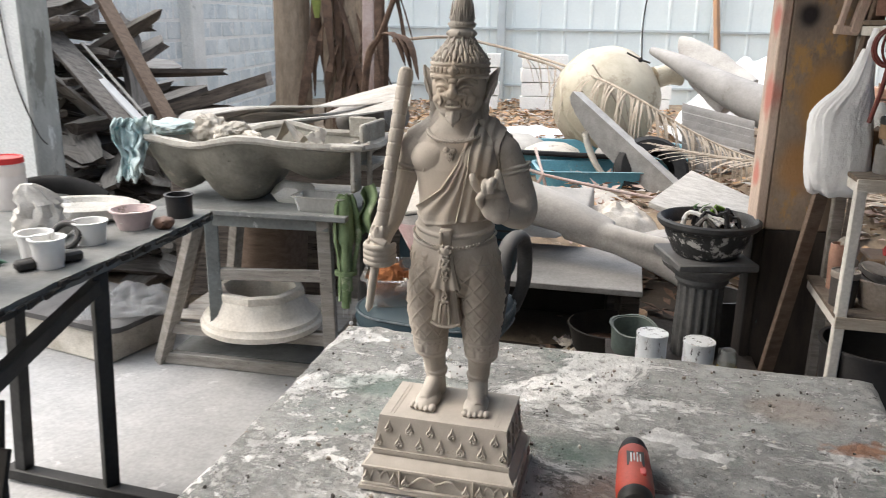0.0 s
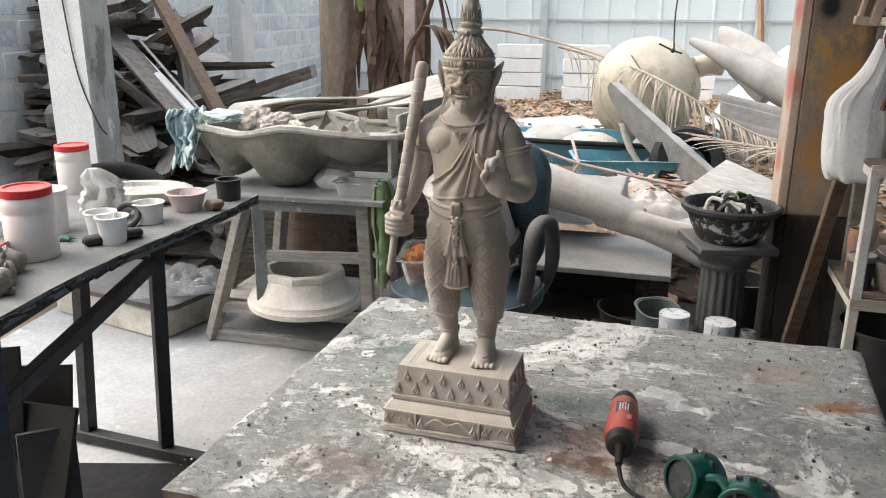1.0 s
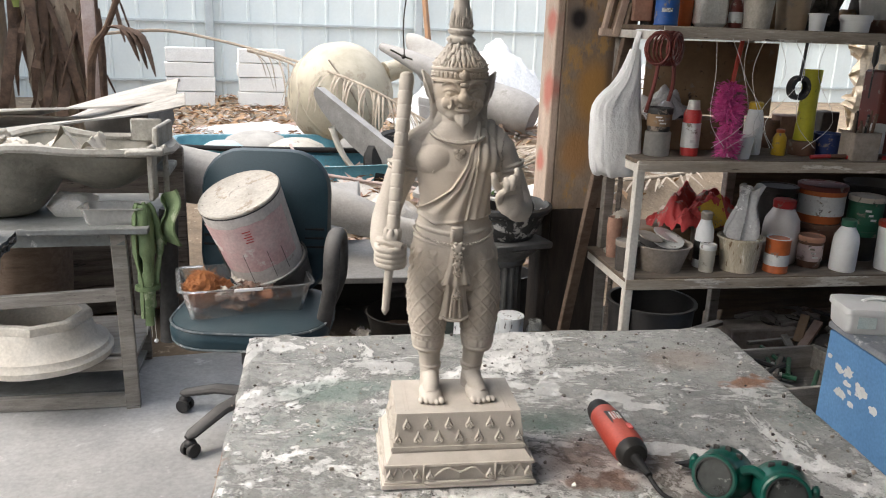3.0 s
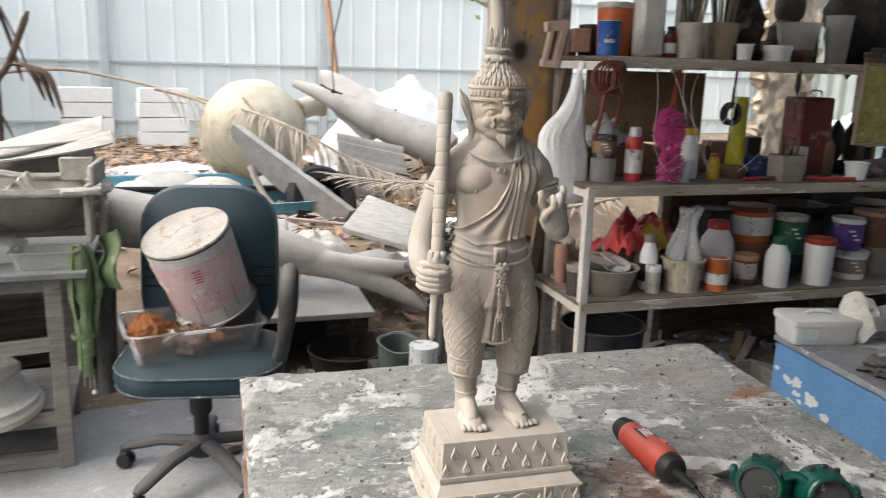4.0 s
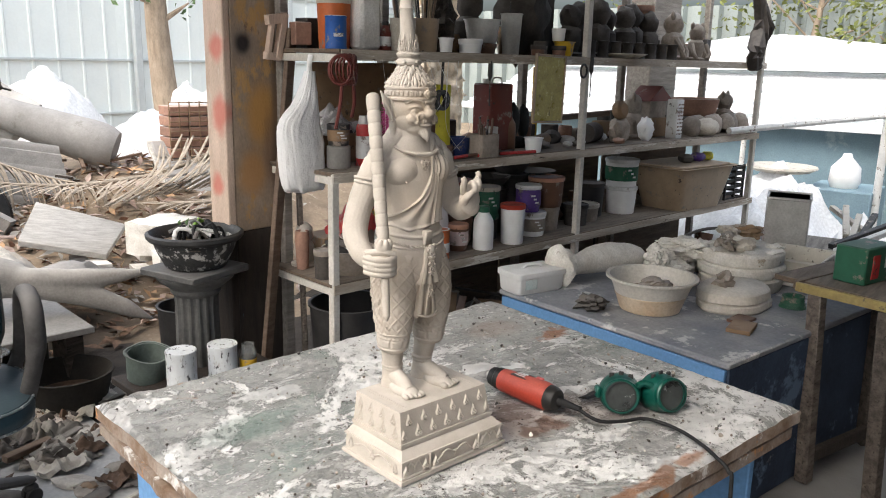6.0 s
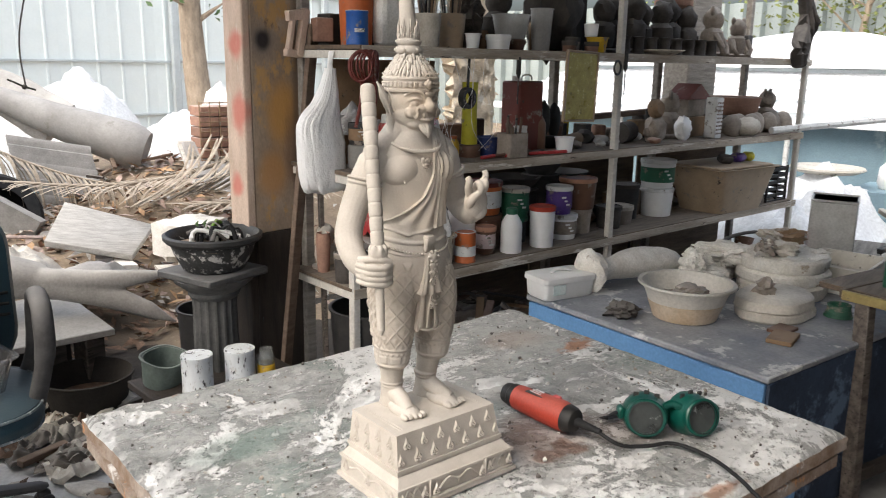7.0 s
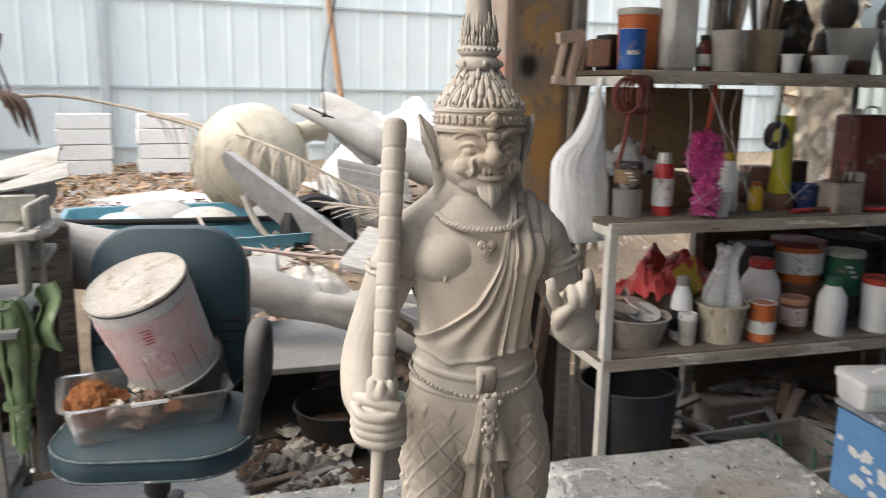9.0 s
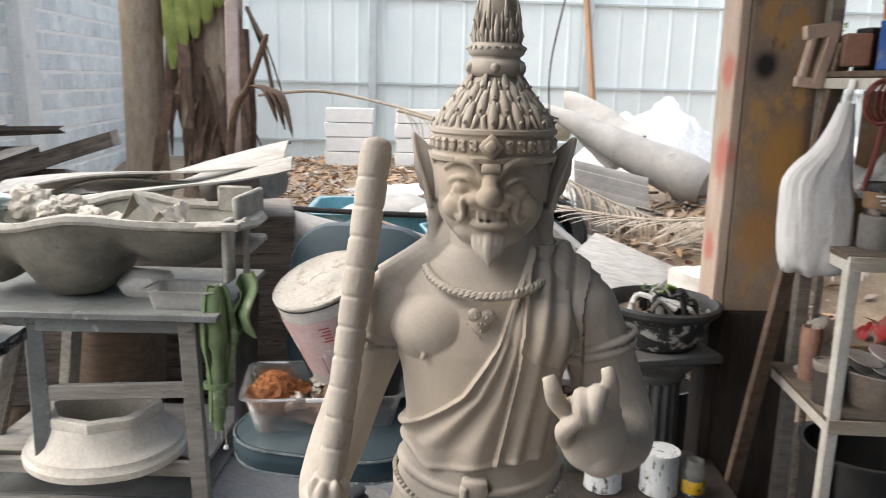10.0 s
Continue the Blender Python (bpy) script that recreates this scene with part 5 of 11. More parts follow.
        for i in range(8):
            j = (i + 1) % 8
            body.faces.new((lo[i], lo[j], hi[j], hi[i]))
            body.faces.new((hi[i], hi[j], ins[j], ins[i]))
        body.faces.new(ins)
        for (u, v) in ((0.0, 0.12), (-0.16, -0.02), (0.16, -0.02)):
            bead(0.085 * s + 0.0006, o + ax * (u * s) + uu * (v * s) + nv * 0.0016)
    nf = (0, -1, 0.21)
    fy = lambda zz: -0.0588 + 0.0098 * (zz - 0.0575) / 0.047
    for k in range(6):
        leaf((-0.0795 + 0.0318 * k, fy(0.086), 0.0860), (1, 0, 0), nf, 0.0165)
    for k in range(7):
        leaf((-0.0930 + 0.0310 * k, fy(0.065), 0.0650), (1, 0, 0), nf, 0.0180 if 0 < k < 6 else 0.0150)
    for sx in (-1, 1):
        xs_ = lambda zz: 0.1005 - 0.0055 * (zz - 0.0575) / 0.047
        for k in range(4):
            leaf((sx * xs_(0.086), -0.034 + 0.029 * k, 0.0860), (0, 1, 0), (sx, 0, 0.12), 0.0165)
            leaf((sx * xs_(0.065), -0.042 + 0.031 * k, 0.0650), (0, 1, 0), (sx, 0, 0.12), 0.0175)
    # lower panels: raised centre panel, corner leaves and scrolled swags
    for x0, x1, yy in ((-0.1145, -0.0560, -0.0768), (-0.0540, 0.0540, -0.0800), (0.0560, 0.1145, -0.0768)):
        add_box(body, (x1 - x0, 0.0050, 0.0046), ((x0 + x1) / 2, yy, 0.0078), None, 0.0008)
        for e in (0, 1):
            leaf((x0 + 0.0085 if e == 0 else x1 - 0.0085, yy - 0.0008, 0.0155), (1, 0, 0), (0, -1, 0), 0.0165)
        m_, hw = (x0 + x1) / 2, (x1 - x0) / 2 - 0.012
        c = []
        for k in range(25):
            t = -1 + k / 12
            c.append((m_ + hw * t, yy + 0.0012, 0.0275 - 0.0130 * abs(t) ** 4 - 0.0040 * math.cos(2 * math.pi * t) * (1 - abs(t) ** 4)))
        add_tube(body, c, 0.0017, 6)
        add_tube(body, [(m_, yy + 0.0010, 0.0235), (m_, yy + 0.0006, 0.0145)], [0.0026, 0.0006], 6)
    for xx in (-0.055, 0.055):
        add_box(body, (0.0030, 0.0070, 0.0330), (xx, -0.0770, 0.0200), None, 0.0006)
    for sx in (-1, 1):
        for k in range(3):
            leaf((sx * 0.1130, -0.060 + 0.060 * k, 0.0160), (0, 1, 0), (sx, 0, 0), 0.0150)
        add_tube(body, [(sx * 0.1128, -0.050 + 0.100 * k / 20, 0.0250 - 0.004 * math.cos(k / 20 * 4 * math.pi)) for k in range(21)], 0.0016, 6)
    for off in (0.006, 0.0095):
        for sx in (-1, 1):
            add_box(body, (0.0008, 0.095, 0.0010), (sx * (0.0905 - off * 1.6), 0.0095, 0.1072), None)
    return body


mark(m_clay, (-0.004, 0.03, 0.285), (0.115, 0.10, 0.095), (0.30, 0.240, 0.178), 0.55, 0.5)
mark(m_clay, (-0.005, 0.01, 0.585), (0.055, 0.06, 0.05), (0.40, 0.32, 0.235), 0.6, 0.5)
mark(m_clay, (-0.005, 0.0, 0.45), (0.09, 0.08, 0.08), (0.45, 0.375, 0.29), 0.5, 0.5)
me = mats(to_mesh(statue(), "statue", 50), m_clay)
st = new("statue", me)
st.matrix_basis = pose(0.103, 1.257, TT, 0, 0, -9.5)
tagged(st, "beige clay figure with tall crown and club on a stepped plinth", "statue")


# ---- tool, goggles and cable on the table ----
def rotary_tool():
    d = Vector((0.367, 1.124, 0)) - Vector((0.39, 1.313, 0))
    ang = math.degrees(math.atan2(d.y, d.x))
    t = thing("rotary_tool", "orange-red electric die grinder lying beside the statue", "power tool", (0.3785, 1.2185, TT + 0.0275), ang)
    def lay(prof, **kw):
        return lathe([(r, z) for r, z in prof], 24, m=R(0, 90), **kw)
    part("body", lay([(0.0215, -0.068), (0.0235, -0.064), (0.0245, -0.04), (0.0265, 0.0), (0.0275, 0.03), (0.0270, 0.045), (0.0250, 0.052)]), m_red, t)
    part("nose_cap", lay([(0.0140, -0.096), (0.0185, -0.094), (0.0200, -0.088), (0.0200, -0.080), (0.0225, -0.077), (0.0225, -0.0665)]), m_toolblack, t, "black ribbed nose cap")
    part("collet", lay([(0.004, -0.108), (0.0068, -0.107), (0.0068, -0.100), (0.009, -0.097), (0.009, -0.094)]), m_tin, t)
    part("rear_cap", lay([(0.0250, 0.0505), (0.0252, 0.053), (0.0240, 0.064), (0.0205, 0.071), (0.014, 0.074)]), m_toolblack, t, "black end cap")
    part("cord_sleeve", lay([(0.0085, 0.072), (0.0072, 0.090), (0.0050, 0.125)]), m_rubber, t, "ribbed rubber cord sleeve")
    lab = box((0.040, 0.0012, 0.026), (-0.018, 0, 0), 0.0004)
    for v in lab.verts:
        a = v.co.z / 0.0268
        rr = 0.0268 + (v.co.y > 0) * 0.0006
        v.co = Vector((v.co.x, rr * math.sin(a), rr * math.cos(a)))
    part("rating_plate", lab, m_ink, t, "black rating plate")
    for k in range(4):
        part("print_bar", box((0.026 - 0.005 * (k % 2), 0.0022, 0.0006), (-0.018, -0.0065 + 0.0045 * k, 0.0272 - 0.0008 * abs(k - 1.5)), 0), m_white, t)
    part("switch", box((0.016, 0.009, 0.005), (0.02, 0.010, 0.0255), 0.0015), m_redcap, t)
    return t


rotary_tool()


def goggles():
    g = thing("welding_goggles", "dark green welding goggles with round clear lenses lying on the table", "goggles", (0.497, 1.032, TT), -45.5)
    g.scale = (1.15, 1.15, 1.15)
    for sx in (-1, 1):
        dx = sx * 0.039
        yaw = 16 * sx
        mm = Matrix.Translation((dx, 0, 0.028)) @ R(0, 0, yaw) @ R(76, 0, 0)
        cup = lathe([(0.0335, -0.026), (0.0345, -0.024), (0.0330, -0.008), (0.0305, 0.004), (0.0285, 0.010), (0.0290, 0.0115), (0.0290, 0.019), (0.0270, 0.021), (0.0235, 0.021), (0.0235, 0.014),
                     (0.0255, 0.008), (0.0300, -0.010), (0.0310, -0.026)], 32, m=mm, cap0=False, cap1=False, sx=1.06)
        vs = cup.verts[:]
        n = 32
        for i in range(n):
            j = (i + 1) % n
            cup.faces.new((vs[i], vs[12 * n + i], vs[12 * n + j], vs[j]))
        c = part("eye_cup", cup, m_green, g)
        part("lens", lathe([(0.0236, 0.0155), (0.0236, 0.0175)], 32, m=mm), m_lens, c, "scratched clear round lens")
        rim = bmn()
        add_lathe(rim, [(0.0236, 0.0172), (0.0250, 0.0168), (0.0254, 0.0215), (0.0232, 0.0218)], 32, m=mm, cap0=False, cap1=False)
        part("lens_ring", rim, m_toolblack, c)
        vent = bmn()
        for k in range(3):
            a = radians(90 + (k - 1) * 28)
            add_box(vent, (0.008, 0.004, 0.012), tuple(mm @ Vector((0.0335 * math.cos(a), 0.0325 * math.sin(a), -0.008))), R(0, 0, yaw), 0.001)
        part("vent", vent, m_blackpl, c)
        lug = box((0.010, 0.016, 0.020), (dx + sx * 0.036, 0.012, 0.030), 0.003)
        part("strap_lug", lug, m_green, g)
    part("bridge", tube(curve_pts([(-0.016, -0.004, 0.042), (0, -0.001, 0.048), (0.016, -0.004, 0.042)], 5), 0.0062, 8), m_green, g)
    part("strap", tube(curve_pts([(-0.078, 0.012, 0.030), (-0.094, 0.020, 0.018), (-0.090, 0.040, 0.006), (-0.05, 0.056, 0.004), (0.02, 0.050, 0.004), (0.070, 0.030, 0.010), (0.078, 0.014, 0.028)], 6), 0.007, 8, flat=0.25), m_rubber, g, "black elastic strap")
    return g


goggles()
c = curve_pts([(0.3635, 1.098, TT + 0.026), (0.372, 1.060, TT + 0.012), (0.410, 1.030, TT + 0.007), (0.446, 1.006, TT + 0.007), (0.452, 0.970, TT + 0.007), (0.441, 0.925, TT + 0.007), (0.412, 0.878, TT + 0.008), (0.385, 0.845, TT + 0.008), (0.372, 0.818, TT - 0.004), (0.366, 0.808, TT - 0.05), (0.360, 0.80, TT - 0.45), (0.60, 0.70, 0.02)], 8)
solid("power_cable", tube(c, 0.0034, 10), m_rubber, "thin black rubber power cable running off the table edge", "cable")


# ---- bench on the left ----
BZ = 0.95
bench = thing("metal_bench", "black steel frame bench with a dusty worn plywood top", "bench", (0, 0, 0))


def bench_top():
    """A worn board with a chipped, layered right edge."""
    b = bmn()
    n = 60
    le, re_ = [], []
    for k in range(n + 1):
        t = k / n
        y = 1.05 + (2.585 - 1.05) * t
        xr = -0.875 + 0.115 * smooth(0.35, 1.0, t) + 0.006 * noise.noise((0, y * 30, 1)) + 0.004 * noise.noise((0, y * 80, 5))
        xl = -1.72 + 0.35 * t
        le.append((xl, y + 0.10 * t))
        re_.append((xr, y))
    for z0, z1, off in ((BZ - 0.012, BZ, 0.0), (BZ - 0.028, BZ - 0.013, 0.006)):
        rows = []
        for k in range(n + 1):
            o = off * noise.noise((3, re_[k][1] * 22, 2)) + off * 0.3
            rows.append([(le[k][0], le[k][1], z0), (re_[k][0] + o, re_[k][1], z0), (re_[k][0] + o, re_[k][1], z1), (le[k][0], le[k][1], z1)])
        add_rings(b, rows)
    return b


er_ = random.Random(5)
for k in range(46):
    t = (k + er_.random()) / 46
    y = 1.05 + 1.535 * t
    x = -0.875 + 0.115 * smooth(0.35, 1.0, t)
    part("splinter", box((er_.uniform(0.004, 0.012), er_.uniform(0.02, 0.06), er_.uniform(0.006, 0.016)), (x + er_.uniform(0.0, 0.005), y, BZ - er_.uniform(0.006, 0.024)), 0.001, R(er_.uniform(-6, 6), 0, er_.uniform(-12, 6))), m_postblack, bench)
part("top_board", bench_top(), [m_benchtop], bench, "dusty grey plywood top with a chipped edge")


def bar(p, q, w=0.045, h=0.045):
    return beam(p, q, w, h, 0.003)


for p, q in (((-1.10, 2.41, 0.0), (-1.00, 2.30, BZ - 0.03)), ((-1.44, 2.47, 0.0), (-1.36, 2.45, BZ - 0.03)), ((-1.00, 1.46, 0.0), (-0.93, 1.42, BZ - 0.03)), ((-1.55, 1.5, 0.0), (-1.55, 1.5, BZ - 0.03))):
    part("leg", bar(p, q), m_black, bench)
part("foot_bar", bar((-1.50, 2.475, 0.03), (-0.80, 2.33, 0.03), 0.05, 0.04), m_black, bench)
part("brace", bar((-1.02, 2.32, 0.78), (-0.96, 1.42, 0.70), 0.035, 0.045), m_black, bench)
part("top_rail", bar((-0.99, 2.30, BZ - 0.05), (-0.93, 1.30, BZ - 0.05), 0.04, 0.04), m_black, bench)
part("end_rail", bar((-1.00, 2.31, BZ - 0.05), (-1.38, 2.46, BZ - 0.05), 0.04, 0.04), m_black, bench)


def screw_jar(loc, r, h, label, capmat, cap_h=0.03):
    t = thing("plastic_jar", label, "jar", loc, rnd.uniform(0, 360), "jars on the bench")
    part("jar_body", lathe([(r * 0.93, 0), (r, 0.006), (r, h * 0.62), (r * 0.97, h * 0.64), (r * 0.97, h * 0.68), (r, h * 0.70), (r, h * 0.84), (r * 0.9, h * 0.90), (r * 0.9, h * 0.95)], 36), m_jar, t)
    if capmat:
        c = bmn()
        add_lathe(c, [(r * 0.95, h * 0.88), (r * 0.99, h * 0.885), (r * 0.99, h * 0.99), (r * 0.95, h), (r * 0.80, h), (r * 0.78, h - 0.004), (0.002, h - 0.004)], 48)
        part("cap", c, capmat, t, "ribbed red screw cap")
    return t


screw_jar((-1.065, 1.80, BZ), 0.062, 0.185, "large milky plastic jar with red cap and brown smears", m_redcap)
screw_jar((-1.40, 2.53, BZ), 0.056, 0.165, "milky plastic jar with red cap beside the pillar", m_redcap)


def open_tub(name, loc, r0, r1, h, m, label, cat, wall=0.003, lip=0.004, seg=32, fill=None, fz=0.7, group="", wob=0.0):
    t = thing(name, label, cat, loc, rnd.uniform(0, 360), group)
    part("vessel", lathe([(r0, 0), (r0 + (r1 - r0) * 0.9, h * 0.9), (r1, h - lip), (r1 + lip, h - lip), (r1 + lip, h), (r1 - wall, h), (r0 + (r1 - r0) * 0.6 - wall, h * 0.6), (r0 - wall, wall * 1.5)], seg, wob=wob, seed=loc[0]), m, t)
    if fill:
        rr = r0 + (r1 - r0) * fz - wall * 1.2
        b = bmn()
        add_lathe(b, [(rr * 0.98, h * fz - 0.012), (rr, h * fz), (rr * 0.6, h * fz + 0.004), (0.001, h * fz + 0.002)], 20, wob=0.05, seed=2)
        part("filling", b, fill, t, "dried plaster inside")
    return t


open_tub("plastic_tub", (-1.175, 2.02, BZ), 0.058, 0.062, 0.125, m_whitepl, "tall cloudy white tub, open, on the bench", "tub", fill=m_plaster, fz=0.5)
open_tub("plastic_cup", (-0.935, 1.955, BZ), 0.033, 0.041, 0.075, m_whitepl, "small white plaster-mixing cup", "cup", group="plaster cups", fill=m_plaster, fz=0.4)
open_tub("plastic_cup", (-0.985, 1.985, BZ), 0.033, 0.041, 0.078, m_whitepl, "small white plaster-mixing cup", "cup", group="plaster cups", fill=m_plaster, fz=0.4)
open_tub("plastic_cup", (-0.945, 2.175, BZ), 0.038, 0.044, 0.062, m_whitepl, "small white plaster-mixing cup", "cup", group="plaster cups", fill=m_plaster, fz=0.5)
m_packet = tint("bright green print", (0.22, 0.42, 0.05))
m_pinkpl = tint("pale pink plastic", (0.66, 0.53, 0.52), dust=0.2)
open_tub("pink_bowl", (-0.905, 2.345, BZ), 0.042, 0.062, 0.058, m_pinkpl, "pale pink plastic bowl with plaster residue", "bowl", fill=m_plaster, fz=0.6)
open_tub("black_cup", (-0.83, 2.50, BZ), 0.038, 0.041, 0.07, m_blackpl, "short black plastic cup at the bench end", "cup", wall=0.004)
solid("clay_lump", blob(0.028, scale=(1.1, 0.8, 0.7), sub=3, rough=0.25, seed=4), m_brown, "dark reddish brown lump of clay", "clay", (-0.815, 2.345, BZ + 0.018))
solid("pin_hammer", beam((-0.99, 1.90, BZ + 0.014), (-0.89, 2.025, BZ + 0.014), 0.034, 0.026, 0.007), m_blackpl, "black sanding block at the bench edge", "tool")
# plaster sack, folded over at the top
bm = bmn()
rows = []
for z, w, d, ox in ((0, 0.050, 0.042, 0), (0.006, 0.066, 0.054, 0), (0.02, 0.071, 0.056, 0), (0.035, 0.070, 0.056, 0), (0.05, 0.072, 0.056, 0), (0.065, 0.067, 0.052, 0.003), (0.08, 0.066, 0.048, 0.004), (0.09, 0.058, 0.044, 0.003), (0.10, 0.056, 0.040, 0.002), (0.112, 0.050, 0.032, -0.004), (0.122, 0.046, 0.026, -0.008), (0.132, 0.042, 0.024, -0.012), (0.144, 0.032, 0.020, -0.018), (0.154, 0.018, 0.012, -0.022)):
    ring = []
    for k in range(40):
        a = 2 * math.pi * k / 40
        pl = 1 + 0.30 * noise.noise((math.cos(a) * 2.1, math.sin(a) * 2.1, z * 22)) - 0.30 * abs(noise.noise((math.cos(a) * 3.2, math.sin(a) * 3.2, z * 40))) + 0.12 * noise.noise((math.cos(a) * 7, math.sin(a) * 7, z * 90)) + 0.10 * math.sin(9 * a + z * 30) * smooth(0.05, 0.12, z)
        ring.append((w * pl * math.cos(a) + ox, d * pl * math.sin(a), z))
    rows.append(ring)
add_rings(bm, rows)
m_sackcloth = mat("dusty woven sack", (0.62, 0.60, 0.56), (0.50, 0.48, 0.44), scale=9, rough=0.8, bump=0.3, fine=240, spots=[((0.40, 0.37, 0.33), 0.64, 12.0)])
sack = thing("plaster_sack", "crumpled grey-white sack of plaster folded shut", "sack", (-1.10, 2.20, BZ), 25)
part("sack_body", bm, m_sackcloth, sack)
part("blue_clip", box((0.018, 0.03, 0.022), (0.03, -0.06, 0.02), 0.004), m_navy, sack, "small navy clip")
solid("wire_roll", tube([(0.035 * math.cos(a), 0.035 * math.sin(a) * 0.5, 0.03 + 0.03 * math.sin(a)) for a in [2 * math.pi * k / 20 for k in range(21)]], 0.009, 8), m_armgrey, "small grey hose ring", "hose", (-0.99, 2.13, BZ))
m_dish = mat("crusted plaster dish", (0.52, 0.51, 0.475), (0.40, 0.385, 0.35), scale=9, rough=0.9, bump=0.4, fine=140, spots=[((0.70, 0.69, 0.66), 0.56, 8.0), ((0.20, 0.18, 0.155), 0.62, 14.0)])
# round plaster mould, leaning disc and dark backrest behind it
solid("round_mould", lathe([(0.150, 0.0), (0.162, 0.008), (0.164, 0.034), (0.150, 0.040), (0.118, 0.038), (0.108, 0.024), (0.05, 0.020), (0.001, 0.019)], 64, wob=0.05, seed=2), m_dish, "round plaster mould, shallow dish with grey crust", "mould", (-1.125, 2.475, BZ), rx=-4)
solid("rubber_arc", tube(curve_pts([(-0.17, 0, 0), (-0.10, 0.01, 0.035), (0, 0.015, 0.048), (0.10, 0.01, 0.032), (0.16, 0, 0)], 5), 0.014, 8, flat=2.2), m_rubber, "dark rubber backrest rim behind the mould", "cushion", (-1.30, 2.62, BZ + 0.01), 8)
solid("green_scrap", blob(0.02, scale=(1.4, 0.7, 0.5), sub=2, rough=0.5), m_cgreen, "crumpled green plastic scrap on the bench", "scrap", (-1.075, 1.945, BZ + 0.008))


def clay_animal(loc, rot, s):
    b = bmn()
    add_blob(b, 0.032 * s, at=(0, 0, 0.026 * s), sub=3, rough=0.2, seed=loc[0], scale=(0.8, 1.2, 0.9))
    add_blob(b, 0.020 * s, at=(0, -0.030 * s, 0.055 * s), sub=3, rough=0.15, seed=loc[1])
    for sx in (-1, 1):
        add_blob(b, 0.009 * s, at=(sx * 0.013 * s, -0.026 * s, 0.074 * s), sub=2, rough=0.1, scale=(0.7, 0.6, 1.2))
        add_blob(b, 0.010 * s, at=(sx * 0.018 * s, -0.026 * s, 0.010 * s), sub=2, rough=0.1)
    return solid("clay_figurine", b, m_claygrey, "small rough brown clay animal figurine", "figurine", loc, rot, "clay animals")


clay_animal((-1.00, 1.595, BZ), 20, 1.0)
clay_animal((-1.035, 1.665, BZ), -30, 1.05)
clay_animal((-0.965, 1.53, BZ), 60, 0.9)
bm = bmn()
add_sheet(bm, 0.16, 0.12, lambda u, v: 0.02 + 0.055 * u * (1 - 0.4 * v), 8, 8, 0.004)
solid("red_scraper", bm, m_red, "bright red plastic scraper", "tool", (-1.14, 1.67, BZ), 30)
solid("white_tray", (lambda b: (add_tray(b, 0.22, 0.16, 0.05, 0.02), b)[1])(bmn()), m_whitepl, "shallow white plastic tray", "tray", (-1.33, 2.02, BZ), 20)

# below the bench: foam slab, cushion, film, leaning boards
solid("foam_slab", box((0.80, 0.42, 0.155), (0, 0, 0.078), 0.012), m_oldplaster, "yellowed block of foam on the floor", "foam", (-1.905, 3.73, 0.0), -21)
bm = bmn()
add_rings(bm, [rounded_ring(w, d, 0.07, z) for w, d, z in ((0.70, 0.40, 0.0), (0.80, 0.48, 0.02), (0.80, 0.48, 0.045), (0.74, 0.43, 0.065), (0.5, 0.25, 0.075))])
solid("seat_cushion", bm, m_armgrey, "dusty dark grey seat cushion on the foam block", "cushion", (-1.83, 3.68, 0.158), -19)


def crumpled(w, d, h, seed, nx=22, ny=22):
    b = bmn()
    add_sheet(b, w, d, lambda u, v: h * (0.15 + abs(noise.noise((u * 3 + seed, v * 3, 1))) * 1.2 + 0.5 * abs(noise.noise((u * 8, v * 8 + seed, 4)))) * math.sin(math.pi * min(1, max(0, u))) ** 0.5 * math.sin(math.pi * min(1, max(0, v))) ** 0.5, nx, ny, 0.0015)
    return b


solid("plastic_film", crumpled(0.42, 0.36, 0.12, 3, 40, 40), m_clearfilm, "crumpled clear plastic film on the cushion", "plastic sheet", (-1.58, 3.58, 0.235), 20)
for k, (x, y, w, h, lean, rz) in enumerate(((-1.33, 2.02, 0.30, 0.52, 18, 12), (-1.26, 1.94, 0.22, 0.44, 22, -4), (-1.40, 1.95, 0.26, 0.60, 14, 20), (-1.19, 1.99, 0.16, 0.36, 12, 30))):
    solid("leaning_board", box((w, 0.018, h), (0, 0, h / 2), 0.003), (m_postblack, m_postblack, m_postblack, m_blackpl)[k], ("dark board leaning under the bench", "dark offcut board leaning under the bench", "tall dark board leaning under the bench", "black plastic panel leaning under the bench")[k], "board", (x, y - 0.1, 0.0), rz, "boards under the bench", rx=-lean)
solid("rubber_mat", box((0.7, 0.6, 0.008), (0, 0, 0.006), 0.002), m_rubber, "dark rubber mat on the floor", "mat", (-1.05, 2.05, 0.0), 8)

# ---- trestle stand with the big mould ----
stand = thing("trestle_stand", "grey weathered wooden trestle stand with a lower shelf", "stand", (0, 0, 0))
part("top_board", box((0.86, 0.62, 0.022), (-0.84, 3.50, 0.789), 0.003, R(0, 0, -6)), m_bluewood, stand, "dusty blue-grey top board")
part("front_rail", beam((-1.12, 3.29, 0.745), (-0.53, 3.245, 0.745), 0.03, 0.055), m_bluewood, stand)
for p, q in (((-1.39, 3.47, 0.0), (-1.10, 3.28, 0.735)), ((-0.555, 3.36, 0.0), (-0.555, 3.25, 0.775)), ((-1.18, 3.78, 0.0), (-1.06, 3.72, 0.775)), ((-0.53, 3.85, 0.0), (-0.53, 3.78, 0.775))):
    part("leg", beam(p, q, 0.055, 0.05), m_greywood, stand)
part("inner_leg", beam((-1.05, 3.31, 0.22), (-1.04, 3.285, 0.775), 0.055, 0.045), m_bluewood, stand)
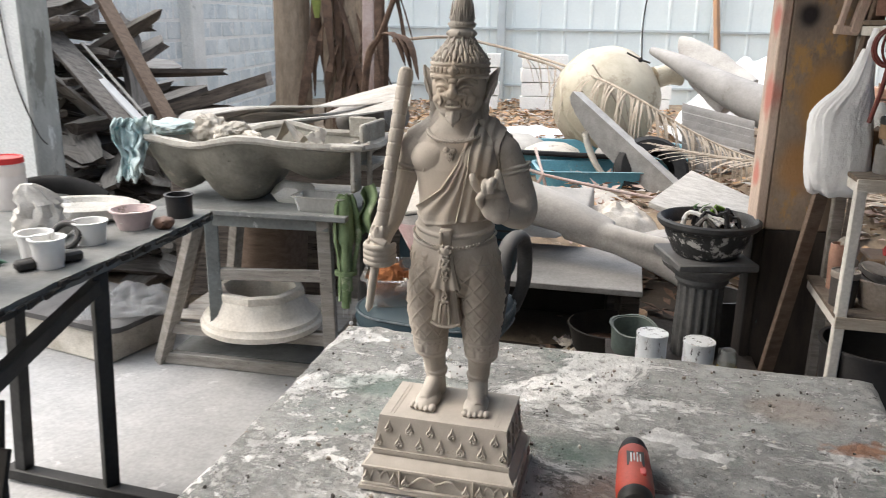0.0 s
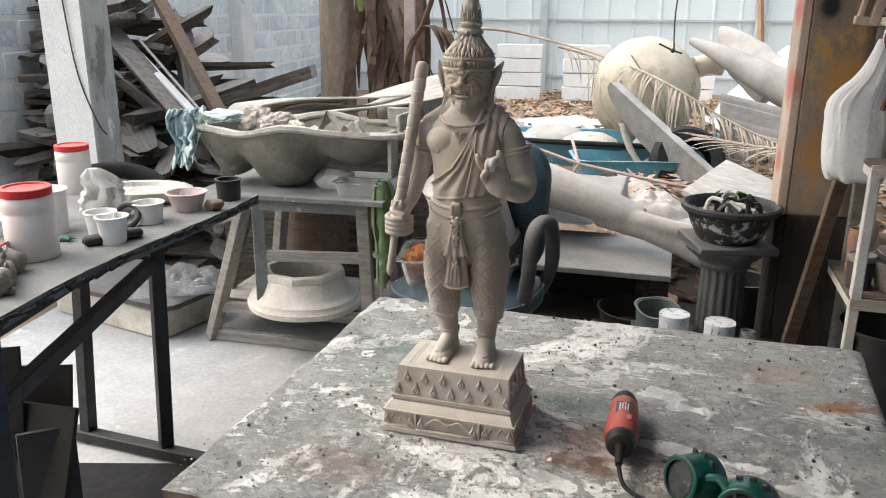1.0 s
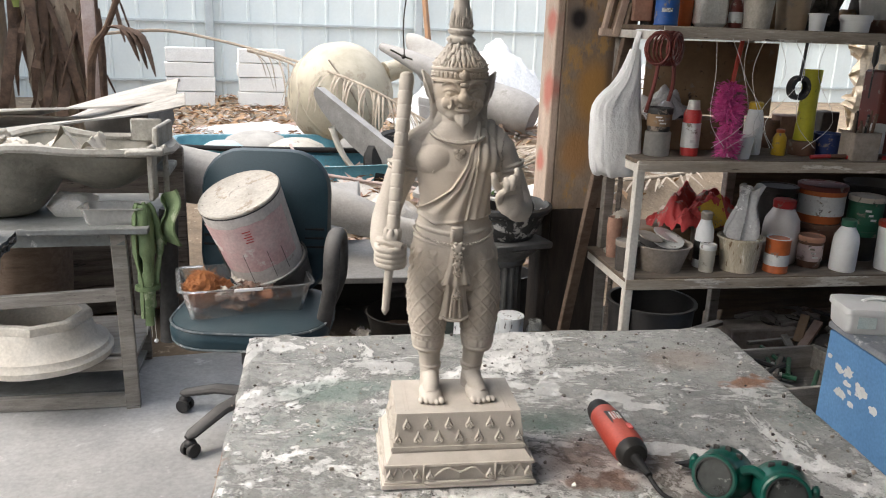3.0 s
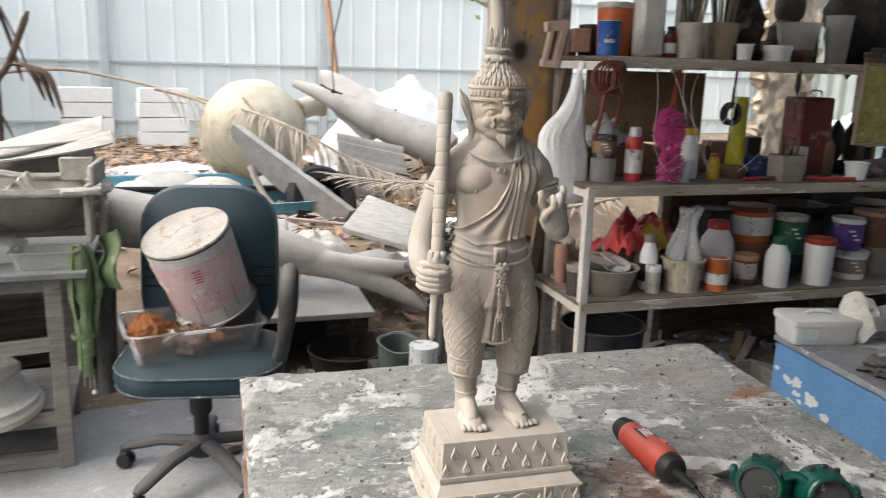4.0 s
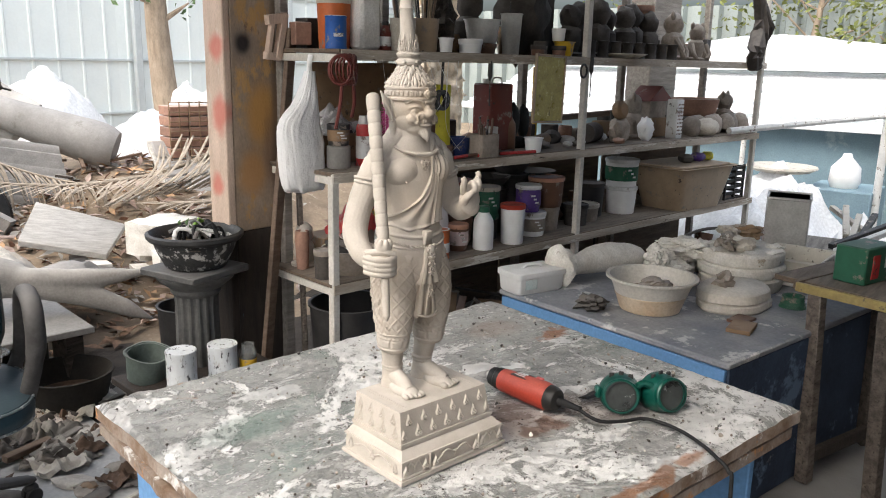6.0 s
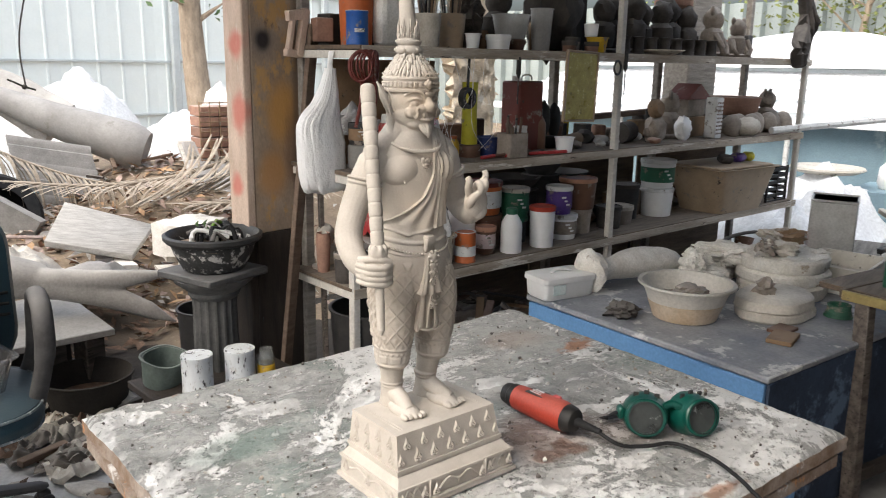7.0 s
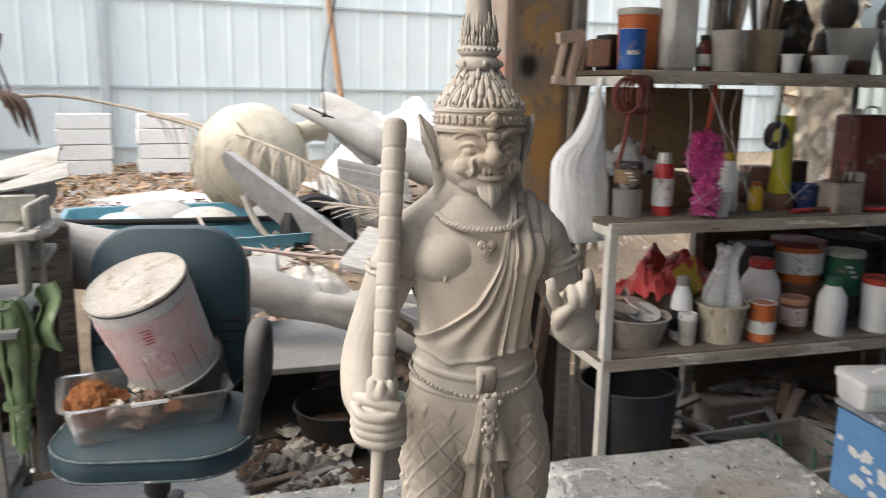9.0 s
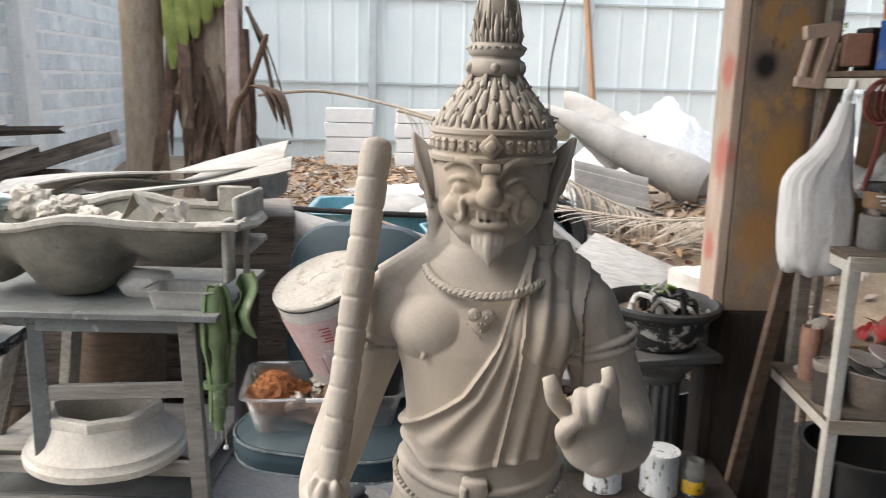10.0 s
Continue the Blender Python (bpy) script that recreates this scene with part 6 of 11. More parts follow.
part("brace", beam((-1.33, 3.60, 0.20), (-1.12, 3.40, 0.70), 0.02, 0.05), m_plank, stand)
part("middle_rail", beam((-1.03, 3.30, 0.50), (-0.55, 3.275, 0.515), 0.025, 0.05), m_greywood, stand)
part("low_rail", beam((-1.30, 3.42, 0.195), (-0.56, 3.33, 0.205), 0.03, 0.05), m_greywood, stand)
part("floor_rail", beam((-1.39, 3.47, 0.03), (-0.55, 3.365, 0.03), 0.035, 0.055), m_greywood, stand)
part("lower_shelf", box((0.80, 0.44, 0.018), (-0.90, 3.63, 0.222), 0.003, R(0, 0, -6)), m_greywood, stand)
part("floor_board", box((0.78, 0.42, 0.016), (-0.93, 3.66, 0.045), 0.003, R(0, 0, -6)), m_bluewood, stand)


def shell_mould():
    """A bulging shell mould lying open side up, with a thick wavy flange and a squared end."""
    t = thing("shell_mould", "large weathered fibreglass shell mould with a wavy flange, open side up", "mould", (-0.86, 3.45, 0.80), -5)
    n = 72

    def half(x):
        c = min(1.0, abs(x) / 0.49) ** (1 / 0.75)
        return 0.235 * max(0.0, 1 - c * c) ** 0.4 * (1 + 0.07 * math.cos(14 * x + 0.6)) + 0.004

    def rim(k):
        a = 2 * math.pi * k / n
        x = 0.49 * math.copysign(abs(math.cos(a)) ** 0.75, math.cos(a))
        return x, math.copysign(half(x), math.sin(a)), 0.262 + 0.014 * math.sin(9 * x + 1) + 0.008 * math.cos(17 * x)

    def deep(x):
        d = 0.13 * math.exp(-((x + 0.34) / 0.10) ** 2) + 0.17 * math.exp(-((x + 0.06) / 0.14) ** 4) + 0.06 * math.exp(-((x - 0.26) / 0.14) ** 2) + 0.085
        return d * max(0.0, 1 - abs(x / 0.49) ** 8)

    b = bmn()
    add_sheet(b, 1, 1, lambda u, v: (0.489 * (2 * u - 1), half(0.489 * (2 * u - 1)) * (2 * v - 1), 0.262 + 0.014 * math.sin(9 * 0.489 * (2 * u - 1) + 1) - deep(0.489 * (2 * u - 1)) * (1 - abs(2 * v - 1) ** 3.2)), 70, 26, 0.012)
    part("shell", b, m_mould, t)
    b = bmn()
    rows = []
    for w, dz in ((0.97, -0.004), (1.07, -0.006), (1.09, 0.004), (1.07, 0.020), (0.985, 0.022), (0.955, 0.008), (0.97, -0.004)):
        rows.append([Vector((rim(k)[0] * w, rim(k)[1] * w, rim(k)[2] + dz + 0.006 * noise.noise((k * 0.3, w * 9, 0)))) for k in range(n)])
    add_rings(b, rows, True, False, False)
    part("flange", b, m_flange, t, "grimy pale wavy flange")
    for x, y, z, sx, sy, sz in ((0.455, -0.16, 0.185, 0.022, 0.07, 0.20), (0.475, 0.02, 0.17, 0.07, 0.24, 0.026), (0.475, 0.03, 0.30, 0.022, 0.26, 0.085), (0.40, 0.15, 0.30, 0.12, 0.02, 0.09), (0.495, -0.10, 0.15, 0.02, 0.02, 0.26), (0.44, -0.215, 0.268, 0.13, 0.05, 0.022)):
        part("end_flange", box((sx, sy, sz), (x, y, z), 0.006, R(0, 0, rnd.uniform(-6, 6))), m_flange, t)
    return t


shell_mould()
# plaster lumps and a folded sheet lying in the mould
for k, (x, y, z, r, s) in enumerate(((-1.08, 3.44, 1.075, 0.075, (1.1, 0.8, 1)), (-0.98, 3.46, 1.07, 0.06, (1.2, 0.9, 0.9)), (-1.0, 3.40, 1.07, 0.045, (1, 1, 1)), (-0.90, 3.44, 1.06, 0.05, (1.6, 0.8, 0.6)))):
    solid("plaster_piece", blob(r, sub=5, rough=0.28, freq=2.4, seed=k * 2.3, scale=s), m_oldplaster, "broken beige plaster cast piece in the mould", "plaster cast", (x, y, z), k * 40, "pieces in the mould")
bm = bmn()
add_sheet(bm, 0.26, 0.2, lambda u, v: 0.10 * max(0, 1 - abs(u - 0.45) * 5) * (1 - 0.5 * v) + 0.045 * max(0, 1 - abs(u - 0.75 - 0.2 * v) * 7) + 0.03 * abs(noise.noise((u * 6, v * 4, 1))), 40, 20, 0.002)
solid("folded_sheet", bm, m_oldplaster, "ridged beige cast sheet lying in the mould", "plastic sheet", (-0.72, 3.43, 1.045), 5)
bm = bmn()
add_tray(bm, 0.215, 0.13, 0.062, 0.025)
solid("clear_tray", bm, m_clear, "cloudy clear plastic food tray on the stand", "tray", (-0.565, 3.275, 0.801), -8)
solid("offcut", blob(0.07, sub=2, rough=0.4, seed=8, scale=(1.3, 0.8, 0.8)), m_plaster, "white plaster offcut under the mould", "plaster cast", (-0.72, 3.40, 0.84))
# rag over the left end
def rag_at(u, v):
    """Cloth bunched over the rim, hanging in tight ragged folds."""
    f = 0.060 * noise.noise((u * 4.5 + v * 1.2, v * 1.6, 2)) + 0.034 * noise.noise((u * 9 - v * 2, v * 5, 5)) + 0.016 * noise.noise((u * 17, v * 13, 7))
    w = 0.15 - 0.05 * v + 0.03 * math.sin(v * 7)
    x = (u - 0.5) * w + 0.030 * noise.noise((v * 4, u * 2, 8)) - 0.03 * v
    return (x, f + 0.10 * max(0, 0.25 - v), 0.150 - 0.235 * v - 0.07 * v * noise.noise((u * 4, 1, 3)) - 0.03 * v * abs(noise.noise((u * 11, 2, 3))) + 0.02 * noise.noise((u * 6, v * 6, 1)))


bm = bmn()
add_sheet(bm, 1, 1, rag_at, 60, 60, 0.002)
solid("rag", bm, m_rag, "crumpled pale blue rag hanging over the mould's end", "rag", (-1.325, 3.28, 1.0), 20)
bm = bmn()
add_blob(bm, 0.07, at=(0, 0, 0), sub=5, rough=0.35, freq=1.8, seed=3, scale=(1.4, 0.9, 0.45))
solid("rag", bm, m_rag, "crumpled pale blue rag on the mould", "rag", (-1.22, 3.42, 1.10))

# octagonal ring casting on the lower shelf and a wooden drum behind
bm = bmn()
add_lathe(bm, [(0.255, 0.0), (0.268, 0.006), (0.270, 0.030), (0.258, 0.040), (0.255, 0.058), (0.235, 0.066), (0.214, 0.085), (0.200, 0.120), (0.192, 0.150), (0.196, 0.158), (0.194, 0.182), (0.186, 0.187), (0.160, 0.185), (0.155, 0.165), (0.165, 0.09), (0.17, 0.015)], 40, sy=0.85, wob=0.02)
for v in bm.verts:
    if v.co.z > 0.13:
        a = math.atan2(v.co.y, v.co.x)
        k = math.cos(math.pi / 8) / math.cos((a % (math.pi / 4)) - math.pi / 8)
        v.co.x *= k * 1.02
        v.co.y *= k * 1.02
solid("ring_casting", bm, m_ringcast, "cream fibreglass ring base with an eight-sided collar on the stand's shelf", "casting", (-0.885, 3.42, 0.232), rx=3)
solid("wooden_drum", lathe([(0.155, 0), (0.17, 0.02), (0.19, 0.24), (0.195, 0.46), (0.18, 0.47), (0.17, 0.44), (0.02, 0.43)], 28, wob=0.03), m_brownwood, "brown wooden drum standing behind the stand", "drum", (-1.02, 4.02, 0.12))
for k in range(26):
    x, y = rnd.uniform(-1.4, -0.7), rnd.uniform(3.75, 4.2)
    solid("scrap", blob(rnd.uniform(0.02, 0.05), sub=2, rough=0.6, seed=k, scale=(1.5, 0.8, 0.35)), rnd.choice((m_paper, m_leaf, m_plaster, m_terra)), "scrap of rubbish on the ground behind the stand", "scrap", (x, y, gz(x, y) + 0.06), rnd.uniform(0, 180), "scraps behind the stand")


def umbrella(loc):
    t = thing("folding_umbrella", "faded green folding umbrella hung upside down on the stand", "umbrella", loc, 15)
    for k, (dx, dy, z0, r) in enumerate(((-0.030, -0.012, 0.02, 0.021), (-0.008, -0.026, -0.01, 0.024), (0.016, -0.018, 0.06, 0.021), (0.034, 0.0, 0.14, 0.019), (-0.016, 0.014, 0.05, 0.022), (0.012, 0.016, 0.0, 0.020))):
        c = curve_pts([(dx * 0.7, dy + 0.02, 0.455), (dx * 1.15, dy, 0.40), (dx * 1.3 + 0.006 * (k % 2), dy, 0.28), (dx * 0.8, dy * 0.9, 0.15), (dx * 0.7 + 0.006 * (k % 3 - 1), dy * 0.7, z0)], 5)
        b = bmn()
        add_tube(b, c, [r * (0.55 + 0.45 * math.sin(math.pi * (0.12 + 0.8 * i / 20))) * (0.62 if 11 <= i <= 13 else 1.0) * (1 + 0.12 * math.sin(i * 1.9 + k)) for i in range(21)], 9, flat=0.5, up=(math.cos(k * 1.3), math.sin(k * 1.3), 0.1))
        part("canopy_fold", b, m_cloth, t)
    b = bmn()
    add_sheet(b, 1, 1, lambda u, v: (0.06 + 0.05 * u + 0.015 * math.sin(v * 7), -0.02 + 0.04 * math.sin(u * 5), 0.47 - 0.17 * v + 0.05 * u * (1 - v)), 10, 12, 0.003)
    part("loose_flap", b, m_cloth, t)
    part("tie_band", lathe([(0.040, 0.128), (0.042, 0.130), (0.042, 0.146), (0.040, 0.148)], 24, sx=1.1, sy=0.85), m_cloth, t)
    for k, dx in enumerate((-0.012, 0.004, 0.016)):
        part("rib", tube([(dx, 0, 0.02), (dx * 1.2, 0.004, -0.055 - 0.012 * k)], 0.0016, 5), m_tin, t)
    part("tip", blob(0.009, at=(0.018, 0.004, -0.085), sub=2, rough=0), m_whitepl, t, "small white tip")
    return t


umbrella((-0.462, 3.225, 0.415))
solid("pvc_pipe", tube([(-0.40, 3.30, 0.30), (-0.375, 3.33, 0.83)], 0.035, 16), m_armgrey, "dusty grey plastic pipe leaning by the stand", "pipe")


# ---- office chair with a bucket and a tray on it ----
def cushion(w, d, h, rad=0.09, crown=0.02):
    b = bmn()
    spec = [(0.86, 0.0), (0.97, h * 0.15), (1.0, h * 0.42), (1.0, h * 0.55), (0.96, h * 0.82), (0.80, h), (0.45, h + crown * 0.6), (0.1, h + crown * 0.7)]
    add_rings(b, [[Vector((p.x * k, p.y * k, z)) for p in rounded_ring(w, d, rad, z, 7)] for k, z in spec])
    return b


# pale tone that paints the highlights along the seat's edges
m_vinylglint = mat("pale vinyl for edge highlights", (0.06, 0.085, 0.10), (0.16, 0.18, 0.19), scale=14, rough=0.5, bump=0.2, spots=[((0.34, 0.35, 0.35), 0.58, 18.0)])
chair = thing("office_chair", "dusty teal vinyl office chair with grey armrests and star base", "chair", (-0.095, 3.10, 0), -17)
part("seat", cushion(0.58, 0.52, 0.105, 0.17, 0.03), m_vinyl, chair)
chair.children[0].location = (0.02, 0, 0.40)
part("seat_pan", cushion(0.48, 0.44, 0.03), m_blackpl, chair)
chair.children[1].location = (0, 0, 0.39)
bk = part("backrest", cushion(0.51, 0.58, 0.085, 0.16, 0.03), m_vinyl, chair)
bk.matrix_basis = pose(0.02, 0.27, 0.76, 80, 0, 0)
for k, zz in enumerate((-0.02, -0.055, -0.09)):
    s_ = part("seam", tube([(-0.235, zz, 0.080), (-0.1, zz, 0.097), (0.1, zz, 0.097), (0.235, zz, 0.080)], 0.005, 6), m_rubber, bk)
# piping added round the seat to carry the painted edge highlight
for z, k in ((0.018, 0.975), (0.082, 0.985)):
    ring = [Vector((p.x * k + 0.02, p.y * k, 0.40 + z)) for p in rounded_ring(0.58, 0.52, 0.17, 0, 7)]
    part("piping", tube(ring + ring[:1], 0.0045, 6), m_vinylglint, chair, "added pale piping with the edge highlight in its colour")
b = tube(curve_pts([(0.27, 0.20, 0.43), (0.315, 0.18, 0.56), (0.325, 0.13, 0.72), (0.325, 0.06, 0.775), (0.325, -0.05, 0.785), (0.325, -0.12, 0.745), (0.32, -0.13, 0.62), (0.28, -0.08, 0.43)], 6), 0.030, 12, flat=0.8)
part("armrest", b, m_armgrey, chair, "dusty looped armrest")
part("gas_column", lathe([(0.055, 0.33), (0.05, 0.40)], 20), m_armgrey, chair)
part("column", lathe([(0.028, 0.10), (0.028, 0.24), (0.04, 0.26), (0.04, 0.36)], 18), m_blackpl, chair)
part("hub", lathe([(0.05, 0.09), (0.055, 0.10), (0.05, 0.15), (0.03, 0.17)], 18), m_armgrey, chair)
for k in range(5):
    a = radians(72 * k + 20)
    d = Vector((math.cos(a), math.sin(a), 0))
    part("base_arm", tube([d * 0.03 + Vector((0, 0, 0.135)), d * 0.16 + Vector((0, 0, 0.125)), d * 0.30 + Vector((0, 0, 0.085)), d * 0.325 + Vector((0, 0, 0.08))], [0.032, 0.030, 0.026, 0.012], 10, flat=0.65), m_armgrey, chair, "dusty plastic star base arm")
    w = bmn()
    for s in (-1, 1):
        add_lathe(w, [(0.010, -0.009), (0.026, -0.009), (0.028, -0.005), (0.028, 0.005), (0.026, 0.009), (0.010, 0.009)], 18, at=d * 0.31 + Vector((-d.y, d.x, 0)) * 0.017 * s + Vector((0, 0, 0.029)), m=Vector((-d.y, d.x, 0)).to_track_quat("Z", "Y").to_matrix().to_4x4())
    add_blob(w, 0.024, at=d * 0.31 + Vector((0, 0, 0.052)), sub=2, rough=0, scale=(1, 1, 0.8))
    part("caster", w, m_blackpl, chair, "black twin-wheel caster")

bm = bmn()
add_tray(bm, 0.46, 0.30, 0.115, 0.04, 0.003, 0.88, 0.012)
tray = thing("scrap_tray", "cloudy clear plastic tray of scraps on the chair seat", "tray", (-0.115, 3.085, 0.508), 2)
part("tray_body", bm, m_tray, tray)
part("rim_tape", box((0.10, 0.004, 0.012), (0.0, -0.163, 0.112), 0.001), m_whitepl, tray)
bm = bmn()
add_blob(bm, 0.068, sub=4, rough=0.16, freq=4, seed=1)
hf = random.Random(12)
for k in range(320):
    d = Vector((hf.gauss(0, 1), hf.gauss(0, 1), hf.gauss(0.2, 1))).normalized()
    e = Vector((hf.gauss(0, 1), hf.gauss(0, 1), hf.gauss(0, 1))) * 0.012
    add_tube(bm, [d * 0.060, d * 0.070 + e * 0.4, d * 0.071 + e * 1.1], [0.0014, 0.0011, 0.0005], 4)
solid("coconut_husk", bm, m_husk, "fibrous orange-brown coconut husk in the tray", "husk", (-0.265, 3.06, 0.585))
for k in range(12):
    solid("scrap", blob(rnd.uniform(0.02, 0.04), sub=2, rough=0.5, seed=k + 30, scale=(1.4, 0.9, 0.4)), rnd.choice((m_husk, m_paper, m_brown)), "dry scrap in the tray", "scrap", (-0.12 + rnd.uniform(-0.13, 0.12), 3.06 + rnd.uniform(-0.07, 0.07), 0.545 + 0.012 * (k % 3)), rnd.uniform(0, 180), "scraps in the tray")


for k in range(16):
    b = bmn()
    sd = k * 3.7
    add_sheet(b, hf.uniform(0.05, 0.12), hf.uniform(0.04, 0.08), lambda u, v: 0.03 * abs(noise.noise((u * 3 + sd, v * 3, 1))) + 0.012 * noise.noise((u * 8, v * 8 + sd, 3)), 8, 8, 0.002)
    solid("husk_scrap", b, (m_deadleaf, m_husk, m_brown, m_paper)[k % 4], "curled brown husk scrap in the tray", "scrap", (-0.10 + hf.uniform(-0.14, 0.12), 3.06 + hf.uniform(-0.07, 0.05), 0.54 + 0.004 * k), hf.uniform(0, 180), "scraps in the tray", rx=hf.uniform(-30, 30))


def paint_bucket():
    t = thing("paint_bucket", "scuffed white paint bucket with faded pink label, upside down and tilted", "bucket", (-0.005, 3.185, 0.605), 0, ry=-20, rx=15)
    part("bucket_body", lathe([(0.132, 0.0), (0.136, 0.004), (0.150, 0.30), (0.152, 0.350), (0.150, 0.358)], 48), m_bucket, t)
    lab = bmn()
    add_sheet(lab, 1, 1, lambda u, v: ((0.1345 + 0.06 * (0.105 + 0.205 * v) + 0.0012) * math.cos(radians(-170 + 135 * u)), (0.1345 + 0.06 * (0.105 + 0.205 * v) + 0.0012) * math.sin(radians(-170 + 135 * u)), 0.105 + 0.205 * v + 0.006 * noise.noise((u * 9, v, 3))), 30, 3, 0.0008)
    part("label", lab, m_pinklabel, t, "faded pink paper label")
    part("grip_ring", lathe([(0.139, 0.03), (0.146, 0.032), (0.147, 0.045), (0.140, 0.047)], 40, cap0=False, cap1=False), m_bucket, t)
    part("lid", lathe([(0.151, 0.352), (0.1535, 0.355), (0.1535, 0.361), (0.150, 0.365), (0.146, 0.3625), (0.142, 0.360), (0.05, 0.361), (0.046, 0.363), (0.036, 0.363), (0.034, 0.361), (0.001, 0.361)], 48), m_lid, t, "dirty cream lid")
    part("rim_line", lathe([(0.1515, 0.347), (0.1532, 0.348), (0.1532, 0.3515), (0.1515, 0.3525)], 48, cap0=False, cap1=False), m_ink, t, "dark line under the lid")
    st_ = bmn()
    for k in range(9):
        a0, z0, z1 = -178 + 1.9 * k + 2 * math.sin(k * 2.2), 0.05 + 0.03 * (k % 3), 0.26 + 0.03 * ((k * 2) % 3)
        a = radians(a0)
        add_box(st_, (0.004 + 0.002 * (k % 2), 0.0012, z1 - z0), (0.1480 * math.cos(a), 0.1480 * math.sin(a), (z0 + z1) / 2), R(0, 0, a0 + 90))
    part("grime_streak", st_, m_postdark, t, "dark grime streaks")
    bars = bmn()
    for k in range(5):
        a = radians(-100 + 1.5 * (k % 2))
        rr = 0.1535
        add_box(bars, (0.030 - 0.006 * (k % 2), 0.0012, 0.003), (rr * math.cos(a), rr * math.sin(a), 0.285 - 0.011 * k), R(0, 0, math.degrees(a) + 90))
    part("print", bars, m_cred, t, "faded red print")
    scr = bmn()
    for k, a0 in enumerate((-118, -84, -62)):
        a = radians(a0)
        add_box(scr, (0.0015, 0.0012, 0.14 - 0.02 * k), (0.1465 * math.cos(a), 0.1465 * math.sin(a), 0.12), R(0, 0, a0 + 90))
    part("scratch", scr, m_ink, t)
    return t


paint_bucket()
bm = bmn()
add_lathe(bm, [(0.125, 0.0), (0.138, 0.10), (0.142, 0.105), (0.142, 0.118), (0.136, 0.118), (0.122, 0.01)], 36)
solid("bucket_rim", bm, m_armgrey, "dusty grey tub under the tilted bucket", "tub", (0.035, 3.20, 0.545), ry=-22, rx=16)


# ---- yard: lumber, trunk, palm, urn and castings ----
r4 = random.Random(21)


def rough_plank(ln, w, h, seed):
    """A sawn plank gone rotten: wandering edges, split and tapered ends."""
    b = bmn()
    rows = []
    for i in range(8):
        t = i / 7
        e = 0.55 + 0.45 * min(1, 5 * t, 5 * (1 - t)) ** 0.6
        ring = []
        for a, c in ((-0.5, -0.5), (0.1, -0.5), (0.5, -0.5), (0.5, 0.5), (-0.1, 0.5), (-0.5, 0.5)):
            j = noise.noise((t * 4 + seed * 3.1, a * 3, c * 3))
            ring.append(((t - 0.5) * ln + 0.09 * j * (1 if i in (0, 7) else 0), w * a * e * (1 + 0.35 * j), h * c * (0.8 + 0.2 * e) * (1 + 0.4 * j) + 0.02 * math.sin(t * 3 + seed)))
        rows.append(ring)
    add_rings(b, rows)
    return b


for k in range(150):
    ln = r4.uniform(0.5, 1.5)
    w, h = r4.uniform(0.08, 0.24), r4.choice((0.02, 0.03, 0.05, 0.075))
    x = r4.uniform(-3.15, -1.75)
    top = 1.72 - 0.66 * (x + 3.15) if x < -2.3 else 1.16 - 0.5 * (x + 2.3)
    f = (k + r4.random()) / 150
    z = 0.05 + (top - 0.05) * f
    y = 4.62 + 0.55 * f + r4.uniform(0, 0.35)
    m = r4.choice((m_plank, m_plank, m_plank, m_greywood, m_plank, m_paleplank if k % 3 == 0 else m_plank))
    solid("lumber_plank", rough_plank(ln, w, h, k), m, "weathered plank in a tumbled lumber pile", "plank", (x, y, z), r4.uniform(-75, 75), "lumber pile", rx=r4.uniform(-40, 30), ry=r4.gauss(0, 17))
for k in range(46):
    x, y = r4.uniform(-3.0, -1.55), r4.uniform(4.55, 5.0)
    solid("wood_chunk", blob(r4.uniform(0.06, 0.15), sub=2, rough=0.5, freq=1.3, seed=k * 1.1, scale=(1.6, 1.0, 0.30)), m_plank if k % 3 else m_greywood, "broken chunk of dark weathered wood", "wood", (x, y, max(0.04, 0.10 + r4.uniform(0, 0.75) * smooth(-1.4, -2.6, x))), r4.uniform(0, 180), "broken wood", ry=r4.uniform(-25, 25))
solid("leaning_timber", beam((-1.66, 4.55, 0.82), (-2.62, 5.35, 1.95), 0.085, 0.05, 0.004), m_brownwood, "brown squared timber leaning on the wall", "timber")
solid("leaning_plank", beam((-1.70, 4.45, 0.82), (-2.75, 5.15, 1.50), 0.055, 0.02, 0.003), m_whitepl, "white lath leaning across the lumber pile", "plank")
solid("leaning_plank", beam((-1.86, 4.5, 0.85), (-3.0, 5.2, 1.72), 0.16, 0.025, 0.003), m_plank, "dark plank leaning across the lumber pile", "plank")
solid("thin_lath", beam((-1.80, 4.50, 0.95), (-2.42, 4.95, 1.38), 0.02, 0.01, 0.002), m_greywood, "thin grey lath leaning on the pile", "lath")
for p, q, w, m in (((-1.95, 4.25, 0.42), (-1.35, 3.95, 0.62), 0.09, m_paleplank), ((-2.0, 4.1, 0.30), (-1.40, 3.95, 0.50), 0.08, m_greywood), ((-2.7, 4.6, 0.62), (-2.1, 4.45, 0.56), 0.14, m_paleplank)):
    solid("loose_plank", beam(p, q, w, 0.02, 0.003), m, "bleached plank lying in front of the lumber", "plank", group="loose planks")
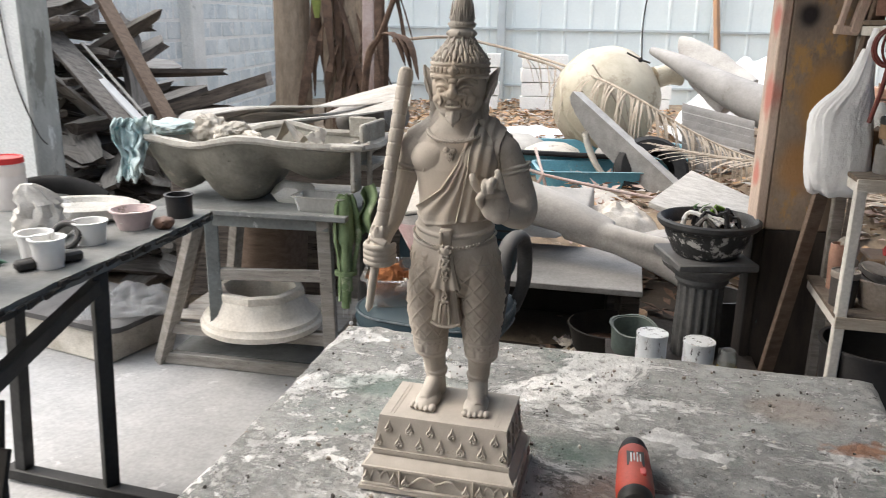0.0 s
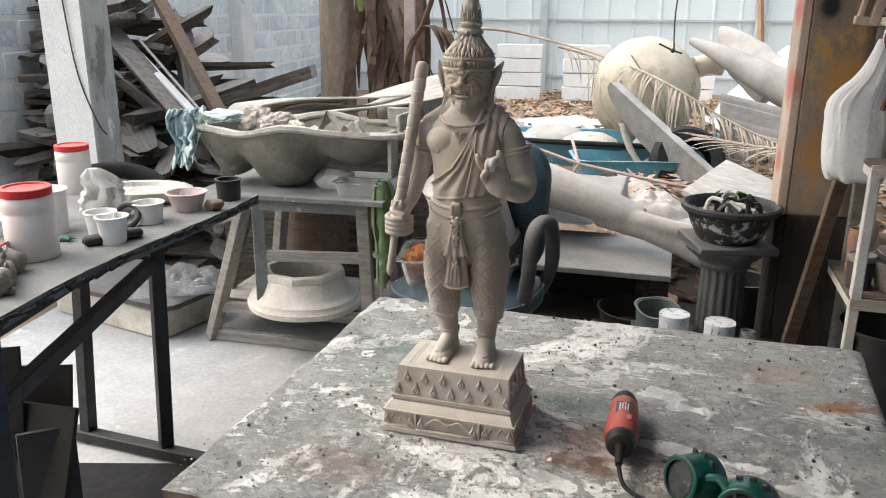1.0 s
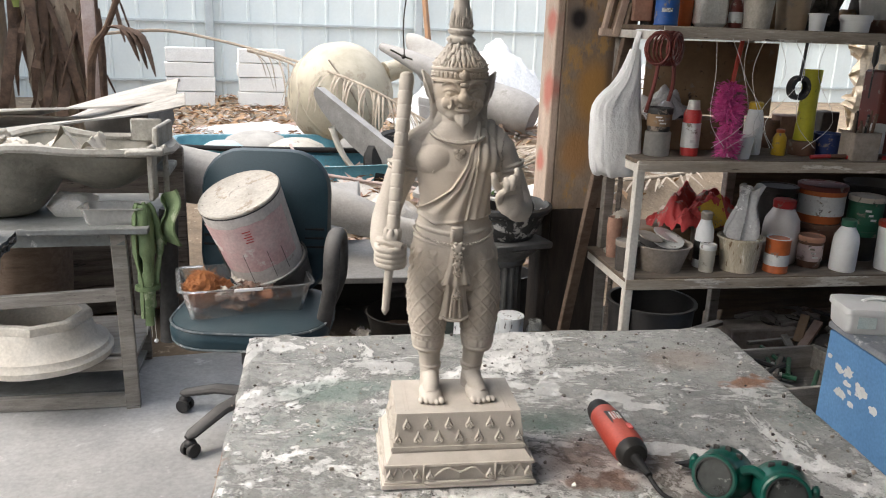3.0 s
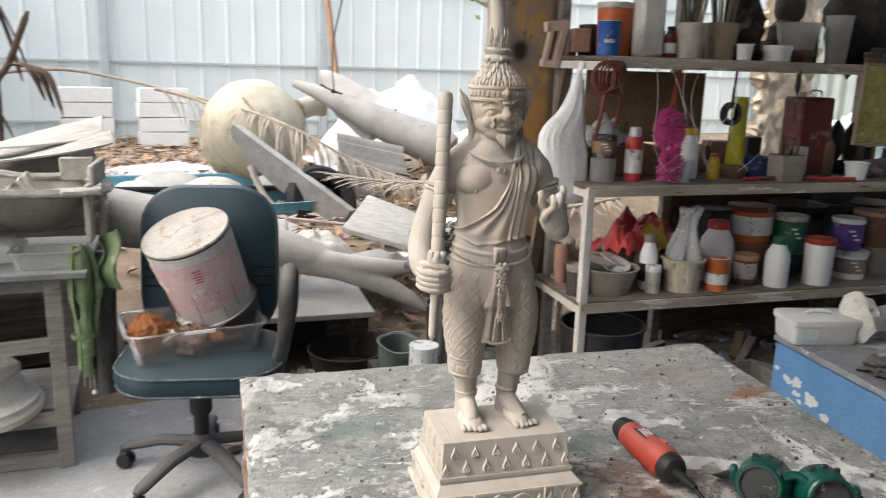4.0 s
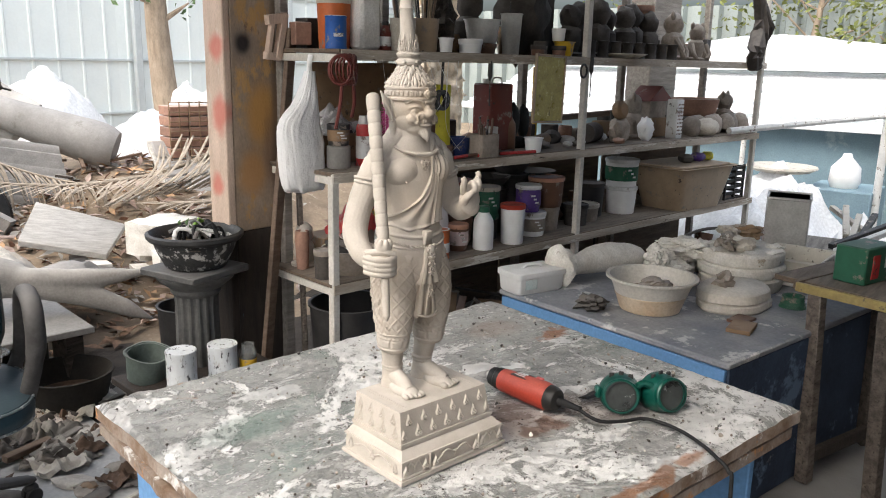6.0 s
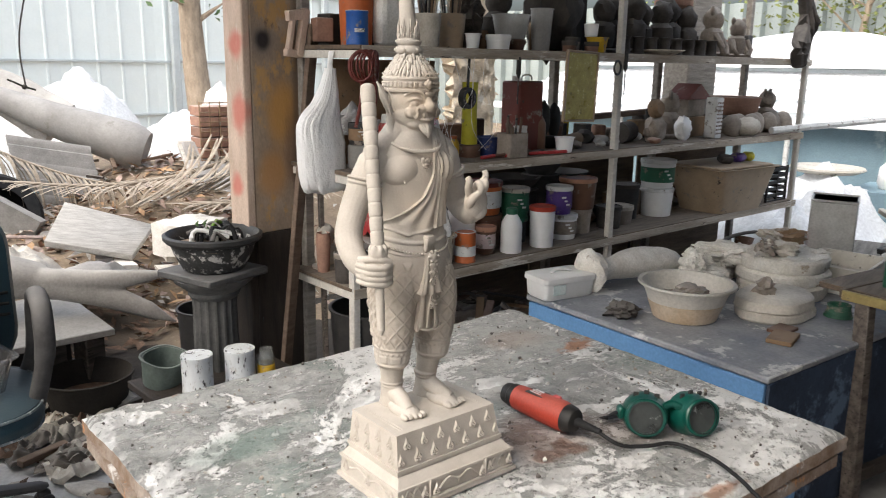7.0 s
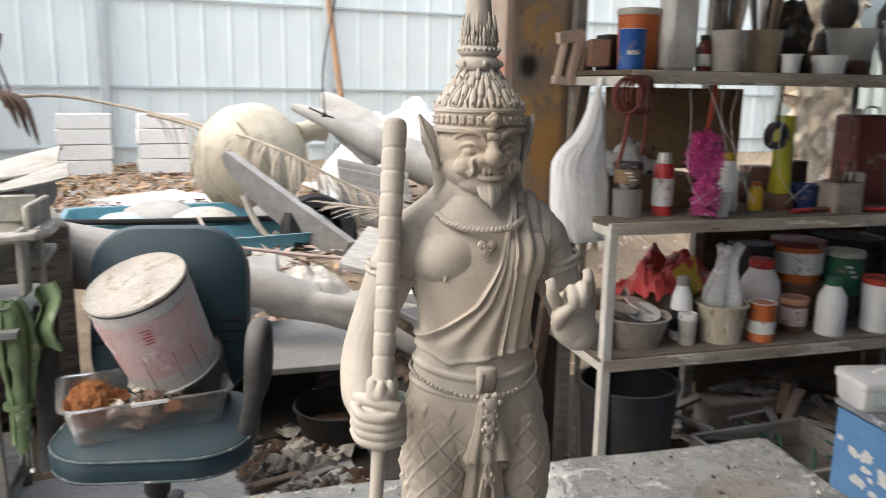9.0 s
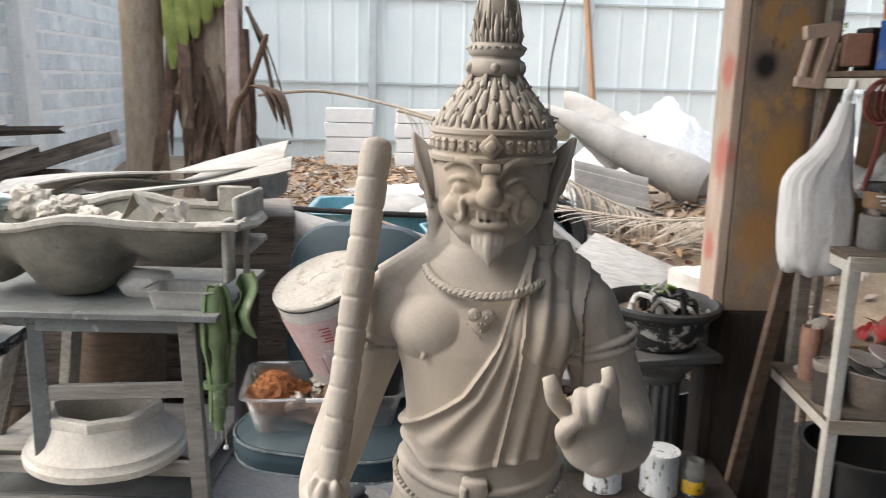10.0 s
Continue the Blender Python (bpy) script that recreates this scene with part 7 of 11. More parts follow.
for k, (p, q, w) in enumerate((((-3.15, 5.0, 1.30), (-2.45, 4.9, 1.52), 0.18), ((-3.2, 4.9, 1.12), (-2.4, 4.8, 1.16), 0.16), ((-3.2, 5.2, 0.98), (-2.5, 4.75, 0.97), 0.12), ((-3.25, 5.3, 1.75), (-2.6, 5.0, 1.45), 0.15), ((-3.1, 4.7, 0.80), (-2.5, 4.6, 0.70), 0.2))):
    solid("lumber_plank", beam(p, q, w, 0.045, 0.006), m_plank, "long dark beam on top of the lumber pile", "plank", group="lumber pile")

# long bark-like sheets lying behind the mould
for k, (p, q, w, bend) in enumerate((((-1.55, 4.35, 1.02), (-0.33, 4.15, 1.235), 0.24, 0.035), ((-1.2, 4.05, 1.00), (-0.30, 4.05, 1.19), 0.17, 0.02), ((-1.4, 4.6, 0.98), (-0.50, 4.35, 1.17), 0.3, 0.05))):
    p, q = Vector(p), Vector(q)
    d = q - p
    sd = Vector((-d.y, d.x, 0)).normalized()
    bm = bmn()
    add_sheet(bm, 1, 1, lambda u, v: tuple(p + d * u + sd * ((v - 0.5) * w * (0.6 + 0.8 * math.sin(math.pi * min(1, u * 0.8 + 0.2)))) + Vector((0, 0, bend * math.sin(u * 5 + v * 3) - 0.25 * w * (v - 0.5) ** 2 * 4 * 0.4))), 26, 8, 0.008)
    solid("bark_sheet", bm, m_paleplank, "long bleached palm sheath lying behind the mould", "bark sheet", group="palm sheaths")
solid("log", tube([(-0.75, 4.75, 0.98), (-0.42, 4.42, 1.06)], 0.085, 18), m_greycast, "short grey cylinder lying behind the mould", "cylinder")
solid("prop_box", box((1.3, 0.5, 0.85), (0, 0, 0.43), 0.01), m_plank, "dark crate holding the palm sheaths up", "crate", (-1.0, 4.55, 0.05), 8)

# trunk, dead palm, pole
trunk = thing("palm_tree", "rough brown trunk with a fringe of dead leaves", "tree", (-1.85, 7.65, 0.5))
part("trunk", lathe([(0.20, 0), (0.175, 0.15), (0.168, 0.6), (0.165, 1.6), (0.16, 2.6)], 22, wob=0.10), m_bark, trunk)
crown = bmn()
r5 = random.Random(5)
for k in range(60):
    x0, y0, z0 = r5.uniform(0.25, 0.85), r5.uniform(-0.25, 0.15), r5.uniform(0.6, 2.2)
    ln = r5.uniform(0.5, 1.3)
    dx = r5.uniform(-0.3, 0.3)
    add_tube(crown, curve_pts([(x0, y0, z0), (x0 + dx * 0.6, y0 - 0.05, z0 - ln * 0.45), (x0 + dx, y0 + r5.uniform(-0.1, 0.1), max(0.05, z0 - ln))], 3), [0.035, 0.045, 0.05, 0.04, 0.03, 0.02, 0.006], 5, flat=0.2)
part("dead_leaves", crown, m_deadleaf, trunk, "hanging dead brown leaves")
stems = bmn()
for k in range(9):
    x0 = 0.35 + 0.05 * k
    add_tube(stems, curve_pts([(x0, 0, 0.0), (x0 + r5.uniform(-0.05, 0.08), -0.1, 0.9), (x0 + r5.uniform(-0.2, 0.25), -0.15, 2.3)], 5), [0.075, 0.06, 0.05] * 3 + [0.03, 0.02], 8)
part("stalk", stems, m_bark, trunk, "thick fibrous stalks")
gr = bmn()
for k in range(5):
    add_tube(gr, curve_pts([(0.30 + 0.09 * k, -0.25, 1.05 + 0.12 * k), (0.28 + 0.10 * k, -0.28, 1.7), (0.22 + 0.13 * k, -0.2, 2.4)], 4), [0.02, 0.04, 0.05, 0.05, 0.045, 0.04, 0.03, 0.02, 0.01], 6, flat=0.25)
part("green_blade", gr, mat("pale green leaf blade", (0.27, 0.31, 0.08), (0.17, 0.20, 0.05), scale=9, rough=0.6, bump=0.2), trunk, "yellow-green leaf blades")
solid("metal_pole", box((0.085, 0.05, 2.6), (0, 0, 1.3), 0.006), m_pole, "pinkish rusty steel pole standing in the yard", "pole", (-0.955, 6.55, 0.35), ry=0.5)
branch = solid("dead_branch", tube(curve_pts([(-1.0, 6.45, 0.30), (-0.93, 6.4, 1.20), (-0.80, 6.3, 1.45), (-0.66, 6.2, 1.78)], 5), [0.03] * 8 + [0.022] * 7 + [0.012], 7), m_deadleaf, "dead grey branch stuck by the pole", "branch")
for k in range(3):
    part("dry_leaf", tube(curve_pts([(-0.80 + 0.03 * k, 6.3, 1.44), (-0.68 + 0.05 * k, 6.2, 1.43 - 0.02 * k), (-0.60 + 0.05 * k, 6.15, 1.22 - 0.05 * k)], 4), [0.01, 0.03, 0.045, 0.05, 0.045, 0.04, 0.03, 0.02, 0.005], 6, flat=0.25), m_deadleaf, branch)


def frond(name, pts, nl, ll, drop, seed, label, sides=(1, -1), start=0.12, spread=(0, 0, 0)):
    """A dried palm frond: a tapering stem with drooping leaflets on both sides."""
    rr = random.Random(seed)
    t = thing(name, label, "palm frond", (0, 0, 0), group="dry fronds")
    c = curve_pts(pts, 10)
    part("stem", tube(c, [0.014 * (1 - 0.75 * i / (len(c) - 1)) + 0.003 for i in range(len(c))], 8), m_frond, t)
    b = bmn()
    for k in range(nl):
        u = start + (1 - start) * (k + rr.random()) / nl
        i = min(len(c) - 2, int(u * (len(c) - 1)))
        p = c[i]
        d = (c[i + 1] - c[i]).normalized()
        sd = d.cross(Vector((0, 0, 1))).normalized()
        for s in sides:
            L = ll * (0.55 + 0.6 * math.sin(math.pi * min(1, u * 0.9 + 0.08))) * rr.uniform(0.7, 1.15)
            o = sd * s * rr.uniform(0.35, 0.8) + d * rr.uniform(0.3, 0.8)
            dn = Vector((0, 0, -1)) * drop * rr.uniform(0.6, 1.3)
            q1, q2 = p + o * L * 0.45 + dn * L * 0.18, p + o * L * 0.75 + dn * L * 0.62 + Vector(spread) * L
            add_tube(b, curve_pts([p, q1, q2], 3), [0.005, 0.0075, 0.008, 0.0075, 0.006, 0.004, 0.0015], 4, flat=0.3)
    part("leaflet", b, m_frond, t, "dry drooping leaflets")
    return t


frond("palm_frond", [(-1.10, 8.9, 1.325), (-0.517, 8.9, 1.376), (0.028, 8.8, 1.296), (0.621, 8.2, 1.164), (0.921, 7.1, 1.095), (1.184, 6.6, 0.982), (1.51, 6.4, 0.796), (1.811, 6.2, 0.663), (2.10, 5.95, 0.585)], 62, 0.36, 1.35, 3, "long dried palm frond hanging across the yard", start=0.40)
frond("palm_frond", [(0.25, 8.0, 1.24), (0.62, 7.7, 1.14), (0.80, 7.2, 0.98)], 9, 0.42, 1.5, 9, "withered grey frond tip hanging by the urn", start=0.1)
frond("palm_frond", [(2.9, 5.5, 0.86), (2.3, 5.6, 0.70), (1.75, 5.75, 0.66), (1.25, 5.85, 0.72)], 42, 0.62, 0.10, 12, "dried palm frond lying on the rubble", start=0.05)
frond("palm_frond", [(3.1, 4.9, 0.62), (2.5, 4.75, 0.60), (1.9, 4.9, 0.62)], 26, 0.5, 0.05, 15, "dried palm frond lying on the rubble", start=0.05)
rb = bmn()
for k in range(26):
    x = 2.35 + 0.042 * k + 0.03 * math.sin(k * 2.3)
    q = 0.06 * math.sin(k * 1.7)
    add_tube(rb, curve_pts([(x - 0.65, 5.25 + 0.01 * k, 0.58), (x - 0.35, 5.35, 0.66 + 0.004 * k), (x - 0.1 + q * 0.5, 5.5, 0.76 + 0.004 * k + q * 0.4), (x + 0.08 + q * 2, 5.7, 0.90 + q)], 4), [0.005] + [0.010] * 11 + [0.004], 5, flat=0.5)
solid("frond_ribs", rb, m_frond, "bundle of pale curved frond ribs on the rubble", "palm frond", kind="stuff")

# urn, slab, castings, plastic heap
urn = thing("round_urn", "large round cream fibreglass urn lying on its side", "urn", (1.045, 7.62, 0.86), 15)
part("belly", lathe([(0.10, -0.48), (0.26, -0.42), (0.40, -0.27), (0.475, -0.05), (0.475, 0.10), (0.41, 0.28), (0.27, 0.41), (0.10, 0.47), (0.01, 0.48)], 48, m=R(62, 20, 0), wob=0.03), m_urn, urn)
part("band", lathe([(0.470, 0.02), (0.484, 0.03), (0.484, 0.06), (0.470, 0.07)], 48, m=R(62, 20, 0), cap0=False, cap1=False), m_urn, urn)
part("spout", lathe([(0.10, 0), (0.09, 0.12), (0.13, 0.22), (0.12, 0.23)], 24, at=(0.42, -0.1, 0.22), m=R(0, 75, 0)), m_urn, urn)
for k in range(1):
    part("twig", tube(curve_pts([(-0.3 + 0.15 * k, -0.42, 0.35), (-0.1 + 0.16 * k, -0.5, 0.05), (0.1 + 0.1 * k, -0.42, -0.3)], 5), 0.008, 5), m_frond, urn, "dry twig stuck to the urn")
p0_, p1_ = Vector((0.684, 6.573, 0.985)), Vector((1.395, 5.88, 0.40))
ax_ = (p1_ - p0_).normalized()
sd_ = ax_.cross(Vector((0, 0, 1))).normalized()
up_ = sd_.cross(ax_)
bm = bmn()
# half-lens profile: a straight top edge over a belly that swells in the middle
add_rings(bm, [[p0_.lerp(p1_, t) + sd_ * a * 0.12 + up_ * b * 1.15 for a, b in ((-0.5, -h), (0.5, -h), (0.5, 0.05), (-0.5, 0.05 - 0.012))] for t, h in ((0, 0.0), (0.04, 0.03), (0.12, 0.065), (0.25, 0.10), (0.42, 0.125), (0.6, 0.135), (0.78, 0.125), (0.92, 0.095), (1.0, 0.05))])
bmesh.ops.bevel(bm, geom=[e for e in bm.edges if e.is_manifold and e.calc_face_angle(0) > 0.9], offset=0.008, segments=2, affect="EDGES")
solid("cement_slab", bm, m_slab, "grey cement slab with a curved belly, leaning down from the urn", "slab")
solid("white_hoop", tube(curve_pts([(0.77, 6.40, 0.745), (0.795, 6.38, 0.64), (0.86, 6.33, 0.50), (0.96, 6.29, 0.385), (1.09, 6.26, 0.315)], 6), 0.035, 10, flat=0.6), m_cream, "white curved plastic hoop", "hoop")
body = bmn()
add_tube(body, curve_pts([(1.42, 7.55, 1.32), (1.62, 7.2, 1.22), (1.98, 6.8, 1.02), (2.46, 6.38, 0.80)], 8), [0.035 + 0.14 * min(1, i / 21) ** 1.2 - (0.0 if i < 23 else (0.012, 0.035)[i - 23]) for i in range(25)], 24)
cone = thing("long_casting", "long grey tapering fibreglass casting lying on the rubble", "casting")
part("shaft", body, m_greycast, cone)
part("fin", tube(curve_pts([(2.05, 6.95, 0.98), (1.86, 7.18, 1.16), (1.72, 7.32, 1.32), (1.62, 7.40, 1.44)], 6), [0.20] * 4 + [0.19] * 4 + [0.175, 0.16, 0.15, 0.135, 0.12, 0.105, 0.09, 0.075, 0.055, 0.035, 0.012], 18, flat=0.4, up=(0, 1, 0)), m_whale, cone, "rounded pale fin")
bm = bmn()
add_sheet(bm, 1, 1, lambda u, v: (1.55 + 0.50 * u, 6.72 - 0.25 * u - 0.25 * v, 0.93 - 0.55 * v - 0.10 * u + 0.02 * math.sin(v * 60)), 10, 60, 0.01)
solid("corrugated_sheet", bm, m_greyboard, "grey corrugated cement sheet under the casting", "sheet")


def heap(name, loc, w, d, h, m, label, cat, seed, n=34, sharp=1.0):
    b = bmn()
    def fn(u, v):
        r = math.hypot((u - 0.5) * 2, (v - 0.5) * 2)
        base = max(0, 1 - r * r) ** 0.7
        f = noise.noise((u * 4 + seed, v * 4, 1)) * 0.35 + abs(noise.noise((u * 9, v * 9 + seed, 2))) * 0.30 * sharp + abs(noise.noise((u * 20, v * 20 + seed, 7))) * 0.12 * sharp
        return max(0, h * base * (0.75 + f))
    add_sheet(b, w, d, fn, n, n, 0.01)
    return solid(name, b, m, label, cat, loc, 0)


heap("plastic_sheet", (2.66, 8.25, 0.50), 1.75, 1.3, 0.98, m_tarp, "heap of crumpled bright white plastic sheeting", "plastic sheet", 4, 44, 0.55)
heap("plastic_sheet", (3.15, 7.0, 0.66), 1.1, 0.9, 0.42, m_tarp, "low heap of crumpled white plastic sheeting", "plastic sheet", 8, 34, 0.5)
heap("plastic_sheet", (4.1, 7.6, 0.5), 1.3, 0.9, 0.75, m_bag, "pale translucent sheet pulled up to a point", "plastic sheet", 12)
heap("plastic_sheet", (0.35, 8.6, 0.40), 1.2, 0.7, 0.10, m_tarp, "flat white plastic sheet among the leaves", "plastic sheet", 15)

# whale-tail casting and what lies by it
tail = bmn()
spine = curve_pts([(-0.45, 4.75, 0.72), (0.05, 4.5, 0.66), (0.42, 4.32, 0.59), (0.72, 4.2, 0.50)], 6)
add_tube(tail, spine, [0.19 - 0.105 * i / 18 for i in range(19)], 20, flat=0.85)
nv_ = Vector((0.49, 0.87, 0))
for rows_ in (((0.50, 0.525, 0.075, 0.07), (0.62, 0.510, 0.070, 0.060), (0.74, 0.505, 0.058, 0.050), (0.88, 0.496, 0.050, 0.040), (1.0, 0.492, 0.046, 0.032), (1.10, 0.500, 0.030, 0.022), (1.20, 0.507, 0.006, 0.006)),
              ((0.50, 0.520, 0.075, 0.07), (0.62, 0.500, 0.070, 0.060), (0.74, 0.476, 0.062, 0.050), (0.88, 0.430, 0.060, 0.040), (1.0, 0.380, 0.058, 0.032), (1.10, 0.325, 0.047, 0.022), (1.19, 0.262, 0.007, 0.006))):
    add_rings(tail, [[Vector((x, 4.36 - 0.565 * (x - 0.35), z)) + nv_ * (th * math.cos(2 * math.pi * k / 18)) + Vector((0, 0, hz * math.sin(2 * math.pi * k / 18))) for k in range(18)] for x, z, hz, th in rows_])
add_rings(tail, [[Vector(p) for p in q] for q in (((-0.05, 4.72, 0.74), (0.0, 4.90, 0.50), (0.0, 4.45, 0.42)), ((0.20, 4.76, 0.675), (0.22, 4.93, 0.46), (0.22, 4.38, 0.42)), ((0.42, 4.90, 0.61), (0.44, 5.00, 0.42), (0.45, 4.36, 0.42)),
                                                  ((0.58, 4.99, 0.585), (0.60, 5.04, 0.40), (0.60, 4.52, 0.41)), ((0.72, 5.085, 0.574), (0.735, 5.10, 0.385), (0.72, 4.96, 0.385)))])
add_tube(tail, curve_pts([(0.05, 4.52, 0.62), (0.30, 4.46, 0.60), (0.52, 4.36, 0.54)], 6), [0.15, 0.145, 0.14, 0.13, 0.12, 0.11, 0.10, 0.095, 0.09, 0.085, 0.08, 0.07, 0.06], 14, flat=0.6)
me = bpy.data.meshes.new("tail")
tail.to_mesh(me)
tail.free()
tmp = bpy.data.objects.new("tail", me)
scene.collection.objects.link(tmp)
md = tmp.modifiers.new("remesh", "REMESH")
md.mode, md.voxel_size = "VOXEL", 0.009
md = tmp.modifiers.new("smooth", "SMOOTH")
md.factor, md.iterations = 0.5, 6
full = bpy.data.meshes.new_from_object(tmp.evaluated_get(bpy.context.evaluated_depsgraph_get()))
bpy.data.objects.remove(tmp)
bm = bmesh.new()
bm.from_mesh(full)
solid("tail_casting", bm, m_whale, "pale grey forked fish-tail casting lying across boards", "casting", angle=60)
# added box, near-black so that the space under the board reads as shadow
solid("dark_crate", box((0.92, 0.26, 0.27), (0, 0, 0.135), 0.006), m_postblack, "added near-black box standing in for the shadow under the board", "crate", (0.42, 4.50, 0.0), -8)
solid("support_board", box((0.95, 0.72, 0.03), (0, 0, 0), 0.004), m_greyboard, "dusty grey board under the tail casting", "board", (0.42, 4.22, 0.315), -8)
for x, y in ((0.05, 4.4), (0.78, 4.35), (0.05, 4.05), (0.80, 3.98)):
    solid("support_block", box((0.1, 0.1, 0.30), (0, 0, 0.15), 0.006), m_plank, "dark wooden block holding the board", "block", (x, y, 0.0), 10, "board supports")
for k in range(14):
    solid("shade_scrap", blob(r4.uniform(0.02, 0.05), sub=2, rough=0.6, freq=1.5, seed=k + 90, scale=(1.5, 0.9, 0.35)), r4.choice((m_paper, m_claygrey, m_deadleaf, m_leaf)), "dusty scrap in the shade under the board", "scrap", (r4.uniform(0.62, 0.95), r4.uniform(4.1, 4.4), 0.02), r4.uniform(0, 180), "scraps under the board")
solid("rubble_stone", blob(0.14, sub=3, rough=0.3, seed=5, scale=(1.5, 0.9, 0.75)), m_greycast, "rough grey cement lump on the rubble", "rubble", (1.16, 4.72, 0.30), -10)
bm = bmn()
add_rings(bm, [[Vector(p) - Vector((0, 0, dz)) for p in ((1.036, 4.95, 0.518), (1.462, 4.80, 0.389), (1.88, 5.30, 0.438), (1.383, 5.45, 0.631))] for dz in (0.034, 0.0)])
bmesh.ops.bevel(bm, geom=bm.edges[:], offset=0.003, segments=1, affect="EDGES")
solid("tilted_board", bm, m_paleplank, "weathered pale plywood board lying tilted on rubble", "board")


def chip_block(name, size, loc, rot, m, label, group=""):
    b = bmesh.new()
    bmesh.ops.create_cube(b, size=1)
    bmesh.ops.subdivide_edges(b, edges=b.edges[:], cuts=9, use_grid_fill=True)
    for v in b.verts:
        v.co = Vector((v.co.x * size[0], v.co.y * size[1], v.co.z * size[2]))
        v.co += Vector((1, 1, 1)) * (0.010 * noise.noise(v.co * 16 + Vector((loc[0], 0, 0))))
    return solid(name, b, m, label, "block", loc, rot, group)


chip_block("concrete_block", (0.34, 0.30, 0.20), (1.86, 4.82, 0.44), 18, m_plaster, "chipped white lightweight concrete block")
heap("crumpled_paper", (0.85, 4.95, 0.36), 0.5, 0.35, 0.16, m_paper, "crumpled white plaster scraps on the rubble", "scraps", 22)
for k in range(9):
    chip_block("small_rubble", (r4.uniform(0.08, 0.2), r4.uniform(0.06, 0.16), r4.uniform(0.05, 0.12)), (r4.uniform(0.9, 2.2), r4.uniform(4.4, 5.1), 0.30 + r4.uniform(0, 0.05)), r4.uniform(0, 90), r4.choice((m_greycast, m_plaster, m_oldplaster)), "broken piece of cement rubble", "rubble pieces")

# blue tub with black hose, domes, pink frame
tubm = bmn()
add_tray(tubm, 2.1, 0.85, 0.34, 0.12, 0.01, 0.94, 0.03)
solid("blue_tub", tubm, m_blue, "long dusty blue plastic tub in the yard", "tub", (0.62, 6.95, 0.20), -3)
heap("crumpled_sheet", (0.72, 5.85, 0.30), 0.9, 0.5, 0.11, m_paper, "crumpled pale plastic sheet in front of the tub", "plastic sheet", 33, 34, 0.7)
solid("black_hose", tube(curve_pts([(-0.62, 6.68, 0.56), (0.0, 6.52, 0.555), (0.6, 6.48, 0.545), (1.2, 6.48, 0.53), (1.75, 6.6, 0.48)], 6), 0.022, 8), m_rubber, "black hose lying along the tub", "hose")
for x, y, r, m in ((0.55, 6.85, 0.27, m_cream), (-0.05, 6.75, 0.22, m_rag), (0.25, 7.3, 0.30, m_whale), (1.15, 7.1, 0.22, m_greycast)):
    solid("plastic_dome", lathe([(r, 0), (r * 0.97, 0.05), (r * 0.8, 0.11), (r * 0.45, 0.155), (0.01, 0.17)], 28, wob=0.08), m, "upturned pale plastic basin in the blue tub", "basin", (x, y, 0.42), group="basins in the tub")
fr = thing("pipe_frame", "pinkish painted pipe frame lying in the yard", "frame", (0.42, 5.5, 0.56))
for p, q in (((-0.35, 0.1, 0.10), (0, 0, 0)), ((0, 0, 0), (0.40, -0.1, -0.06)), ((0, 0, 0), (0.06, -0.05, -0.22)), ((0, 0, 0), (-0.12, -0.05, -0.22)), ((0, 0, 0), (-0.05, 0.25, 0.14)), ((0.40, -0.1, -0.06), (0.75, -0.2, -0.10))):
    part("pipe", tube([p, q], 0.011, 8), m_pole, fr)
solid("blue_tub", (lambda b: (add_tray(b, 0.9, 0.5, 0.22, 0.1, 0.008, 0.92, 0.02), b)[1])(bmn()), m_blue, "second blue tub lying in front", "tub", (0.85, 6.25, 0.28), 6)
solid("old_tyre", lathe([(0.16, -0.06), (0.24, -0.07), (0.28, -0.03), (0.28, 0.03), (0.24, 0.07), (0.16, 0.06)], 36, m=R(60, 10, 0), cap0=False, cap1=False), m_rubber, "old black tyre leaning in the yard", "tyre", (1.25, 6.15, 0.48))

# lightweight blocks stacked by the fence: each block a thing
for sx, sy, n in ((-0.28, 11.2, 4), (0.62, 11.2, 4), (1.5, 11.3, 2), (2.0, 11.2, 3)):
    for k in range(n):
        solid("lightweight_block", box((0.60, 0.2, 0.175), (0, 0, 0.0875), 0.006), m_mortar, "white lightweight concrete block stacked by the fence", "block", (sx + 0.015 * (k % 2), sy, 0.40 + 0.185 * k), rnd.uniform(-2, 2), "stacked blocks")
solid("leaning_post", beam((2.62, 9.8, 0.5), (2.40, 10.0, 2.7), 0.07, 0.05, 0.004), m_orange, "orange-brown timber leaning against the fence", "timber")


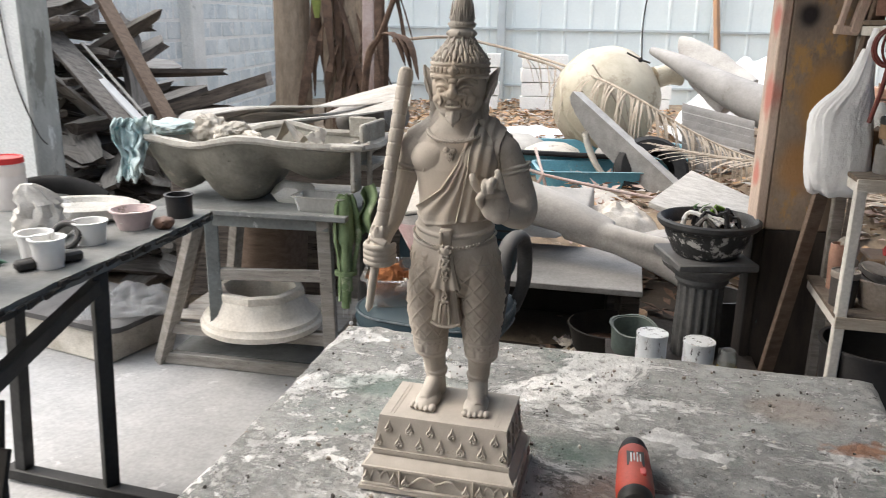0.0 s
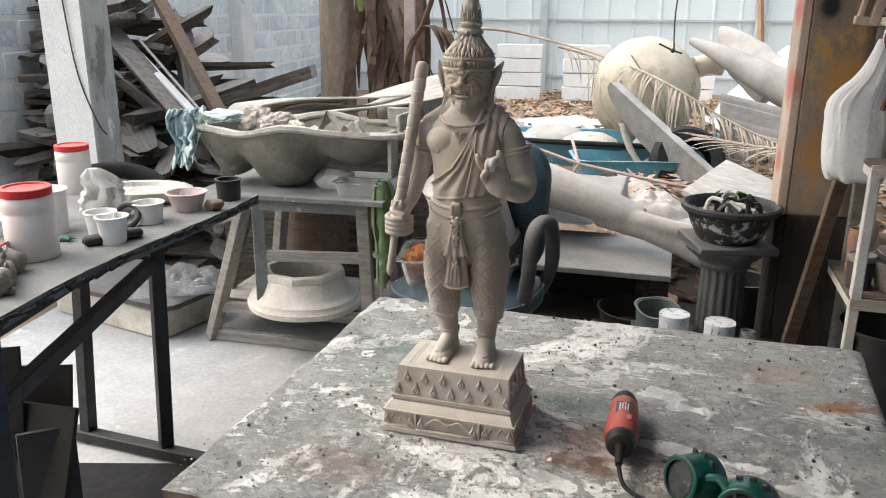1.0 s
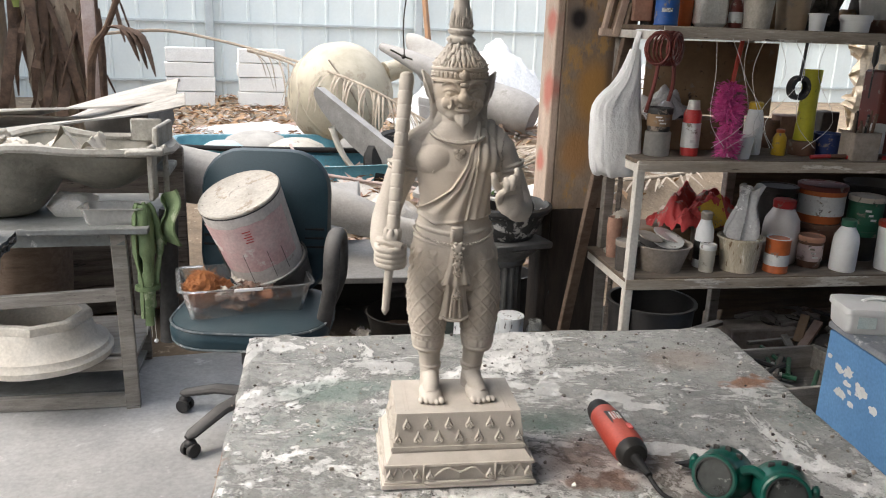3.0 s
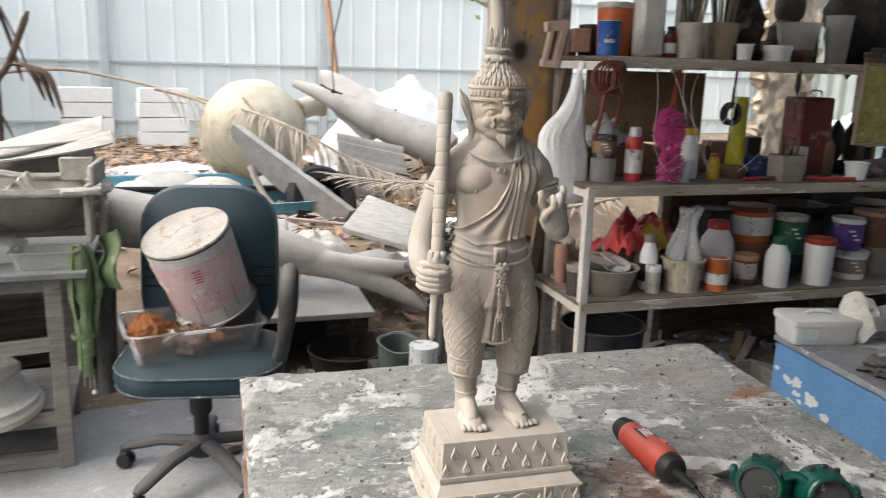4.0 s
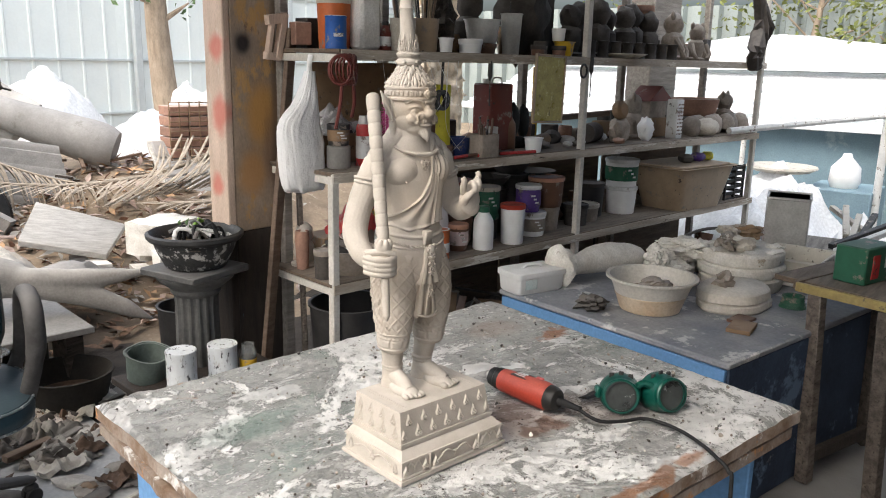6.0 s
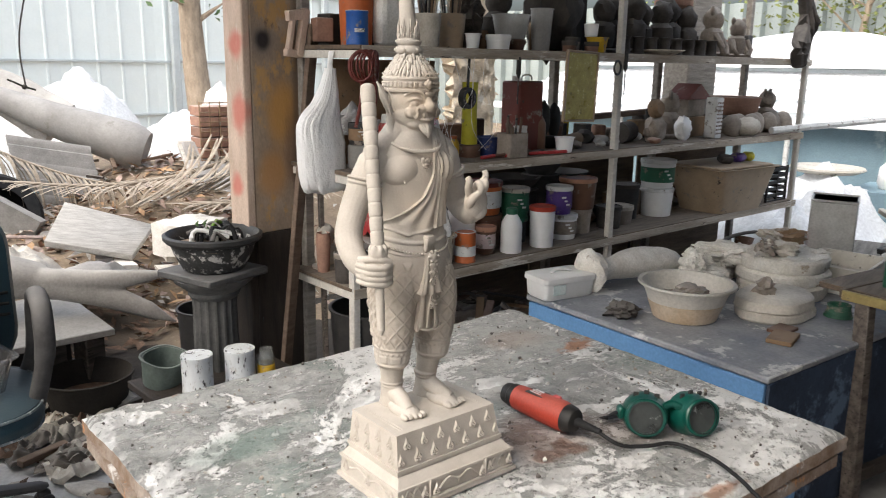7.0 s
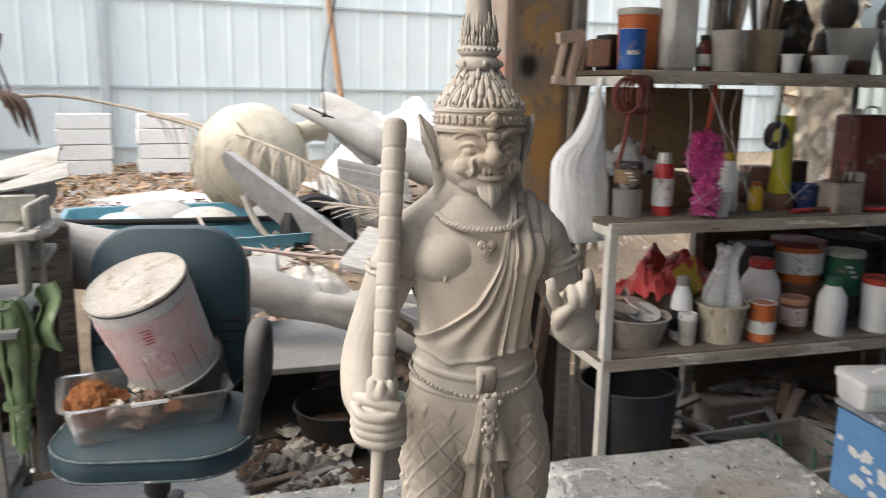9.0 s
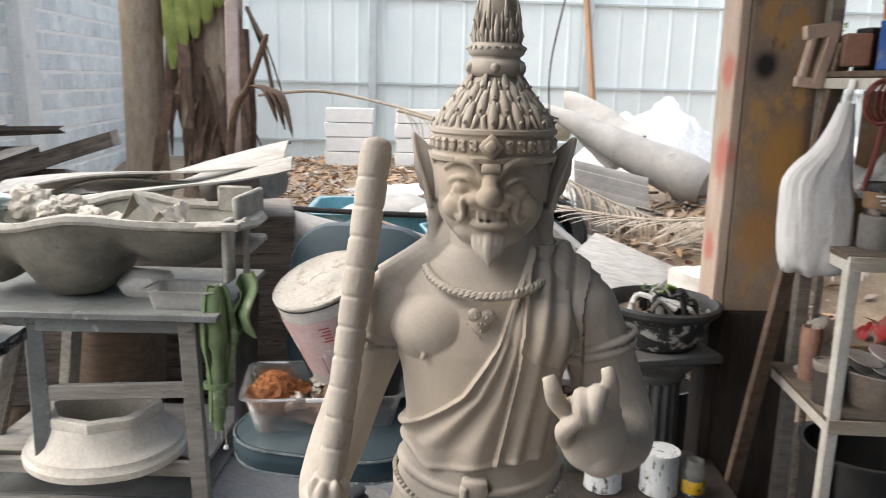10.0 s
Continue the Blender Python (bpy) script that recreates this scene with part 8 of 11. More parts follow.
def tree(loc, h, r, lean, seed, leaves, label, spread=0.9, leafm=None):
    rr = random.Random(seed)
    t = thing("tree", label, "tree", loc)
    c = curve_pts([(0, 0, 0), (lean * 0.3, 0.05, h * 0.35), (lean * 0.7, -0.04, h * 0.7), (lean, 0, h)], 6)
    part("trunk", tube(c, [r * (1 - 0.6 * i / 18) for i in range(19)], 14), m_bark, t)
    lm, lf = bmn(), bmn()
    for k in range(14):
        u = rr.uniform(0.3, 1.0)
        p = c[int(u * 18)]
        d = Vector((rr.uniform(-1, 1), rr.uniform(-1, 1), rr.uniform(0.1, 0.8))) * spread
        q = p + d * 0.6
        e = p + d * rr.uniform(0.9, 1.2)
        add_tube(lm, [p, q, e], [r * 0.25, r * 0.15, r * 0.05], 6)
        for j in range(leaves // 14):
            o = p.lerp(e, rr.uniform(0.3, 1.1)) + Vector((rr.gauss(0, 0.16), rr.gauss(0, 0.16), rr.gauss(0, 0.12))) * spread
            s = rr.uniform(0.03, 0.06)
            m = R(rr.uniform(0, 360), rr.uniform(-50, 50), rr.uniform(0, 360))
            ps = [o + m @ Vector(v) for v in ((-s, 0, 0), (0, -s * 0.45, 0.01), (s, 0, 0), (0, s * 0.45, 0.01))]
            lf.faces.new([lf.verts.new(v) for v in ps])
    part("limbs", lm, m_bark, t)
    part("crown", lf, leafm or m_greenleaf, t, "sparse green leaves")
    return t


tree((4.1, 8.1, 0.45), 3.4, 0.15, -0.25, 4, 160, "slim yard tree with a mottled trunk and few green leaves", 0.8)

# leaf litter
lf = bmn()
r6 = random.Random(8)
for k in range(5200):
    z1 = r6.random()
    if z1 < 0.62:
        x, y = r6.uniform(-1.6, 2.4), r6.uniform(7.6, 12.2)
    elif z1 < 0.85:
        x, y = r6.uniform(0.6, 2.8), r6.uniform(4.4, 6.6)
    else:
        x, y = r6.uniform(-1.4, 4.8), r6.uniform(4.2, 9.0)
    # leaves round the board take a darker slot: shade put into their colour
    shaded = y < 5.0 and -0.3 < x < 1.5
    s = r6.uniform(0.03, 0.075)
    m = Matrix.Translation((x, y, gz(x, y) + r6.uniform(0.008, 0.05))) @ R(r6.gauss(0, 18), r6.gauss(0, 18), r6.uniform(0, 360))
    ps = [m @ Vector(v) for v in ((-s, 0, 0), (-s * 0.2, -s * 0.36, 0.012), (s, 0, 0.004), (-s * 0.1, s * 0.36, 0.012))]
    f = lf.faces.new([lf.verts.new(v) for v in ps])
    f.material_index = r6.choice((0, 0, 1, 2)) if z1 < 0.62 else 3 if shaded else r6.choice((2, 2, 0, 2, 1))
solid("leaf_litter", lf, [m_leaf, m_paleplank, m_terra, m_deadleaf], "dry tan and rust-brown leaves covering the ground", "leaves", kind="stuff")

# cable hanging from the roof edge
solid("roof_beam", beam((-0.85, 4.02, 2.90), (4.6, 4.02, 2.90), 0.06, 0.1), m_brownwood, "dark timber beam along the roof edge", "beam", kind="structure")
hang = thing("hanging_hook", "thin dark wire with a small hook bar hanging from the roof", "hook", (0.857, 4.55, 1.365))
part("wire", tube(curve_pts([(0.005, 0, 0.0), (0.0, 0, 0.25), (0.035, -0.2, 0.7), (0.05, -0.52, 1.50)], 6), 0.004, 5), m_rope, hang)
part("hook_bar", tube([(-0.075, 0, 0.035), (0, 0, 0.0), (0.05, 0, -0.015)], 0.005, 5), m_rope, hang)
part("knot", blob(0.013, sub=2, rough=0.3), m_rope, hang)

# paver panel, wire crate of bricks and sticks on the rubble
pv = thing("paver_panel", "grey cast paver panel with square dents, tilted on the rubble", "paver", (2.98, 5.84, 0.52), -14, rx=42)
part("backing", box((0.80, 0.62, 0.03), (0, 0.20, -0.015), 0.004), m_paleplank, pv)
for i in range(4):
    for j in range(3):
        part("paver", box((0.175, 0.175, 0.022), (-0.29 + 0.195 * i, 0.01 + 0.195 * j, 0.009), 0.012), m_greycast, pv)
wc = thing("wire_crate", "rusty wire crate holding red bricks", "crate", (3.02, 6.15, 0.72), -12)
for k in range(5):
    for x in (-0.16, 0.0, 0.16):
        part("brick", box((0.15, 0.24, 0.075), (x, 0, 0.05 + 0.083 * k), 0.005), m_terra, wc)
for k in range(7):
    part("wire", tube([(-0.25, -0.14, 0.075 * k), (0.25, -0.14, 0.075 * k)], 0.005, 5), m_card, wc)
    part("wire", tube([(-0.25 + 0.083 * k, -0.145, 0), (-0.25 + 0.083 * k, -0.145, 0.46)], 0.005, 5), m_card, wc)
sr = random.Random(31)
for k in range(14):
    p = Vector((sr.uniform(1.9, 3.2), sr.uniform(6.2, 6.9), sr.uniform(0.60, 0.74)))
    solid("broken_stick", beam(p, p + Vector((sr.uniform(-0.25, 0.25), sr.uniform(-0.1, 0.1), sr.uniform(-0.03, 0.08))), 0.03, 0.02, 0.002), (m_plank, m_brownwood, m_deadleaf)[k % 3], "broken dark stick on the rubble", "stick", group="sticks on the rubble")


# ---- post, brace, bag, pot on a column ----
def post_mat():
    """Old painted timber: grey above, orange stains, red paint dabs and dark grime."""
    return mat("stained post", (0.42, 0.325, 0.24), (0.29, 0.22, 0.16), scale=4, rough=0.8, bump=0.35, grain=(1.6, 1.6, 0.9), fine=70,
               spots=[((0.50, 0.31, 0.13), 0.56, 3.0), ((0.46, 0.385, 0.30), 0.62, 5.0), ((0.20, 0.13, 0.085), 0.62, 6.0), ((0.05, 0.04, 0.034), 0.69, 20.0)])


m_post = post_mat()
for c, z, k, a in (((0.02, -0.07, 1.30), (0.10, 0.2, 0.16), (0.52, 0.28, 0.08), 0.9), ((-0.04, -0.07, 1.06), (0.09, 0.2, 0.13), (0.48, 0.24, 0.07), 0.7), ((0.06, -0.07, 1.16), (0.05, 0.2, 0.20), (0.22, 0.13, 0.08), 0.7),
                   ((0.10, -0.07, 1.3), (0.045, 0.2, 0.9), (0.085, 0.06, 0.045), 0.75), ((-0.068, -0.07, 1.585), (0.085, 0.2, 0.085), (0.20, 0.17, 0.145), 0.8), ((-0.068, -0.07, 1.585), (0.043, 0.2, 0.05), (0.022, 0.02, 0.022), 0.96)):
    mark(m_post, c, z, k, a, 0.35)
m_postlight = mat("pinkish planed timber", (0.66, 0.52, 0.42), (0.52, 0.40, 0.31), scale=4, rough=0.8, bump=0.3, grain=(4, 4, 1), fine=70, spots=[((0.60, 0.52, 0.44), 0.60, 4.0), ((0.16, 0.12, 0.09), 0.70, 16.0)])
for c, z in (((-0.16, -0.02, 1.57), (0.1, 0.06, 0.07)), ((-0.16, -0.03, 1.31), (0.1, 0.06, 0.10)), ((-0.16, 0.0, 1.02), (0.1, 0.05, 0.06))):
    mark(m_postlight, c, z, (0.55, 0.16, 0.12), 0.8, 0.4)
post = thing("timber_post", "tall timber roof post with orange stains and red paint dabs", "post", (1.268, 3.195, 0), -2)
part("front_board", box((0.25, 0.05, 2.12), (0.0, -0.045, 1.88), 0.005), m_post, post)
part("front_foot", box((0.25, 0.05, 0.82), (0.0, -0.045, 0.41), 0.005), m_postdark, post, "darker foot of the post")
part("side_board", box((0.035, 0.13, 2.12), (-0.1435, -0.005, 1.88), 0.005), m_postlight, post, "pinkish planed side board")
part("side_foot", box((0.035, 0.13, 0.82), (-0.1435, -0.005, 0.41), 0.005), m_postdark, post)
part("back_board", box((0.20, 0.08, 2.92), (0.0, 0.025, 1.47), 0.004), m_postdark, post)
br = thing("wooden_bracket", "worn pinkish wooden bracket nailed across the post", "bracket", (1.285, 3.075, 1.53))
part("foot", beam((-0.02, 0, 0.012), (0.055, -0.004, 0.006), 0.03, 0.03, 0.003), m_postlight, br)
part("web", beam((-0.008, 0, 0.0), (0.022, -0.004, 0.16), 0.03, 0.018, 0.003), m_postlight, br)
part("arm", beam((0.040, -0.006, 0.0), (0.082, -0.006, 0.18), 0.03, 0.032, 0.003), m_postlight, br)
part("cap", beam((-0.01, -0.004, 0.15), (0.09, -0.006, 0.165), 0.03, 0.04, 0.003), m_postlight, br)
solid("brace_board", beam((1.115, 2.98, 0.02), (1.40, 3.06, 1.65), 0.022, 0.055, 0.003), m_brownwood, "narrow brown board leaning against the post", "board")
solid("brace_board", beam((1.33, 2.93, 0.0), (1.40, 3.04, 1.05), 0.02, 0.05, 0.003), m_plank, "narrow dark board leaning against the post", "board")

bag = thing("carrier_bag", "white plastic carrier bag hanging from the post", "bag", (1.262, 2.845, 1.015), -8)
bm = bmn()
rows = []
for z, x0, x1, d in ((0.0, -0.074, 0.086, 0.026), (0.006, -0.086, 0.094, 0.038), (0.03, -0.096, 0.098, 0.048), (0.07, -0.106, 0.097, 0.053), (0.13, -0.113, 0.090, 0.054), (0.19, -0.118, 0.083, 0.052), (0.235, -0.119, 0.076, 0.048), (0.262, -0.114, 0.071, 0.045), (0.285, -0.103, 0.068, 0.044), (0.303, -0.088, 0.066, 0.043),
                     (0.320, -0.072, 0.064, 0.042), (0.334, -0.056, 0.062, 0.040), (0.352, -0.042, 0.060, 0.038), (0.375, -0.028, 0.058, 0.035), (0.405, -0.014, 0.056, 0.031), (0.435, -0.002, 0.053, 0.027), (0.470, 0.010, 0.050, 0.021)):
    w, o = (x1 - x0) / 2, (x0 + x1) / 2
    ring = []
    for k in range(140):
        a = 2 * math.pi * k / 140
        ca, sa = math.cos(a), math.sin(a)
        q = smooth(0.05, 0.30, z)
        fa = a + 0.9 * (z - 0.3) * sa
        fold = noise.noise((math.cos(fa) * 5.5, math.sin(fa) * 5.5, z * 2.2)) + 0.6 * noise.noise((math.cos(fa) * 12, math.sin(fa) * 12, z * 4 + 3))
        pl = 1 + (0.01 + 0.05 * q * q) * fold + 0.10 * noise.noise((ca * 1.6, sa * 1.6, z * 8)) + 0.045 * noise.noise((ca * 5, sa * 5, z * 26)) + 0.03 * noise.noise((ca * 11, sa * 11, z * 40))
        ring.append((w * pl * math.copysign(abs(ca) ** 0.8, ca) + o, d * pl * math.copysign(abs(sa) ** 0.9, sa), z + 0.018 * noise.noise((ca * 2.5, sa * 2.5, 5)) * (1 - smooth(0.0, 0.12, z))))
    rows.append(ring)
add_rings(bm, rows)
part("pouch", bm, m_bag, bag, angle=60)
part("strap", tube(curve_pts([(0.030, 0, 0.455), (0.036, 0.008, 0.495), (0.045, 0.012, 0.532)], 5), 0.012, 8, flat=0.6), m_bag, bag, "twisted handle")

col = thing("fluted_column", "short chipped black fluted column", "column", (0.935, 3.14, 0))
fl = bmn()
rows = []
for z, r in ((0.08, 0.098), (0.12, 0.094), (0.56, 0.085), (0.60, 0.088)):
    rows.append([((r - 0.008 * (k % 4 in (0, 1))) * math.cos(2 * math.pi * k / 64), (r - 0.008 * (k % 4 in (0, 1))) * math.sin(2 * math.pi * k / 64), z) for k in range(64)])
add_rings(fl, rows)
part("shaft", fl, m_column, col, "fluted shaft")
part("foot", lathe([(0.13, 0), (0.13, 0.04), (0.115, 0.05), (0.118, 0.07), (0.10, 0.08)], 32), m_column, col)
part("capital", lathe([(0.088, 0.60), (0.10, 0.615), (0.10, 0.63), (0.15, 0.67), (0.155, 0.685)], 32), m_column, col)
part("slab", box((0.30, 0.30, 0.03), (0, 0, 0.70), 0.006, R(0, 0, 8)), m_column, col)
pot = thing("plant_pot", "black plant pot crusted with plaster splashes, on the column", "pot", (0.935, 3.13, 0.716))
part("bowl", lathe([(0.105, 0), (0.12, 0.01), (0.150, 0.07), (0.163, 0.112), (0.158, 0.112), (0.148, 0.09), (0.11, 0.03)], 44), m_pot, pot)
part("pot_rim", lathe([(0.160, 0.108), (0.176, 0.112), (0.187, 0.124), (0.188, 0.138), (0.176, 0.144), (0.164, 0.134), (0.158, 0.110)], 44, cap0=False, cap1=False), m_potrim, pot, "flared black rim")
part("soil", lathe([(0.152, 0.095), (0.10, 0.105), (0.01, 0.11)], 24, wob=0.1), m_ground, pot, "dark dry soil")
for k in range(26):
    a, r0 = rnd.uniform(0, 6.28), rnd.uniform(0.02, 0.12)
    x, y = r0 * math.cos(a), r0 * math.sin(a)
    b = tube(curve_pts([(x, y, 0.10), (x * 0.6 + rnd.uniform(-0.04, 0.04), y * 0.6, 0.145 + rnd.uniform(0, 0.03)), (x * 0.3 + rnd.uniform(-0.08, 0.08), y * 0.3 + rnd.uniform(-0.08, 0.08), 0.13)], 4), rnd.uniform(0.006, 0.014), 7, flat=0.7)
    part("cutting", b, (m_rubber, m_claydark, m_rubber, m_white, m_blackpl, m_rubber)[k % 6], pot)
for k in range(2):
    b = tube(curve_pts([(0.02 * k + 0.02, 0.0, 0.12), (0.03 * k - 0.05, 0.02, 0.17), (0.04 * k - 0.03, 0.05, 0.185)], 4), [0.006, 0.010, 0.012, 0.011, 0.009, 0.007, 0.005, 0.003, 0.001], 6, flat=0.3)
    part("leaf", b, m_greenleaf, pot, "green leaf")
part("packet", box((0.05, 0.012, 0.045), (0.03, 0.02, 0.165), 0.003, R(30, 20, 30)), m_packet, pot, "torn bright green packet")
part("ring", tube([(-0.01 + 0.032 * math.cos(a), -0.02 + 0.014 * math.sin(a), 0.155 + 0.03 * math.sin(a)) for a in [2 * math.pi * i / 20 for i in range(21)]], 0.004, 6), m_tin, pot, "bent wire ring")

open_tub("black_bucket", (1.09, 3.46, 0.0), 0.10, 0.12, 0.45, m_blackpl, "tall black plastic bucket behind the column", "bucket", wall=0.005, lip=0.006, fill=m_dirt, fz=0.8)
solid("low_platform", box((0.56, 0.44, 0.03), (0, 0, 0.295), 0.004), m_postdark, "low dark board platform behind the table", "platform", (0.86, 3.0, 0.0), -6)
for x, y in ((0.66, 2.88), (1.07, 2.84), (0.68, 3.15), (1.08, 3.1)):
    solid("platform_block", box((0.09, 0.09, 0.28), (0, 0, 0.14), 0.005), m_postdark, "dark block under the platform", "block", (x, y, 0), 0, "platform blocks")


def tin(loc, r, h, m, label, name="paint_tin"):
    t = thing(name, label, "tin", loc, rnd.uniform(0, 360), "paint tins")
    part("can", lathe([(r, 0), (r * 1.03, 0.002), (r * 1.03, 0.006), (r, 0.009), (r, h - 0.010), (r * 1.03, h - 0.007), (r * 1.03, h)], 32), m, t)
    part("lid", lathe([(r * 1.02, h - 0.001), (r * 1.02, h + 0.002), (r * 0.88, h + 0.002), (r * 0.86, h - 0.003), (r * 0.45, h - 0.003), (r * 0.42, h), (r * 0.38, h - 0.002), (0.001, h - 0.002)], 32), m_tinwhite, t, "plaster-crusted lid")
    return t


tin((0.735, 2.965, 0.311), 0.056, 0.142, m_tinwhite, "white paint tin crusted with plaster on the platform")
tin((0.900, 2.935, 0.311), 0.056, 0.130, m_tinwhite, "white paint tin with black splashes on the platform")
jr = thing("glass_jar", "small glass jar with a yellow label on the platform", "jar", (0.995, 2.90, 0.311))
part("glass", lathe([(0.03, 0), (0.033, 0.004), (0.033, 0.085), (0.026, 0.10), (0.026, 0.115), (0.023, 0.115), (0.023, 0.10), (0.030, 0.083), (0.030, 0.006)], 28), m_glass, jr)
part("label_band", lathe([(0.0335, 0.015), (0.0340, 0.016), (0.0340, 0.055), (0.0335, 0.056)], 28, cap0=False, cap1=False), m_yellow, jr, "yellow paper label")
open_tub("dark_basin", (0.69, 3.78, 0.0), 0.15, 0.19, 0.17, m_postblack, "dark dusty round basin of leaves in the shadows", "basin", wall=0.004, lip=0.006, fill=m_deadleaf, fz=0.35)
bm = bmn()
add_tray(bm, 0.17, 0.15, 0.11, 0.06, 0.005, 0.85, 0.006)
solid("small_basin", bm, m_teal, "dull green plastic basin on its side by the tins", "basin", (0.685, 3.13, 0.315), 20, rx=12)
for k in range(40):
    x, y = rnd.uniform(0.0, 0.75), rnd.uniform(2.75, 3.5)
    solid("floor_scrap", blob(rnd.uniform(0.02, 0.055), sub=2, rough=0.6, freq=1.4, seed=k + 60, scale=(1.6, 0.9, 0.3)), rnd.choice((m_paper, m_claydark, m_plank, m_claydark, m_deadleaf, m_claygrey)), "dusty scrap lying on the floor", "scrap", (x, y, 0.012), rnd.uniform(0, 180), "floor scraps")

rg = random.Random(77)
m_floorrag = mat("trodden grey rag", (0.30, 0.285, 0.255), (0.16, 0.15, 0.133), scale=9, rough=0.95, bump=0.4, fine=200, vary=0.3, spots=[((0.10, 0.09, 0.08), 0.58, 9.0)])
for k in range(34):
    b = bmn()
    sd = k * 2.3
    w, d = rg.uniform(0.07, 0.19), rg.uniform(0.05, 0.12)
    add_sheet(b, w, d, lambda u, v: 0.05 * math.sin(math.pi * u) ** 0.5 * math.sin(math.pi * v) ** 0.5 * (0.5 + noise.noise((u * 3 + sd, v * 3, 1))) + 0.008 * noise.noise((u * 8, v * 8 + sd, 3)), 24, 20, 0.002)
    solid("dusty_rag", b, (m_floorrag, m_deadleaf, m_claydark, m_floorrag, m_plank)[k % 5], "crumpled dusty rag dropped on the floor", "rag", (rg.uniform(0.25, 0.60), rg.uniform(3.30, 3.75), 0.008 + 0.003 * (k % 6)), rg.uniform(0, 180), "rags on the floor")

# ---- shelf rack on the right ----
SO, SX, SY = Vector((1.24, 2.695, 0)), Vector((0.990, -0.141, 0)), Vector((0.141, 0.990, 0))
SROT = math.degrees(math.atan2(-0.141, 0.990))


def S(s, d, z):
    return tuple(SO + SX * s + SY * d + Vector((0, 0, z)))


LOW, MID, TOP = 0.655, 1.105, 1.572
rack = thing("shelf_rack", "long cream steel shelf rack crowded with pots and bottles", "shelf", S(0, 0, 0), SROT)
for s, z1 in ((0.030, 1.10), (1.61, 2.6), (3.57, 2.6)):
    part("upright", box((0.034, 0.034, z1), (s, 0.0, z1 / 2), 0.004), m_shelfpaint, rack)
for s, z1 in ((0.08, 2.2), (0.62, 2.3), (1.61, 2.6), (2.55, 2.6), (3.57, 2.6)):
    part("back_upright", box((0.042, 0.042, z1), (s, 0.42, z1 / 2), 0.004), m_greywood, rack)
for z, s0, s1 in ((LOW, 0.012, 3.6), (MID, 0.012, 3.6), (TOP, 0.055, 3.6)):
    part("shelf_board", box((s1 - s0, 0.44, 0.016), ((s0 + s1) / 2, 0.21, z - 0.008), 0.002), m_board, rack, "dark dusty board")
    part("front_angle", box((s1 - s0, 0.005, 0.04), ((s0 + s1) / 2, -0.024, z - 0.022), 0.001), m_edge, rack, "worn cream-painted edge")
    part("cross_bar", box((0.03, 0.42, 0.03), (max(0.03, s0 + 0.015), 0.21, z - 0.034), 0.002), m_shelfpaint, rack)


# dark boards added behind the lower tiers to stand in for the gloom there
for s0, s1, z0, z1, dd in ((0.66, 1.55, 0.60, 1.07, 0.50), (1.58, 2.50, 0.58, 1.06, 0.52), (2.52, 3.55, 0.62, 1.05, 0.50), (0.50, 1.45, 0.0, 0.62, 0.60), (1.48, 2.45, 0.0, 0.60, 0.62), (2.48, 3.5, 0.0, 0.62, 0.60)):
    solid("dark_board", box((s1 - s0, 0.02, z1), (0, 0, z1 / 2), 0.004), m_postblack if z0 < 0.1 else m_board, "added dark backing board that keeps the space behind the rack dim", "board", S((s0 + s1) / 2, dd + (0.06 if z0 < 0.1 else 0), 0.0), SROT, "boards behind the rack")


def label_band(t, r, z0, z1, m, txt="printed label", bars=True):
    part("label_band", lathe([(r, z0), (r + 0.0012, z0 + 0.0005), (r + 0.0012, z1 - 0.0005), (r, z1)], 28, cap0=False, cap1=False), m, t, txt)
    if bars:
        b = bmn()
        for k in range(3):
            a = radians(-125 + 10 * k)
            add_box(b, (0.024 - 0.006 * (k % 2), 0.001, (z1 - z0) * 0.12), ((r + 0.002) * math.cos(a), (r + 0.002) * math.sin(a), z1 - (z1 - z0) * (0.22 + 0.25 * k)), R(0, 0, math.degrees(a) + 90))
        part("print", b, m_white, t)


def tub(s, d, z, r, h, m, lidm, label, band=None, lid_label=""):
    t = thing("plastic_tub", label, "tub", S(s, d, z), 0, "tubs on the rack")
    part("tub_body", lathe([(r * 0.86, 0), (r * 0.88, 0.003), (r * 0.97, h * 0.82), (r * 0.97, h - 0.012)], 32), m, t)
    part("lid", lathe([(r, h - 0.022), (r * 1.02, h - 0.020), (r * 1.02, h - 0.002), (r * 0.99, h), (r * 0.90, h), (r * 0.88, h - 0.004), (0.001, h - 0.004)], 32), lidm, t, lid_label)
    if band:
        label_band(t, r * 0.955, h * 0.22, h * 0.74, band)
    return t


def bottle(s, d, z, r, h, m, capm, label, neck=0.35, band=None):
    t = thing("bottle", label, "bottle", S(s, d, z), 0, "bottles on the rack")
    part("bottle_body", lathe([(r * 0.94, 0), (r, 0.006), (r, h * 0.55), (r * 0.93, h * 0.68), (r * neck * 1.2, h * 0.84), (r * neck, h * 0.88)], 28), m, t)
    part("cap", lathe([(r * neck * 1.15, h * 0.86), (r * neck * 1.25, h * 0.87), (r * neck * 1.25, h * 0.98), (r * neck, h)], 24), capm, t)
    if band:
        label_band(t, r * 1.0, h * 0.15, h * 0.48, band)
    return t


